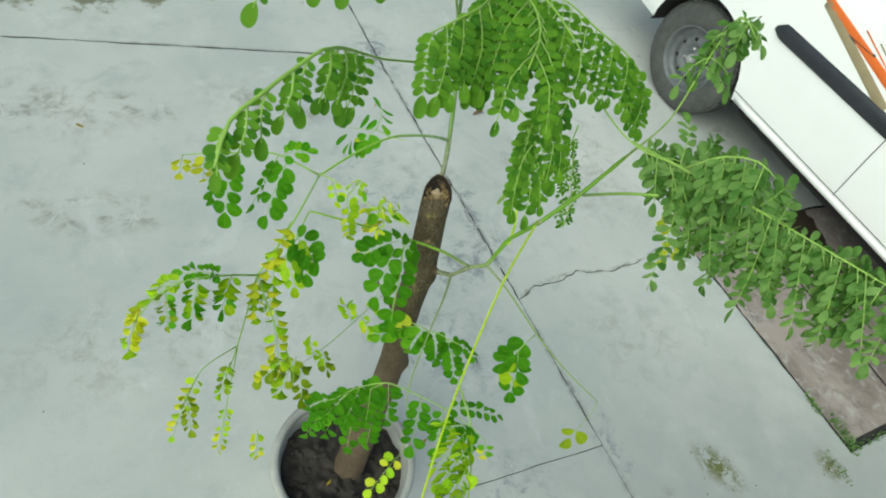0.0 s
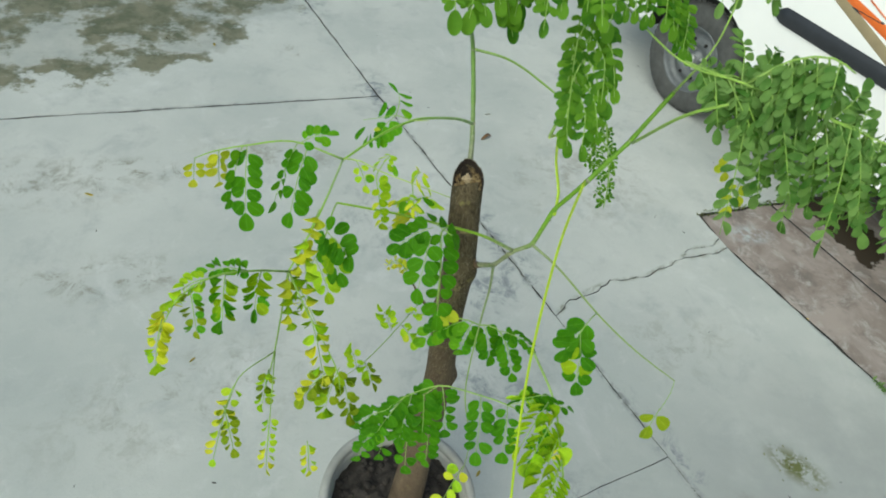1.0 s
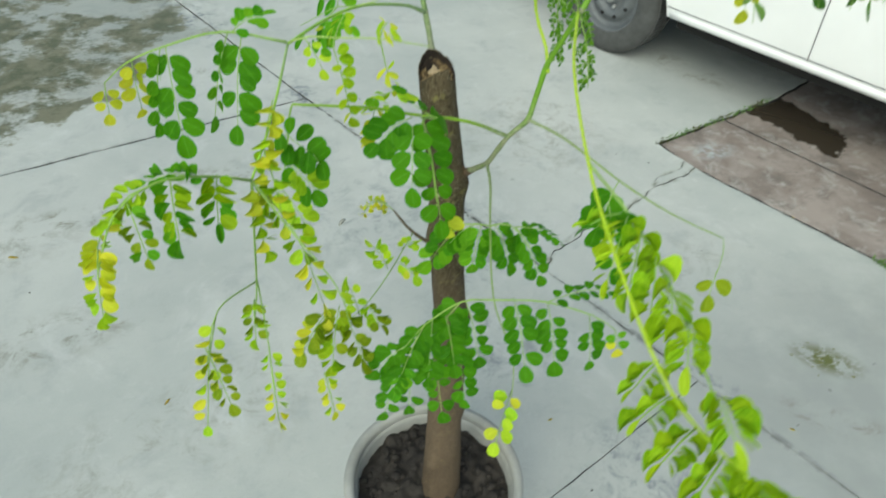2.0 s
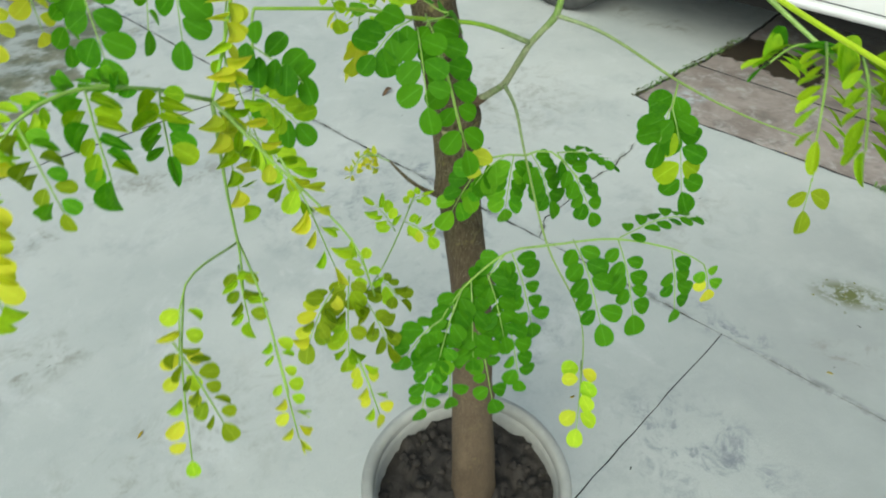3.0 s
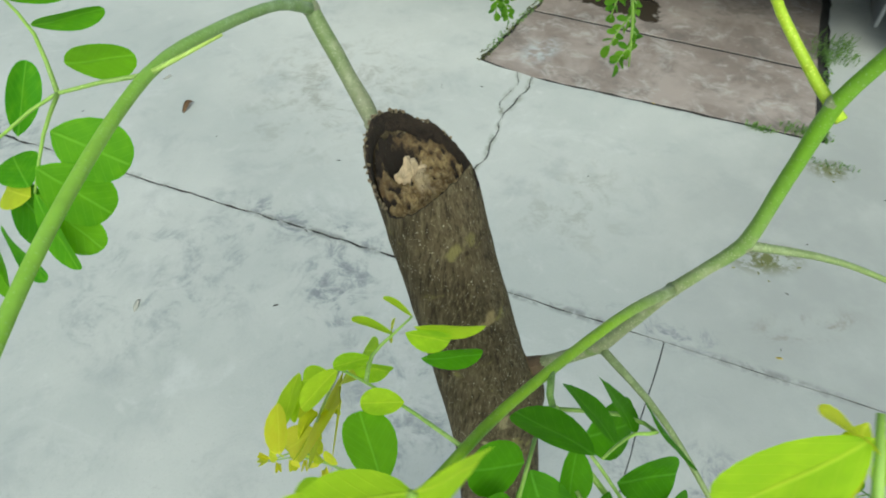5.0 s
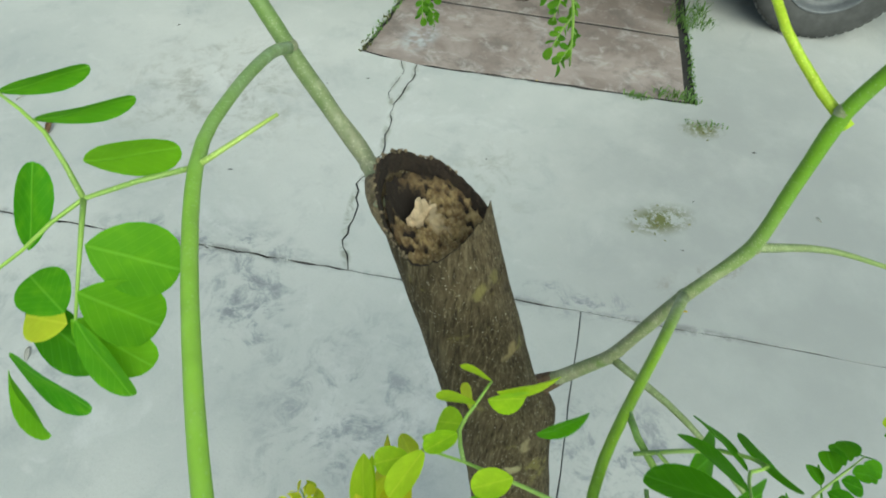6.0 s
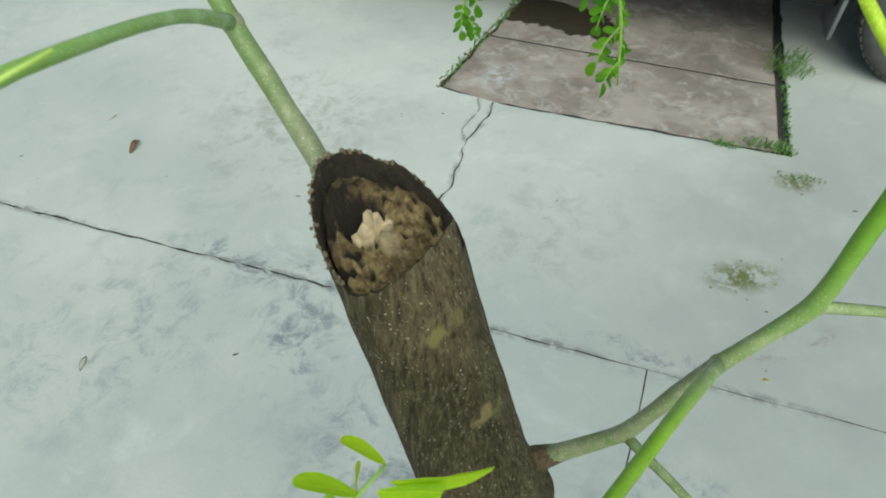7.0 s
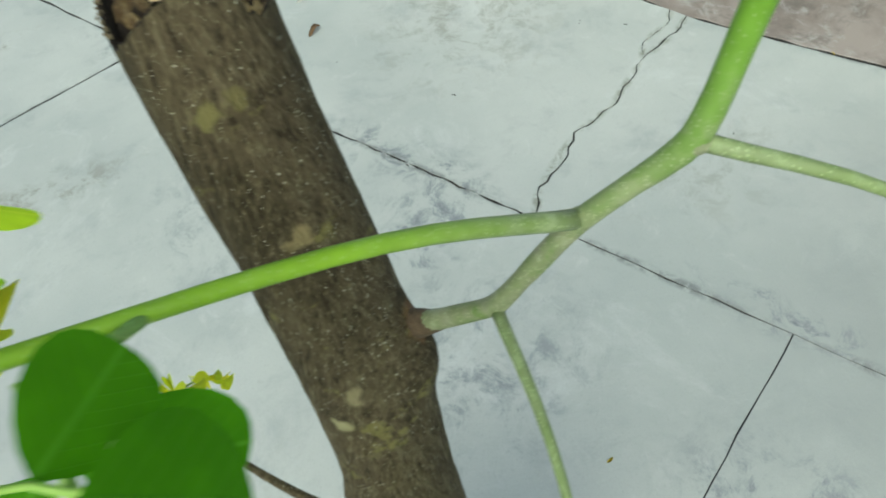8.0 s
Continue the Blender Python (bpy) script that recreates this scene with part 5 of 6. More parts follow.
leaf(st, (0.094, 0.841, 1.018), (0.0965, 0.8475, 0.996), 'yellow', 50, 3, 0.8)
leaf(st, (0.0935, 0.842, 1.01), (0.0794, 0.8544, 0.9863), 'yellow', 30, 0, 0.6)
leaf(st, (0.0945, 0.8395, 1.0258), (0.0838, 0.836, 1.0283), 'yellow', 40, 3, 0.9)
st = twig(STALK, (0.1025, 0.81, 1.0845), (0.1103, 0.8177, 1.0835), (0.1195, 0.8185, 1.0865), (0.1285, 0.819, 1.089))
leaf(st, (0.1139, 0.7954, 1.1064), (0.1305, 0.7854, 1.1022), 'green', 45, 0, 0.6)
leaf(st, (0.1265, 0.8155, 1.0885), (0.148, 0.8018, 1.0801), 'lime', 62, 0, 0.5)
leaf(st, (0.1235, 0.8165, 1.0865), (0.1375, 0.8085, 1.0765), 'lime', 35, 1, 0.7)
leaf(st, (0.1285, 0.819, 1.089), (0.124, 0.8285, 1.095), 'lime', 60, 0, 0.6)
leaf(st, (0.12, 0.8185, 1.0865), (0.1105, 0.8275, 1.0955), 'lime', 65, 0, 0.55)
leaf(st, (0.1095, 0.8175, 1.083), (0.0975, 0.8215, 1.086), 'lime', 50, 0, 0.75)
leaf(st, (0.1125, 0.8177, 1.0838), (0.1125, 0.829, 1.072), 'lime', 35, 0, 0.8)
leaf(st, (0.118, 0.8185, 1.086), (0.127, 0.8275, 1.0755), 'yellow', 40, 0, 0.6)
st = twig(STALK, (0.145, 0.7705, 1.0755), (0.158, 0.75, 1.0865), (0.157, 0.7375, 1.0955), (0.1513, 0.7412, 1.096), (0.1387, 0.7405, 1.106), (0.129, 0.739, 1.1145))
FLAT = (0.72, -0.2, 0.65)
leaf(st, (0.1285, 0.741, 1.1135), (0.1255, 0.7664, 1.107), 'green', 0, 0, 0.74, (0.35, -0.35, 0.85))
leaf(st, (0.1387, 0.7409, 1.1062), (0.1465, 0.7633, 1.1026), 'green', 0, 0, 0.78, (0.55, -0.3, 0.75))
leaf(st, (0.1513, 0.7419, 1.0955), (0.1635, 0.7602, 1.09), 'green', 0, 0, 0.95, FLAT)
leaf(st, (0.1565, 0.7359, 1.0972), (0.1735, 0.735, 1.0785), 'green', 0, 2, 1.15, FLAT)
pinna((0.145, 0.765, 1.085), (0.152, 0.678, 0.995), 6, 0.023, 'green', face=(0.1, -0.85, 0.5), wild=0.25)
pinna((0.13, 0.742, 1.085), (0.119, 0.684, 1.042), 3, 0.0235, 'green', face=(-0.35, -0.65, 0.6), wild=0.25)
pinna((0.133, 0.762, 1.083), (0.089, 0.735, 1.07), 4, 0.0225, 'green', face=(-0.1, -0.85, 0.5), wild=0.25)
st = twig(STALK, (-0.0085, 0.7465, 1.083), (-0.0095, 0.712, 1.106), (0.004, 0.7065, 1.094), (0.0165, 0.6975, 1.087), (0.0215, 0.691, 1.079))
TOWARD = (-0.41, -0.58, 0.71)
leaf(st, (-0.0059, 0.7103, 1.107), (-0.0035, 0.7241, 1.1198), 'green', -8, 0, 0.92, TOWARD)
leaf(st, (-0.0001, 0.7248, 1.0894), (0.0187, 0.7284, 1.1032), 'green', 12, 1, 0.92, TOWARD)
leaf(st, (0.0096, 0.7112, 1.0813), (0.0284, 0.7148, 1.0951), 'green', 5, 2, 0.92, TOWARD)
leaf(st, (0.0145, 0.7003, 1.0771), (0.0333, 0.7039, 1.0909), 'green', -14, 0, 0.92, TOWARD)
leaf(st, (0.0237, 0.6967, 1.0817), (0.0253, 0.6781, 1.0675), 'green', 8, 1, 1.0, TOWARD)
leaf(st, (-0.0129, 0.7035, 1.1129), (-0.0187, 0.6913, 1.0995), 'green', -8, 2, 0.92, TOWARD)
leaf(st, (-0.0061, 0.7027, 1.1009), (-0.0131, 0.6875, 1.0843), 'green', 12, 0, 1.0, TOWARD)
leaf(st, (0.0055, 0.7, 1.0986), (-0.0015, 0.6848, 1.082), 'green', 5, 1, 0.92, TOWARD)
leaf(st, (0.0124, 0.6911, 1.0972), (0.0054, 0.6759, 1.0806), 'green', -14, 2, 0.92, TOWARD)
pinna((-0.016, 0.742, 1.05), (0.012, 0.7, 1.04), 5, 0.021, 'olive', face=TOWARD, wild=0.3, other='green', share=0.45)
pinna((-0.026, 0.744, 1.015), (-0.002, 0.71, 0.985), 4, 0.02, 'olive', face=TOWARD, other='lime', share=0.5)
# yellowing leaflets below the arch
pinna((-0.017, 0.694, 1.158), (-0.037, 0.637, 1.096), 5, 0.0145, 'yellow', face=(0.85, -0.4, 0.2), other='lime', share=0.4, curl=0.95)
pinna((-0.032, 0.667, 1.131), (-0.02, 0.622, 1.061), 5, 0.014, 'yellow', face=(-0.3, -0.8, 0.3), other='lime', share=0.4, curl=0.95)
pinna((-0.0445, 0.631, 1.111), (-0.042, 0.614, 1.036), 5, 0.0145, 'yellow', face=(0.8, -0.5, 0.2), other='olive', share=0.4, curl=0.95)
pinna((-0.0445, 0.631, 1.111), (-0.004, 0.602, 1.041), 5, 0.0145, 'yellow', face=(-0.2, -0.85, 0.4), other='olive', share=0.6, curl=0.95)
pinna((-0.012, 0.582, 1.091), (0.008, 0.557, 1.011), 5, 0.016, 'lime', face=(0.2, -0.85, 0.4), other='yellow', share=0.4, curl=0.95)
# leaflets on the left spray
pinna((-0.07, 0.6058, 1.139), (-0.072, 0.5684, 1.115), 6, 0.0155, 'olive', face=(-0.1, -0.85, 0.5), other='mid', share=0.5, curl=0.5)
pinna((-0.08, 0.5963, 1.145), (-0.122, 0.582, 1.155), 6, 0.0116, 'mid', face=(0.3, 0.2, 0.9), curl=0.5)
pinna((-0.102, 0.5752, 1.16), (-0.1, 0.5412, 1.125), 6, 0.0139, 'olive', face=(-0.1, -0.6, 0.8), other='mid', share=0.5, curl=0.5)
pinna((-0.117, 0.565, 1.163), (-0.147, 0.5582, 1.145), 6, 0.0116, 'lime', face=(0.8, -0.1, 0.5), curl=0.5)
pinna((-0.132, 0.5501, 1.16), (-0.124, 0.5276, 1.12), 6, 0.0116, 'mid', face=(-0.1, -0.6, 0.8), other='dull', share=0.5, curl=0.5)
pinna((-0.142, 0.5412, 1.155), (-0.167, 0.5378, 1.115), 6, 0.0116, 'lime', face=(0.8, -0.3, 0.3), other='yellow', share=0.5, curl=0.5)
pinna((-0.157, 0.5276, 1.135), (-0.164, 0.5038, 1.085), 11, 0.0124, 'yellow', face=(-0.2, -0.6, 0.7), other='lime', share=0.4, curl=0.5)
pinna((-0.051, 0.528, 1.058), (-0.051, 0.488, 1.051), 5, 0.0101, 'dull', face=(-0.1, -0.85, 0.5), other='lime', share=0.5, curl=0.5)
pinna((-0.08, 0.498, 1.074), (-0.098, 0.444, 1.001), 7, 0.0108, 'lime', face=(0.3, -0.7, 0.6), other='yellow', share=0.4, curl=0.5)
pinna((-0.09, 0.478, 1.061), (-0.076, 0.448, 1.021), 6, 0.0101, 'dull', face=(0, -0.6, 0.8), curl=0.5)
pinna((-0.04, 0.473, 1.056), (-0.04, 0.438, 1.001), 7, 0.0085, 'lime', face=(0.2, -0.7, 0.6), other='yellow', share=0.4, curl=0.5)
pinna((0.002, 0.458, 1.031), (0.007, 0.438, 1.001), 5, 0.0085, 'lime', face=(0.2, -0.7, 0.6), other='yellow', share=0.5, curl=0.5)
# olive clump and twigs low on the left
pinna((0.025, 0.62, 0.935), (0.01, 0.585, 0.875), 8, 0.0175, 'dull', face=(-0.2, -0.8, 0.5), other='olive', share=0.6, curl=0.3, wild=0.6)
pinna((0.03, 0.62, 0.92), (0.045, 0.585, 0.88), 7, 0.0168, 'dull', face=(0.1, -0.8, 0.5), curl=0.3, wild=0.6)
pinna((0.01, 0.615, 0.93), (-0.02, 0.59, 0.9), 7, 0.0156, 'dull', face=(-0.1, -0.8, 0.5), other='yellow', share=0.3, curl=0.3, wild=0.6)
pinna((0.05, 0.66, 0.87), (0.04, 0.655, 0.925), 4, 0.014, 'lime', face=(-0.2, -0.85, 0.3), curl=0.5)
pinna((0.06, 0.68, 0.865), (0.075, 0.65, 0.855), 4, 0.014, 'lime', face=(-0.1, -0.8, 0.5), other='dull', share=0.5, curl=0.5)
pinna((0.1, 0.755, 0.85), (0.082, 0.765, 0.885), 4, 0.015, 'lime', face=(-0.1, -0.85, 0.4), curl=0.5)
pinna((0.115, 0.77, 0.847), (0.135, 0.745, 0.84), 4, 0.013, 'lime', face=(-0.1, -0.85, 0.4), other='yellow', share=0.3, curl=0.5)
pinna((0.125, 0.79, 0.85), (0.14, 0.77, 0.88), 3, 0.012, 'lime', face=(-0.1, -0.85, 0.4), curl=0.5)
pinna((0.118, 0.875, 0.868), (0.088, 0.95, 0.79), 8, 0.011, 'yellow', face=(-0.3, -0.7, 0.5), wild=0.8, curl=0.5)
pinna((0.105, 0.91, 0.85), (0.12, 0.94, 0.8), 6, 0.01, 'yellow', face=(-0.3, -0.7, 0.5), wild=0.8, curl=0.5)
# leaflets in front of the trunk
pinna((0.19, 0.705, 0.96), (0.148, 0.705, 0.905), 5, 0.023, 'green', face=(-0.1, -0.85, 0.5), other='mid', share=0.4)
pinna((0.2, 0.7, 0.962), (0.17, 0.7, 0.935), 2, 0.02, 'yellow', face=(-0.1, -0.85, 0.5), other='mid', share=0.5)
pinna((0.21, 0.7, 0.96), (0.2, 0.69, 0.905), 5, 0.02, 'green', face=(-0.1, -0.85, 0.5), other='mid', share=0.5)
pinna((0.225, 0.695, 0.964), (0.245, 0.68, 0.91), 5, 0.02, 'green', face=(0.1, -0.8, 0.6))
pinna((0.25, 0.688, 0.962), (0.278, 0.655, 0.905), 5, 0.018, 'green', face=(0.1, -0.8, 0.6))
pinna((0.25, 0.688, 0.962), (0.3, 0.67, 0.95), 5, 0.014, 'green', face=(-0.1, 0.1, 1))
pinna((0.222, 0.594, 0.938), (0.221, 0.53, 0.895), 5, 0.02, 'green', face=(-0.1, -0.85, 0.5), wild=0.2)
pinna((0.258, 0.58, 0.94), (0.262, 0.54, 0.88), 5, 0.019, 'green', face=(-0.1, -0.85, 0.5), wild=0.2)
pinna((0.305, 0.562, 0.926), (0.308, 0.54, 0.87), 4, 0.018, 'green', face=(-0.1, -0.85, 0.5), wild=0.2, other='mid', share=0.3)
pinna((0.26, 0.58, 0.94), (0.345, 0.585, 0.935), 6, 0.014, 'green', face=(0, 0.15, 1), wild=0.2)
pinna((0.335, 0.55, 0.91), (0.34, 0.54, 0.885), 2, 0.014, 'mid', face=(-0.1, -0.85, 0.5), other='yellow', share=0.3)
pinna((0.165, 0.61, 0.925), (0.135, 0.6, 0.885), 5, 0.02, 'green', face=(-0.1, -0.85, 0.5), other='mid', share=0.2)
pinna((0.17, 0.61, 0.926), (0.185, 0.585, 0.85), 5, 0.02, 'green', face=(-0.1, -0.85, 0.5))
pinna((0.12, 0.6, 0.905), (0.082, 0.565, 0.845), 6, 0.019, 'green', face=(-0.1, -0.85, 0.5), other='mid', share=0.2)
pinna((0.13, 0.605, 0.91), (0.12, 0.57, 0.84), 6, 0.019, 'green', face=(-0.1, -0.85, 0.5))
pinna((0.095, 0.585, 0.89), (0.06, 0.58, 0.86), 4, 0.018, 'green', face=(-0.1, -0.85, 0.5))
pinna((0.145, 0.61, 0.915), (0.152, 0.575, 0.855), 5, 0.019, 'green', face=(-0.1, -0.85, 0.5))
pinna((0.11, 0.595, 0.9), (0.095, 0.565, 0.8), 7, 0.017, 'green', face=(-0.1, -0.85, 0.5), wild=0.45)
pinna((0.125, 0.6, 0.895), (0.135, 0.555, 0.79), 7, 0.017, 'green', face=(-0.1, -0.85, 0.5), wild=0.45)
pinna((0.155, 0.605, 0.9), (0.165, 0.56, 0.8), 7, 0.017, 'green', face=(-0.1, -0.85, 0.5), wild=0.45)
pinna((0.095, 0.585, 0.88), (0.065, 0.555, 0.81), 6, 0.016, 'green', face=(-0.1, -0.85, 0.5), wild=0.45)
pinna((0.213, 0.535, 0.84), (0.178, 0.476, 0.835), 4, 0.017, 'lime', face=(-0.1, -0.6, 0.75), other='yellow', share=0.4, wild=0.5)
pinna((0.37, 0.685, 1.01), (0.345, 0.66, 0.97), 4, 0.024, 'green', face=(-0.1, -0.85, 0.5))
pinna((0.356, 0.667, 1), (0.372, 0.642, 0.915), 5, 0.026, 'green', face=(-0.35, -0.8, 0.45), other='olive', share=0.5)
pinna((0.483, 0.595, 0.937), (0.478, 0.585, 0.905), 1, 0.026, 'dull', face=(-0.1, -0.85, 0.5))
# drooping leaf: yellow-green leaflets along one side
pinna((0.2277, 0.4389, 1.191), (0.201, 0.432, 1.19), 9, 0.0140, 'green', face=(-0.05, 0.42, 0.9), other='lime', share=0.35, wild=0.22, curl=0.2, spread=(1, -0.15, -0.1), slim=0.47)
pinna((0.2257, 0.4281, 1.197), (0.2023, 0.3947, 1.172), 9, 0.0140, 'olive', face=(-0.05, 0.42, 0.9), other='lime', share=0.35, wild=0.22, curl=0.2, spread=(1, -0.15, -0.1), slim=0.47)
pinna((0.2277, 0.4101, 1.199), (0.2076, 0.3759, 1.177), 9, 0.0140, 'olive', face=(-0.05, 0.42, 0.9), other='lime', share=0.35, wild=0.22, curl=0.2, spread=(1, -0.15, -0.1), slim=0.47)
pinna((0.2284, 0.3887, 1.198), (0.2127, 0.3529, 1.178), 9, 0.0140, 'olive', face=(-0.05, 0.42, 0.9), other='lime', share=0.35, wild=0.22, curl=0.2, spread=(1, -0.15, -0.1), slim=0.47)
pinna((0.228, 0.3652, 1.194), (0.2152, 0.3315, 1.181), 9, 0.0140, 'olive', face=(-0.05, 0.42, 0.9), other='lime', share=0.35, wild=0.22, curl=0.2, spread=(1, -0.15, -0.1), slim=0.47)
pinna((0.227, 0.3366, 1.188), (0.2147, 0.3089, 1.182), 9, 0.0140, 'olive', face=(-0.05, 0.42, 0.9), other='lime', share=0.35, wild=0.22, curl=0.2, spread=(1, -0.15, -0.1), slim=0.47)
pinna((0.1721, 0.2855, 1.227), (0.1541, 0.2744, 1.223), 12, 0.0098, 'olive', face=(-0.05, 0.42, 0.9), other='lime', share=0.35, wild=0.25, curl=0.2, spread=(1, -0.15, -0.1), slim=0.47)
pinna((0.1691, 0.2645, 1.228), (0.1484, 0.2563, 1.225), 12, 0.0098, 'olive', face=(-0.05, 0.42, 0.9), other='lime', share=0.35, wild=0.25, curl=0.2, spread=(1, -0.15, -0.1), slim=0.47)
pinna((0.1688, 0.2433, 1.232), (0.1479, 0.2326, 1.227), 12, 0.0098, 'olive', face=(-0.05, 0.42, 0.9), other='lime', share=0.35, wild=0.25, curl=0.2, spread=(1, -0.15, -0.1), slim=0.47)
pinna((0.17, 0.2245, 1.239), (0.1538, 0.2131, 1.236), 12, 0.0098, 'olive', face=(-0.05, 0.42, 0.9), other='lime', share=0.35, wild=0.25, curl=0.2, spread=(1, -0.15, -0.1), slim=0.47)
pinna((0.1707, 0.209, 1.248), (0.1589, 0.1929, 1.246), 12, 0.0098, 'olive', face=(-0.05, 0.42, 0.9), other='lime', share=0.35, wild=0.25, curl=0.2, spread=(1, -0.15, -0.1), slim=0.47)
pinna((0.1604, 0.2368, 1.27), (0.1582, 0.2157, 1.27), 12, 0.0098, 'olive', face=(-0.05, 0.42, 0.9), other='lime', share=0.35, wild=0.25, curl=0.2, spread=(1, -0.15, -0.1), slim=0.47)
pinna((0.1577, 0.1995, 1.265), (0.1577, 0.1815, 1.271), 12, 0.0098, 'olive', face=(-0.05, 0.42, 0.9), other='lime', share=0.35, wild=0.25, curl=0.2, spread=(1, -0.15, -0.1), slim=0.47)
# crown leaves over the yard: arched stalks with side stalks hanging in rows
SWAY = (0.02, -0.8, -0.55)
crown_frond([(0.1136, 0.7825, 1.4), (0.1064, 0.6956, 1.4544), (0.055, 0.6, 1.5104), (0.0241, 0.4525, 1.6153), (0.0099, 0.4189, 1.6238), (-0.005, 0.3862, 1.6224), (-0.0142, 0.3686, 1.6183), (-0.0135, 0.3414, 1.6136)], 0.045, 12, 5, 0.0072, label='arching bright green compound leaf', seed=3, face=(-0.1, -0.6, 0.8), wild=0.22, mess=0.07, start=0.62, hang=SWAY, taper=0.45, last=1.8)
crown_frond([(0.1396, 0.9264, 1.364), (0.085, 0.745, 1.56), (0.0389, 0.4977, 1.6669), (0.0074, 0.4592, 1.6753), (-0.0171, 0.4312, 1.6718), (-0.0276, 0.4102, 1.6648)], 0.042, 9, 5, 0.0074, seed=4, face=(-0.1, -0.6, 0.8), wild=0.22, mess=0.07, start=0.6, hang=SWAY, taper=0.3, last=1.7)
crown_frond([(0.125, 0.88, 1.45), (0.15, 0.79, 1.50), (0.135, 0.72, 1.515), (0.105, 0.68, 1.51), (0.08, 0.665, 1.495)], 0.135, 16, 9, 0.0122, seed=6, face=(-0.1, -0.6, 0.8), wild=0.22, mess=0.09, start=0.25, hang=(0.05, -0.78, -0.62), taper=0.52, last=1.7)
crown_frond([(0.14, 0.84, 1.48), (0.17, 0.735, 1.53), (0.185, 0.67, 1.535), (0.178, 0.625, 1.52)], 0.1, 13, 7, 0.0112, seed=17, face=(-0.05, -0.65, 0.75), both=True, wild=0.3, mess=0.12, start=0.15, hang=(0.03, -0.8, -0.6), taper=0.2, last=1.5)
crown_frond([(0.14, 0.84, 1.48), (0.19, 0.76, 1.52), (0.22, 0.71, 1.52), (0.25, 0.69, 1.50)], 0.095, 11, 7, 0.0115, seed=7, face=(0, -0.7, 0.7), wild=0.25, mess=0.1, start=0.1, hang=(-0.1, -0.75, -0.65), taper=0.2, last=1.5)
crown_frond([(0.2033, 0.6139, 1.36), (0.222, 0.645, 1.42), (0.225, 0.68, 1.46), (0.215, 0.70, 1.48)], 0.06, 9, 5, 0.0115, seed=8, face=(-0.1, -0.6, 0.8), both=True, wild=0.3, mess=0.12, start=0.35, hang=(0.12, -0.6, -0.75), taper=-0.2, last=1.4)
crown_frond([(0.16, 0.80, 1.505), (0.22, 0.785, 1.51), (0.27, 0.78, 1.49), (0.33, 0.785, 1.46), (0.375, 0.79, 1.41)], 0.088, 16, 7, 0.0112, seed=9, face=(0, -0.6, 0.8), wild=0.25, mess=0.09, start=0.15, hang=(0.05, -0.7, -0.7), taper=0.45, last=1.4)
crown_frond([(0.405, 0.985, 1.14), (0.42, 0.983, 1.1), (0.431, 0.975, 1.07), (0.438, 0.968, 1.045), (0.444, 0.965, 1.02), (0.449, 0.962, 0.985)], 0.034, 12, 4, 0.0085, seed=10, face=(-0.2, -0.7, 0.6), wild=0.6)
crown_frond([(0.43, 1.1, 1.12), (0.44, 1.11, 1.06), (0.45, 1.113, 1.0), (0.459, 1.115, 0.953)], 0.03, 9, 4, 0.0085, seed=16, face=(-0.2, -0.7, 0.6), wild=0.6, start=0.2)
crown_frond([(0.125, 0.88, 1.45), (0.25, 0.80, 1.44), (0.3449, 0.7268, 1.3999), (0.42, 0.708, 1.392), (0.53, 0.69, 1.372), (0.582, 0.6838, 1.3613), (0.6278, 0.6514, 1.367), (0.70, 0.61, 1.37)], 0.15, 27, 10, 0.017, label='long pale green drooping compound leaf', seed=11, face=(-0.1, -0.65, 0.7), both=True, wild=1.0, mess=0.45, start=0.545, pale=True, hang=(0.45, -0.1, -0.9), taper=0.1, last=1.3)
crown_frond([(0.352, 0.7245, 1.399), (0.38, 0.717, 1.396), (0.41, 0.71, 1.393), (0.44, 0.704, 1.388)], 0.052, 9, 5, 0.017, seed=14, face=(-0.1, -0.65, 0.7), both=True, wild=0.85, mess=0.3, start=0.1, pale=True, hang=(0.6, -0.1, -0.75), taper=-1.1)
crown_frond([(0.40, 0.7125, 1.394), (0.46, 0.70, 1.386), (0.53, 0.691, 1.373), (0.57, 0.685, 1.364)], 0.06, 13, 5, 0.017, seed=15, face=(-0.1, -0.55, 0.8), wild=0.8, mess=0.35, start=0.05, pale=True, hang=(0.35, 0.55, 0.25), taper=0.2)
crown_frond([(0.42, 0.71, 1.392), (0.447, 0.70, 1.43), (0.475, 0.685, 1.445), (0.495, 0.67, 1.44)], 0.07, 7, 5, 0.0155, seed=12, face=(0.1, -0.5, 0.85), both=True, wild=0.5, mess=0.2, start=0.2, pale=True, hang=(0.2, -0.3, -0.9), taper=0.3)
crown_frond([(0.3865, 0.7846, 1.327), (0.4184, 0.8027, 1.387), (0.4264, 0.8236, 1.47), (0.435, 0.833, 1.523), (0.4544, 0.8064, 1.516)], 0.05, 7, 4, 0.0155, seed=13, face=(0, -0.5, 0.85), both=True, wild=0.8, lean=(0.5, 0, 0), start=0.6, pale=True)
pinna((0.495, 0.79, 1.262), (0.503, 0.785, 1.222), 3, 0.017, 'yellow', face=(-0.1, -0.85, 0.5))
pinna((0.505, 0.75, 1.24), (0.506, 0.742, 1.2), 2, 0.016, 'yellow', face=(-0.1, -0.85, 0.5))


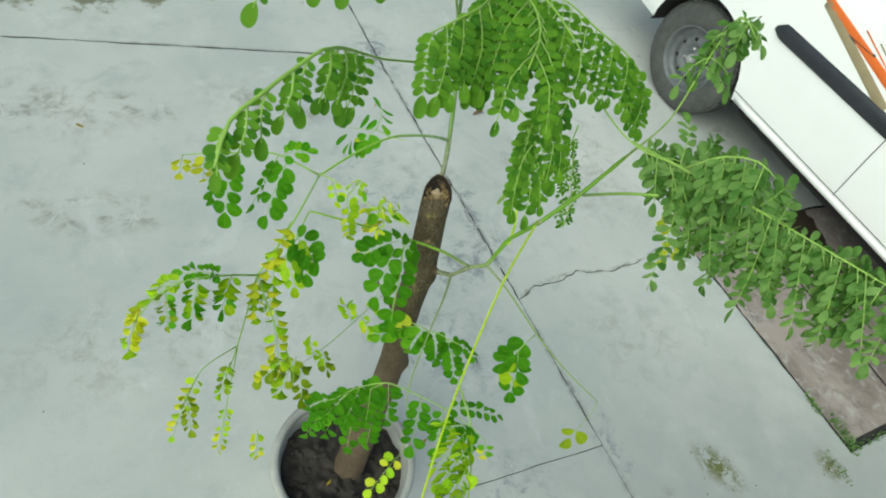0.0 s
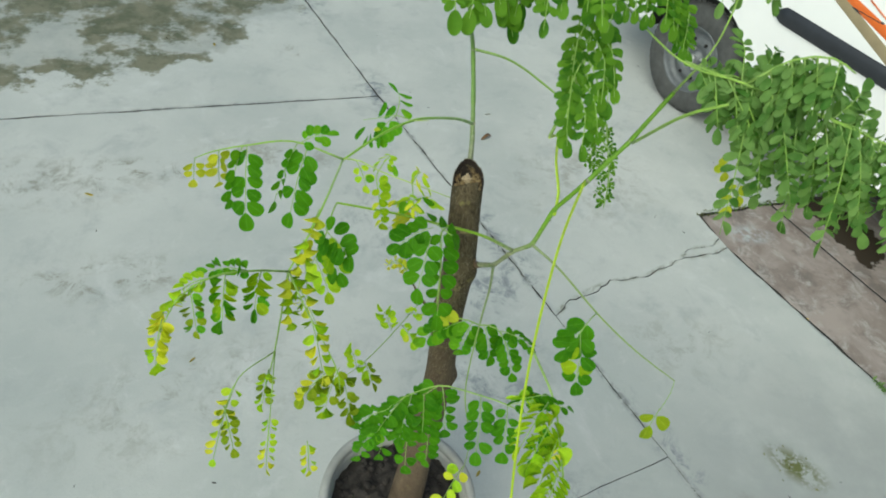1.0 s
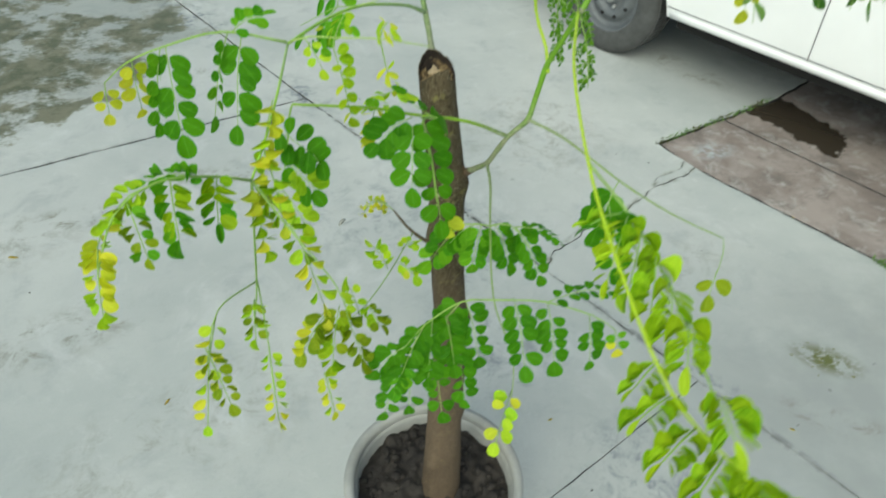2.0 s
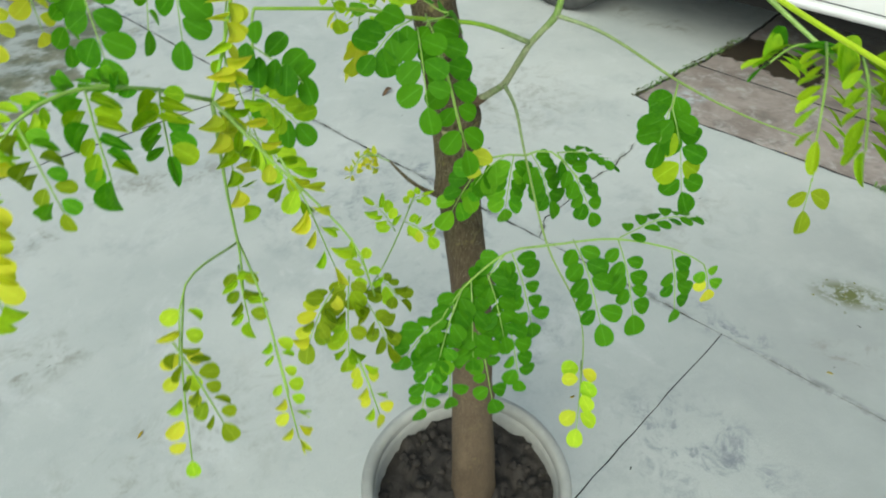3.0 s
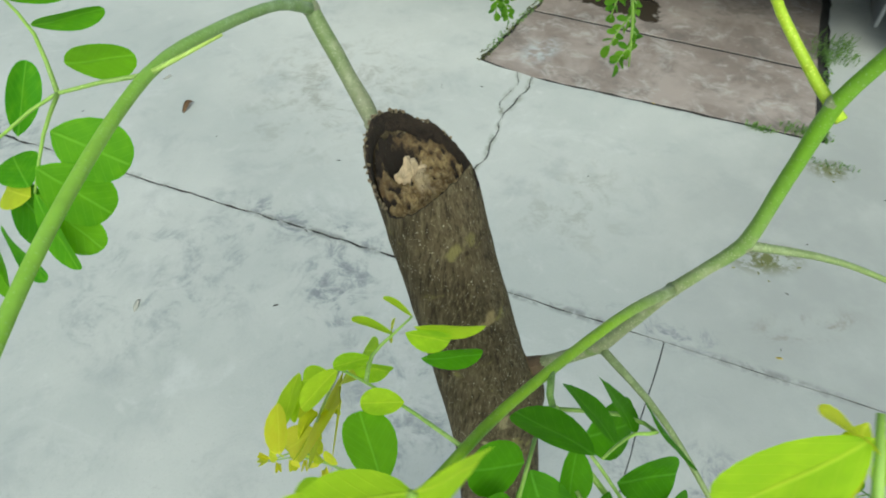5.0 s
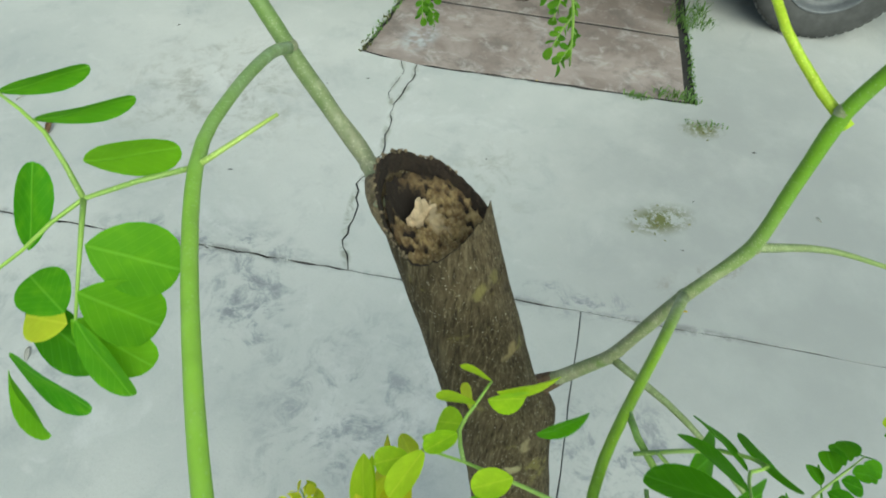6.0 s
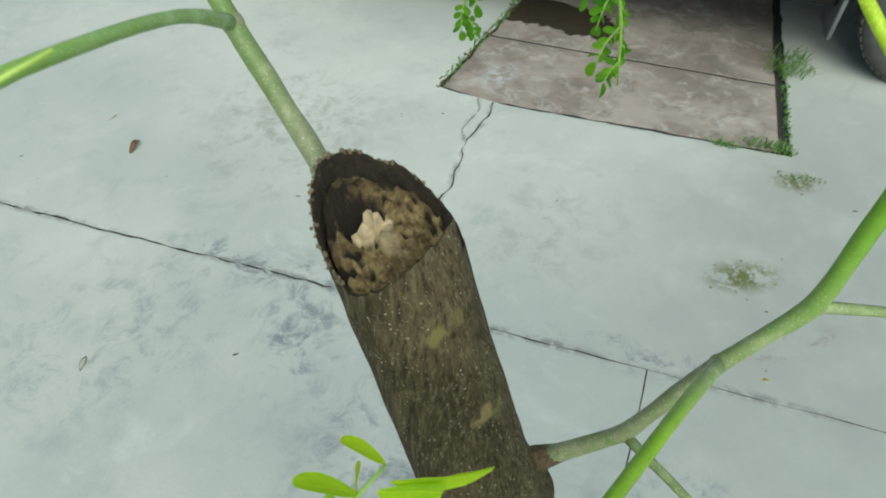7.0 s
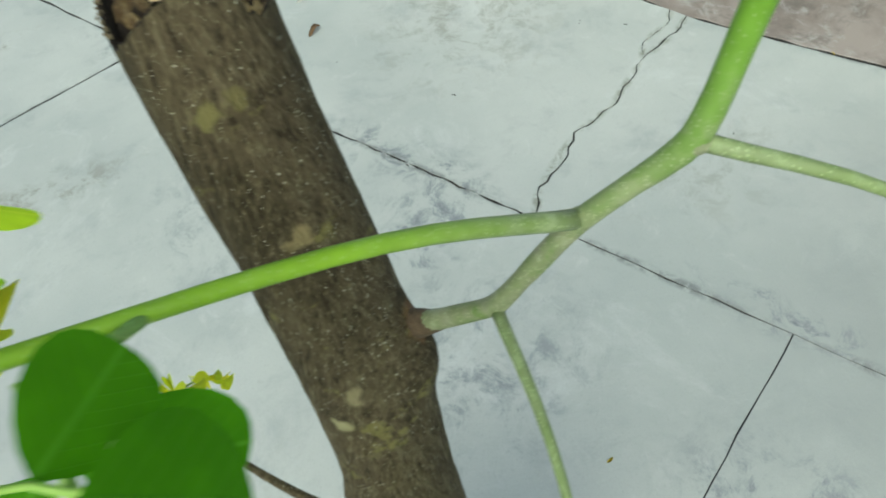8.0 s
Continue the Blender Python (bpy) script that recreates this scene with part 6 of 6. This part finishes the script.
# ---- parked car ----
CAR_M = Matrix(((0.50698, 0.86196, 0, 1.473), (-0.86196, 0.50698, 0, 2.957), (0, 0, 1, 0), (0, 0, 0, 1)))
BASE_LEN, HUB_Z, ARCH_R, WIDTH = 2.23, 0.265, 0.315, 1.44
car = new("car")
car.matrix_world = CAR_M
tagged(car, "white parked hatchback with orange and gold side stripes", "car")


def half_width(z):
    """Side profile: sill, slightly barrelled door, window band leaning in."""
    if z < 0.36:
        return 0.715 - 0.05 * ((0.36 - z) / 0.1) ** 1.5 * 0.5
    if z < 0.86:
        return 0.715 + 0.012 * math.sin((z - 0.36) / 0.5 * math.pi)
    return 0.715 - 0.2 * ((z - 0.86) / 0.5) ** 1.25


def top_z(x):
    """Roofline: hatch at the rear, roof, windscreen, bonnet."""
    keys = ((-0.62, 0.78), (-0.56, 0.92), (-0.38, 1.28), (-0.1, 1.38), (0.6, 1.42), (1.15, 1.36), (1.62, 0.98), (1.75, 0.92), (2.45, 0.82), (2.72, 0.66), (2.78, 0.5))
    for (x0, z0), (x1, z1) in zip(keys, keys[1:]):
        if x <= x1:
            f = (x - x0) / (x1 - x0)
            return z0 + (z1 - z0) * f
    return keys[-1][1]


def side_y(x, z):
    taper = 1 - 0.10 * max(0, (-x - 0.2) / 0.42) ** 2 - 0.14 * max(0, (x - 2.1) / 0.68) ** 2
    return WIDTH / 2 - half_width(z) * taper + 0.0


# each flank is a fine grid with round wheel openings; glass is lifted out as its own part
def flank(sign):
    bm, glass = bmesh.new(), bmesh.new()
    nx, nz = 136, 46
    grid = {}
    for i in range(nx + 1):
        x = -0.62 + 3.4 * i / nx
        t = top_z(x)
        for j in range(nz + 1):
            z = 0.285 + (t - 0.285) * j / nz
            xx, zz = x, z
            for cx in (0, BASE_LEN):
                r = math.hypot(x - cx, z - HUB_Z)
                if 1e-6 < r < ARCH_R + 0.03:
                    k = max(1.0, ARCH_R / r)
                    if r > ARCH_R - 0.05:
                        xx, zz = cx + (x - cx) * k, HUB_Z + (z - HUB_Z) * k
            zz = max(zz, 0.285)
            y = side_y(xx, zz)
            if j > nz - 4:
                y += 0.05 * ((j - nz + 4) / 4) ** 2
            grid[i, j] = (xx, y if sign < 0 else WIDTH - y, zz, math.hypot(min(abs(x), abs(x - BASE_LEN)), z - HUB_Z))
    cells = {bm: {}, glass: {}}

    def vert(b, key):
        if key not in cells[b]:
            cells[b][key] = b.verts.new(grid[key][:3])
        return cells[b][key]

    for i in range(nx):
        for j in range(nz):
            keys = [(i, j), (i + 1, j), (i + 1, j + 1), (i, j + 1)]
            if sum(grid[k][3] < ARCH_R - 0.05 for k in keys) or sum(grid[k][3] < ARCH_R - 0.001 for k in keys) == 4:
                continue
            x, z = sum(grid[k][0] for k in keys) / 4, sum(grid[k][2] for k in keys) / 4
            t = top_z(x)
            pane = 1.0 < z < t - 0.06 and -0.32 < x < 1.5 and not 0.90 < x < 1.0 and not 0.02 < x < 0.06
            b = glass if pane else bm
            try:
                b.faces.new([vert(b, k) for k in keys])
            except ValueError:
                pass
    for b in (bm, glass):
        bmesh.ops.remove_doubles(b, verts=b.verts, dist=0.0005)
        bmesh.ops.dissolve_degenerate(b, edges=b.edges, dist=0.0005)
        bmesh.ops.recalc_face_normals(b, faces=b.faces)
    side = part("side_panel", bm, PAINT, car)
    part("side_window", glass, GLASS, side, "dark tinted window glass")
    return side


near_side = flank(-1)
flank(1)

# top skin across the car, from hatch to bonnet
bm, glass = bmesh.new(), bmesh.new()
prev = None
for i in range(69):
    x = -0.62 + 3.4 * i / 68
    t = top_z(x)
    y0 = side_y(x, t) + 0.05
    row = []
    for k in range(13):
        f = k / 12
        row.append((x, y0 + (WIDTH - 2 * y0) * f, t + 0.035 * math.sin(f * math.pi)))
    if prev:
        for k in range(12):
            cx = (prev[k][0] + row[k][0]) / 2
            screen = (-0.54 < cx < -0.36 or 1.18 < cx < 1.6) and 0 < k < 11
            b = glass if screen else bm
            b.faces.new([b.verts.new(p) for p in (prev[k], row[k], row[k + 1], prev[k + 1])])
    prev = row
for b in (bm, glass):
    bmesh.ops.remove_doubles(b, verts=b.verts, dist=0.0005)
    bmesh.ops.recalc_face_normals(b, faces=b.faces)
roof = part("roof_panel", bm, PAINT, car)
part("windscreen", glass, GLASS, roof, "dark windscreen glass")

# bumpers, ends and floor
for name, x0, x1, z0, z1 in (("rear_bumper", -0.70, -0.40, 0.30, 0.55), ("front_bumper", 2.56, 2.86, 0.27, 0.52)):
    bm = bmesh.new()
    box(bm, (x0, 0.06, z0), (x1, WIDTH - 0.06, z1), 0.04)
    part(name, bm, PAINT, car)
bm = bmesh.new()
box(bm, (-0.61, 0.08, 0.5), (-0.57, WIDTH - 0.08, 0.80), 0.015)
part("tailgate", bm, PAINT, car)
bm = bmesh.new()
box(bm, (2.70, 0.10, 0.48), (2.77, WIDTH - 0.10, 0.64), 0.015)
part("grille", bm, BLACK_TRIM, car)
bm = bmesh.new()
box(bm, (0.34, 0.07, 0.22), (1.89, WIDTH - 0.07, 0.32), 0.02)
box(bm, (-0.55, 0.28, 0.26), (2.7, WIDTH - 0.28, 0.4), 0.02)
part("underbody", bm, UNDER, car, "black underbody in deep shade")
for y in (0.13, WIDTH - 0.33):
    for cx in (0, BASE_LEN):
        bm = bmesh.new()
        n = 20
        r0 = [bm.verts.new((cx + 0.32 * math.cos(math.pi * k / n), y - 0.11 if y < 0.5 else y + 0.31, HUB_Z + 0.32 * math.sin(math.pi * k / n) + 0.002)) for k in range(n + 1)]
        r1 = [bm.verts.new((v.co.x, y + 0.2 if y < 0.5 else y, v.co.z)) for v in r0]
        for k in range(n):
            bm.faces.new((r0[k], r0[k + 1], r1[k + 1], r1[k]))
        bm.faces.new([bm.verts.new(v.co) for v in r1])
        part("wheel_arch", bm, UNDER, car, "black wheel arch liner")


def on_side(bm, pts, off, width_pts=None):
    """A band on the near flank through (x, z low, z high) stations, standing proud by off."""
    rows = []
    for x, z0, z1 in pts:
        rows.append([bm.verts.new((x, side_y(x, z) - o, z)) for z, o in ((z0, 0.0), (z0 + (z1 - z0) * 0.12, off), (z1 - (z1 - z0) * 0.12, off), (z1, 0.0))])
    for a, b in zip(rows, rows[1:]):
        for k in range(3):
            bm.faces.new((a[k], b[k], b[k + 1], a[k + 1]))
    bm.faces.new(rows[0])
    bm.faces.new(rows[-1][::-1])
    bmesh.ops.recalc_face_normals(bm, faces=bm.faces)


def stations(x0, x1, lo0, hi0, lo1, hi1, n=14):
    return [(x0 + (x1 - x0) * k / n, lo0 + (lo1 - lo0) * k / n, hi0 + (hi1 - hi0) * k / n) for k in range(n + 1)]


for x0, x1 in ((0.30, 0.942), (0.958, 1.86)):
    bm = bmesh.new()
    on_side(bm, [(x0, 0.655, 0.675), (x0 + 0.03, 0.635, 0.70)] + stations(x0 + 0.05, x1, 0.632, 0.702, 0.632, 0.702), 0.012)
    part("door_moulding", bm, BLACK_TRIM, near_side, "black rubbing strip")
bm = bmesh.new()
on_side(bm, stations(0.33, 1.88, 0.288, 0.318, 0.288, 0.318), 0.008)
part("sill_lip", bm, PAINT, near_side)
# shut lines round the doors: thin dark recess strips
for label, pts in (("rear", [(0.947, 0.33), (0.953, 0.33), (0.936, 1.3), (0.930, 1.3)]),):
    bm = bmesh.new()
    rows = []
    for k in range(30):
        f = k / 29
        x, z = 0.953 - 0.03 * f, 0.325 + 0.98 * f
        rows.append([bm.verts.new((x + dx, side_y(x, z) - 0.0012, z)) for dx in (-0.002, 0.002)])
    for a, b in zip(rows, rows[1:]):
        bm.faces.new((a[0], a[1], b[1], b[0]))
    part("shut_line", bm, BLACK_TRIM, near_side, "dark door gap")
bm = bmesh.new()
rows = []
for k in range(40):
    x = 0.31 + (1.85 - 0.31) * k / 39
    rows.append([bm.verts.new((x, side_y(x, 0.33) - 0.0012, 0.333 + dz)) for dz in (-0.002, 0.002)])
for a, b in zip(rows, rows[1:]):
    bm.faces.new((a[0], b[0], b[1], a[1]))
part("shut_line", bm, BLACK_TRIM, near_side, "dark gap above the sill")
# decals: an orange and a dull gold sweep, thin slanting lines between them
for mats, pts, lab in ((ORANGE, (0.36, 1.20, 0.862, 0.888, 0.668, 0.715), "orange painted sweep"), (GOLD, (0.40, 0.86, 0.835, 0.872, 0.680, 0.722), "dull gold painted sweep")):
    bm = bmesh.new()
    on_side(bm, stations(*pts), 0.0016)
    part("stripe", bm, mats, near_side, lab)
for k in range(7):
    bm = bmesh.new()
    x0 = 0.60 + 0.075 * k
    on_side(bm, stations(x0, x0 + 0.28, 0.862 - 0.004 * k, 0.868 - 0.004 * k, 0.768 - 0.012 * k, 0.774 - 0.012 * k, 6), 0.0014)
    part("stripe", bm, GOLD if k % 2 else ORANGE, near_side, "thin slanting painted line")
bm = bmesh.new()
box(bm, (0.55, 0.0, 0.80), (0.70, 0.028, 0.825), 0.008)
part("door_handle", bm, BLACK_TRIM, near_side, "black door handle")
for y0 in (0.03, WIDTH - 0.21):
    bm = bmesh.new()
    box(bm, (-0.625, y0, 0.58), (-0.56, y0 + 0.18, 0.80), 0.02)
    part("tail_lamp", bm, LAMP, car)
    bm = bmesh.new()
    box(bm, (2.68, y0 + 0.04, 0.52), (2.77, y0 + 0.16, 0.63), 0.02)
    part("headlamp", bm, CLEAR_LAMP, car)
bm = bmesh.new()
box(bm, (1.885, 0.03, 0.13), (1.90, 0.20, 0.31), 0.005)
part("mud_flap", bm, STEEL, car, "dusty grey mud flap")


def wheel(cx, y, sign):
    """Tyre with tread blocks, stepped steel rim with vent holes, hub and nuts; axle along y."""
    bm = bmesh.new()
    lathe(bm, [(0.152, 0.012), (0.165, 0.004), (0.2, 0.0), (0.235, 0.004), (0.254, 0.016), (0.262, 0.032), (0.265, 0.07), (0.265, 0.1), (0.262, 0.133), (0.25, 0.152), (0.2, 0.165), (0.152, 0.15)], 72, "Y")
    tyre = part("tyre", bm, RUBBER, car, "worn dusty black tyre")
    bm = bmesh.new()
    for k in range(54):
        a = 2 * math.pi * k / 54
        for y0, y1, sh in ((0.03, 0.062, 0.0), (0.07, 0.1, 0.03), (0.107, 0.137, 0.0)):
            vs = []
            for da in (-0.042, 0.042):
                for yy in (y0, y1):
                    for rr in (0.262, 0.2685):
                        vs.append(bm.verts.new((rr * math.cos(a + sh + da), yy, rr * math.sin(a + sh + da))))
            for f in ((1, 3, 7, 5), (0, 1, 5, 4), (2, 6, 7, 3), (0, 2, 3, 1), (4, 5, 7, 6)):
                bm.faces.new([vs[i] for i in f])
    bmesh.ops.recalc_face_normals(bm, faces=bm.faces)
    part("tread", bm, RUBBER, tyre, smooth=False)
    bm = bmesh.new()
    lathe(bm, [(0.158, 0.008), (0.156, 0.004), (0.150, 0.008), (0.146, 0.03), (0.138, 0.05), (0.120, 0.052), (0.112, 0.045), (0.10, 0.034), (0.085, 0.03), (0.066, 0.034), (0.06, 0.045), (0.034, 0.046), (0.03, 0.03), (0.0, 0.028)], 64, "Y")
    rim = part("rim", bm, STEEL, car, "grey steel wheel rim")
    for k in range(8):
        a = 2 * math.pi * (k + 0.5) / 8
        bm = bmesh.new()
        lathe(bm, [(0, -0.004), (0.0085, -0.004), (0.0095, 0.002), (0, 0.002)], 12, "Y")
        h = part("vent_hole", bm, UNDER, rim)
        h.matrix_local = Matrix.Translation((0.093 * math.cos(a), 0.031, 0.093 * math.sin(a)))
    for k in range(4):
        a = 2 * math.pi * k / 4 + 0.4
        bm = bmesh.new()
        lathe(bm, [(0, -0.018), (0.007, -0.018), (0.0095, -0.012), (0.0095, 0.002), (0, 0.002)], 6, "Y")
        h = part("wheel_nut", bm, NUT, rim)
        h.matrix_local = Matrix.Translation((0.047 * math.cos(a), 0.045, 0.047 * math.sin(a)))
    bm = bmesh.new()
    lathe(bm, [(0, 0.004), (0.012, 0.004), (0.022, 0.01), (0.024, 0.04), (0, 0.04)], 24, "Y")
    cap = part("hub_cap", bm, NUT, rim)
    for ob in (tyre, rim):
        ob.matrix_local = Matrix.Translation((cx, y, HUB_Z)) @ Matrix.Diagonal((1, sign, 1, 1)) if sign > 0 else Matrix.Translation((cx, y, HUB_Z)) @ Matrix.Rotation(math.pi, 4, "Z")


for cx in (0, BASE_LEN):
    wheel(cx, 0.015, 1)
    wheel(cx, WIDTH - 0.015, -1)

# ---- small things on the ground ----
WEED = leaf_material("weed_leaf", (0.13, 0.24, 0.07), (0.2, 0.34, 0.12), True)
WEED_DRY = leaf_material("moss_tuft_leaf", (0.2, 0.21, 0.08), (0.28, 0.28, 0.13), True)


def tuft(cx, cy, spread, count, height, label, seed, material, name="weed", category="weed", width=0.0022, kind="", angle=0.0, squash=1.0):
    """Low ground growth: many thin bent blades and tiny leaves out of one patch."""
    rnd = random.Random(seed)
    verts, faces = [], []
    ca, sa = math.cos(radians(angle)), math.sin(radians(angle))
    for k in range(count):
        r, a = spread * rnd.random() ** 0.7, rnd.uniform(0, 6.283)
        lx, ly = r * math.cos(a), r * math.sin(a) * squash
        x, y = ca * lx - sa * ly, sa * lx + ca * ly
        h, b = height * rnd.uniform(0.4, 1.1), rnd.uniform(0, 6.283)
        lean = h * rnd.uniform(0.3, 1.3)
        w = width * rnd.uniform(0.7, 1.3)
        d = Vector((math.cos(b), math.sin(b), 0))
        s = Vector((-d.y, d.x, 0)) * w
        p0, p1, p2 = Vector((x, y, -0.006)), Vector((x, y, h * 0.7)) + d * lean * 0.35, Vector((x, y, h)) + d * lean
        n0 = len(verts)
        verts += [tuple(p0 - s * 0.6), tuple(p0 + s * 0.6), tuple(p1 - s), tuple(p1 + s), tuple(p2)]
        faces += [(n0, n0 + 1, n0 + 3, n0 + 2), (n0 + 2, n0 + 3, n0 + 4)]
    me = bpy.data.meshes.new(name)
    me.from_pydata(verts, [], faces)
    me.materials.append(material)
    ob = new(name, me)
    ob.location = (cx, cy, 0.002)
    tagged(ob, label, category, kind=kind)
    return ob


tuft(2.44, 1.42, 0.095, 150, 0.042, "small green ferny weed in the slab gap", 1, WEED)
tuft(1.95, 1.235, 0.09, 90, 0.022, "low green weed at the cover slab corner", 2, WEED, angle=-60, squash=0.35)
tuft(1.885, 1.1, 0.07, 36, 0.01, "low green weed at the cover slab corner", 4, WEED, angle=-60, squash=0.3)
tuft(1.86, 1.33, 0.05, 60, 0.015, "low green weed at the cover slab corner", 3, WEED, angle=-60, squash=0.3)
for k, (cx, cy, sp, n, ang, sq) in enumerate(((1.41, 1.02, 0.11, 420, -35, 0.5), (1.86, 1.09, 0.08, 240, -50, 0.6), (1.33, 0.95, 0.03, 60, 0, 1.0))):
    tuft(cx, cy, sp, n // 40, 0.0025, "flat yellow-green moss patch on the concrete", 20 + k, WEED_DRY, "moss", "moss", 0.004, "stuff", ang, sq)
# moss along the gaps of the cover slab
for k in range(11):
    f = k / 10
    tuft(1.45 + 0.62 * f, 2.155 + 0.225 * f, 0.05, 24, 0.007, "dark moss in the cover slab gap", 60 + k, MOSS if k % 3 == 0 else WEED, "moss", "moss", 0.003, "stuff", 19, 0.35)
for k in range(8):
    f = k / 7
    tuft(1.985 + 0.45 * f, 1.185 + 0.245 * f, 0.045, 22, 0.007, "dark moss in the cover slab gap", 80 + k, WEED, "moss", "moss", 0.003, "stuff", 29, 0.35)

YELLOW_BIT = mat("fallen_yellow_leaf", (0.7, 0.55, 0.05), 0.6, var=0.3, scale=200)
DRY_LEAF = mat("dry_brown_leaf", (0.4, 0.25, 0.13), 0.8, var=0.5, scale=150, bump=0.5)
WHITE_BIT = mat("white_chip", (0.75, 0.75, 0.68), 0.7, var=0.2, scale=100)
DARK_BIT = mat("dark_grit", (0.06, 0.055, 0.045), 0.9, var=0.4, scale=100)


def scrap(x, y, z, size, material, name, label, category, seed, curl=0.5):
    """A small curled scrap lying on the surface."""
    rnd = random.Random(seed)
    bm = bmesh.new()
    rows = []
    ph = rnd.uniform(0, 6.28)
    for i in range(7):
        t = i / 6 - 0.5
        w = math.sqrt(max(0.02, 0.25 - t * t)) * rnd.uniform(0.8, 1.1)
        rows.append([bm.verts.new((t * size, s * w * size * 0.7, curl * size * (0.35 * s * s * 4 * w + 0.12 * math.sin(5 * t + ph)))) for s in (-0.5, -0.2, 0.15, 0.5)])
    for a, b in zip(rows, rows[1:]):
        for k in range(3):
            bm.faces.new((a[k], b[k], b[k + 1], a[k + 1]))
    low = min(v.co.z for v in bm.verts)
    bmesh.ops.solidify(bm, geom=list(bm.faces), thickness=size * 0.05)
    low = min(v.co.z for v in bm.verts)
    for v in bm.verts:
        v.co.z -= low
    ob = part(name, bm, material)
    ob.matrix_world = Matrix.Translation((x, y, z)) @ Matrix.Rotation(rnd.uniform(0, 6.28), 4, "Z")
    sets = {"grit": "grit on the yard", "fallen_leaflet": "fallen yellow leaflets", "paper_scrap": "pale scraps on the concrete"}
    return tagged(ob, label, category, group=sets.get(name, ""))


scrap(0.524, 2.49, 0, 0.055, DRY_LEAF, "dry_leaf", "curled dry brown leaf on the concrete", "leaf", 1, 0.9)
for k, (x, y, s) in enumerate(((0.54, 2.675, 0.03), (0.10, 1.86, 0.035), (1.72, 0.68, 0.02))):
    scrap(x, y, 0, s, WHITE_BIT, "paper_scrap", "tiny pale scrap on the concrete", "litter", 10 + k)
for k, (x, y, s) in enumerate(((-0.93, 1.86, 0.03), (-0.42, 1.22, 0.02), (1.17, 0.83, 0.016), (0.42, 0.93, 0.02), (-0.75, 2.95, 0.03), (0.07, 2.37, 0.018), (1.70, 1.62, 0.012), (0.55, 0.98, 0.014))):
    scrap(x, y, 0, s, YELLOW_BIT, "fallen_leaflet", "small fallen yellow leaflet on the concrete", "leaf", 30 + k)
for k, (x, y) in enumerate(((0.145, 0.655), (0.19, 0.61), (0.20, 0.60))):
    scrap(x, y, 0.316, 0.018, YELLOW_BIT, "fallen_leaflet", "small fallen yellow leaflet on the potting soil", "leaf", 50 + k)
rnd = random.Random(77)
for k in range(34):
    scrap(rnd.uniform(-1.2, 1.9), rnd.uniform(0.6, 3.4), 0, rnd.uniform(0.006, 0.014), DARK_BIT, "grit", "tiny dark speck of grit on the concrete", "grit", 100 + k, 0.3)
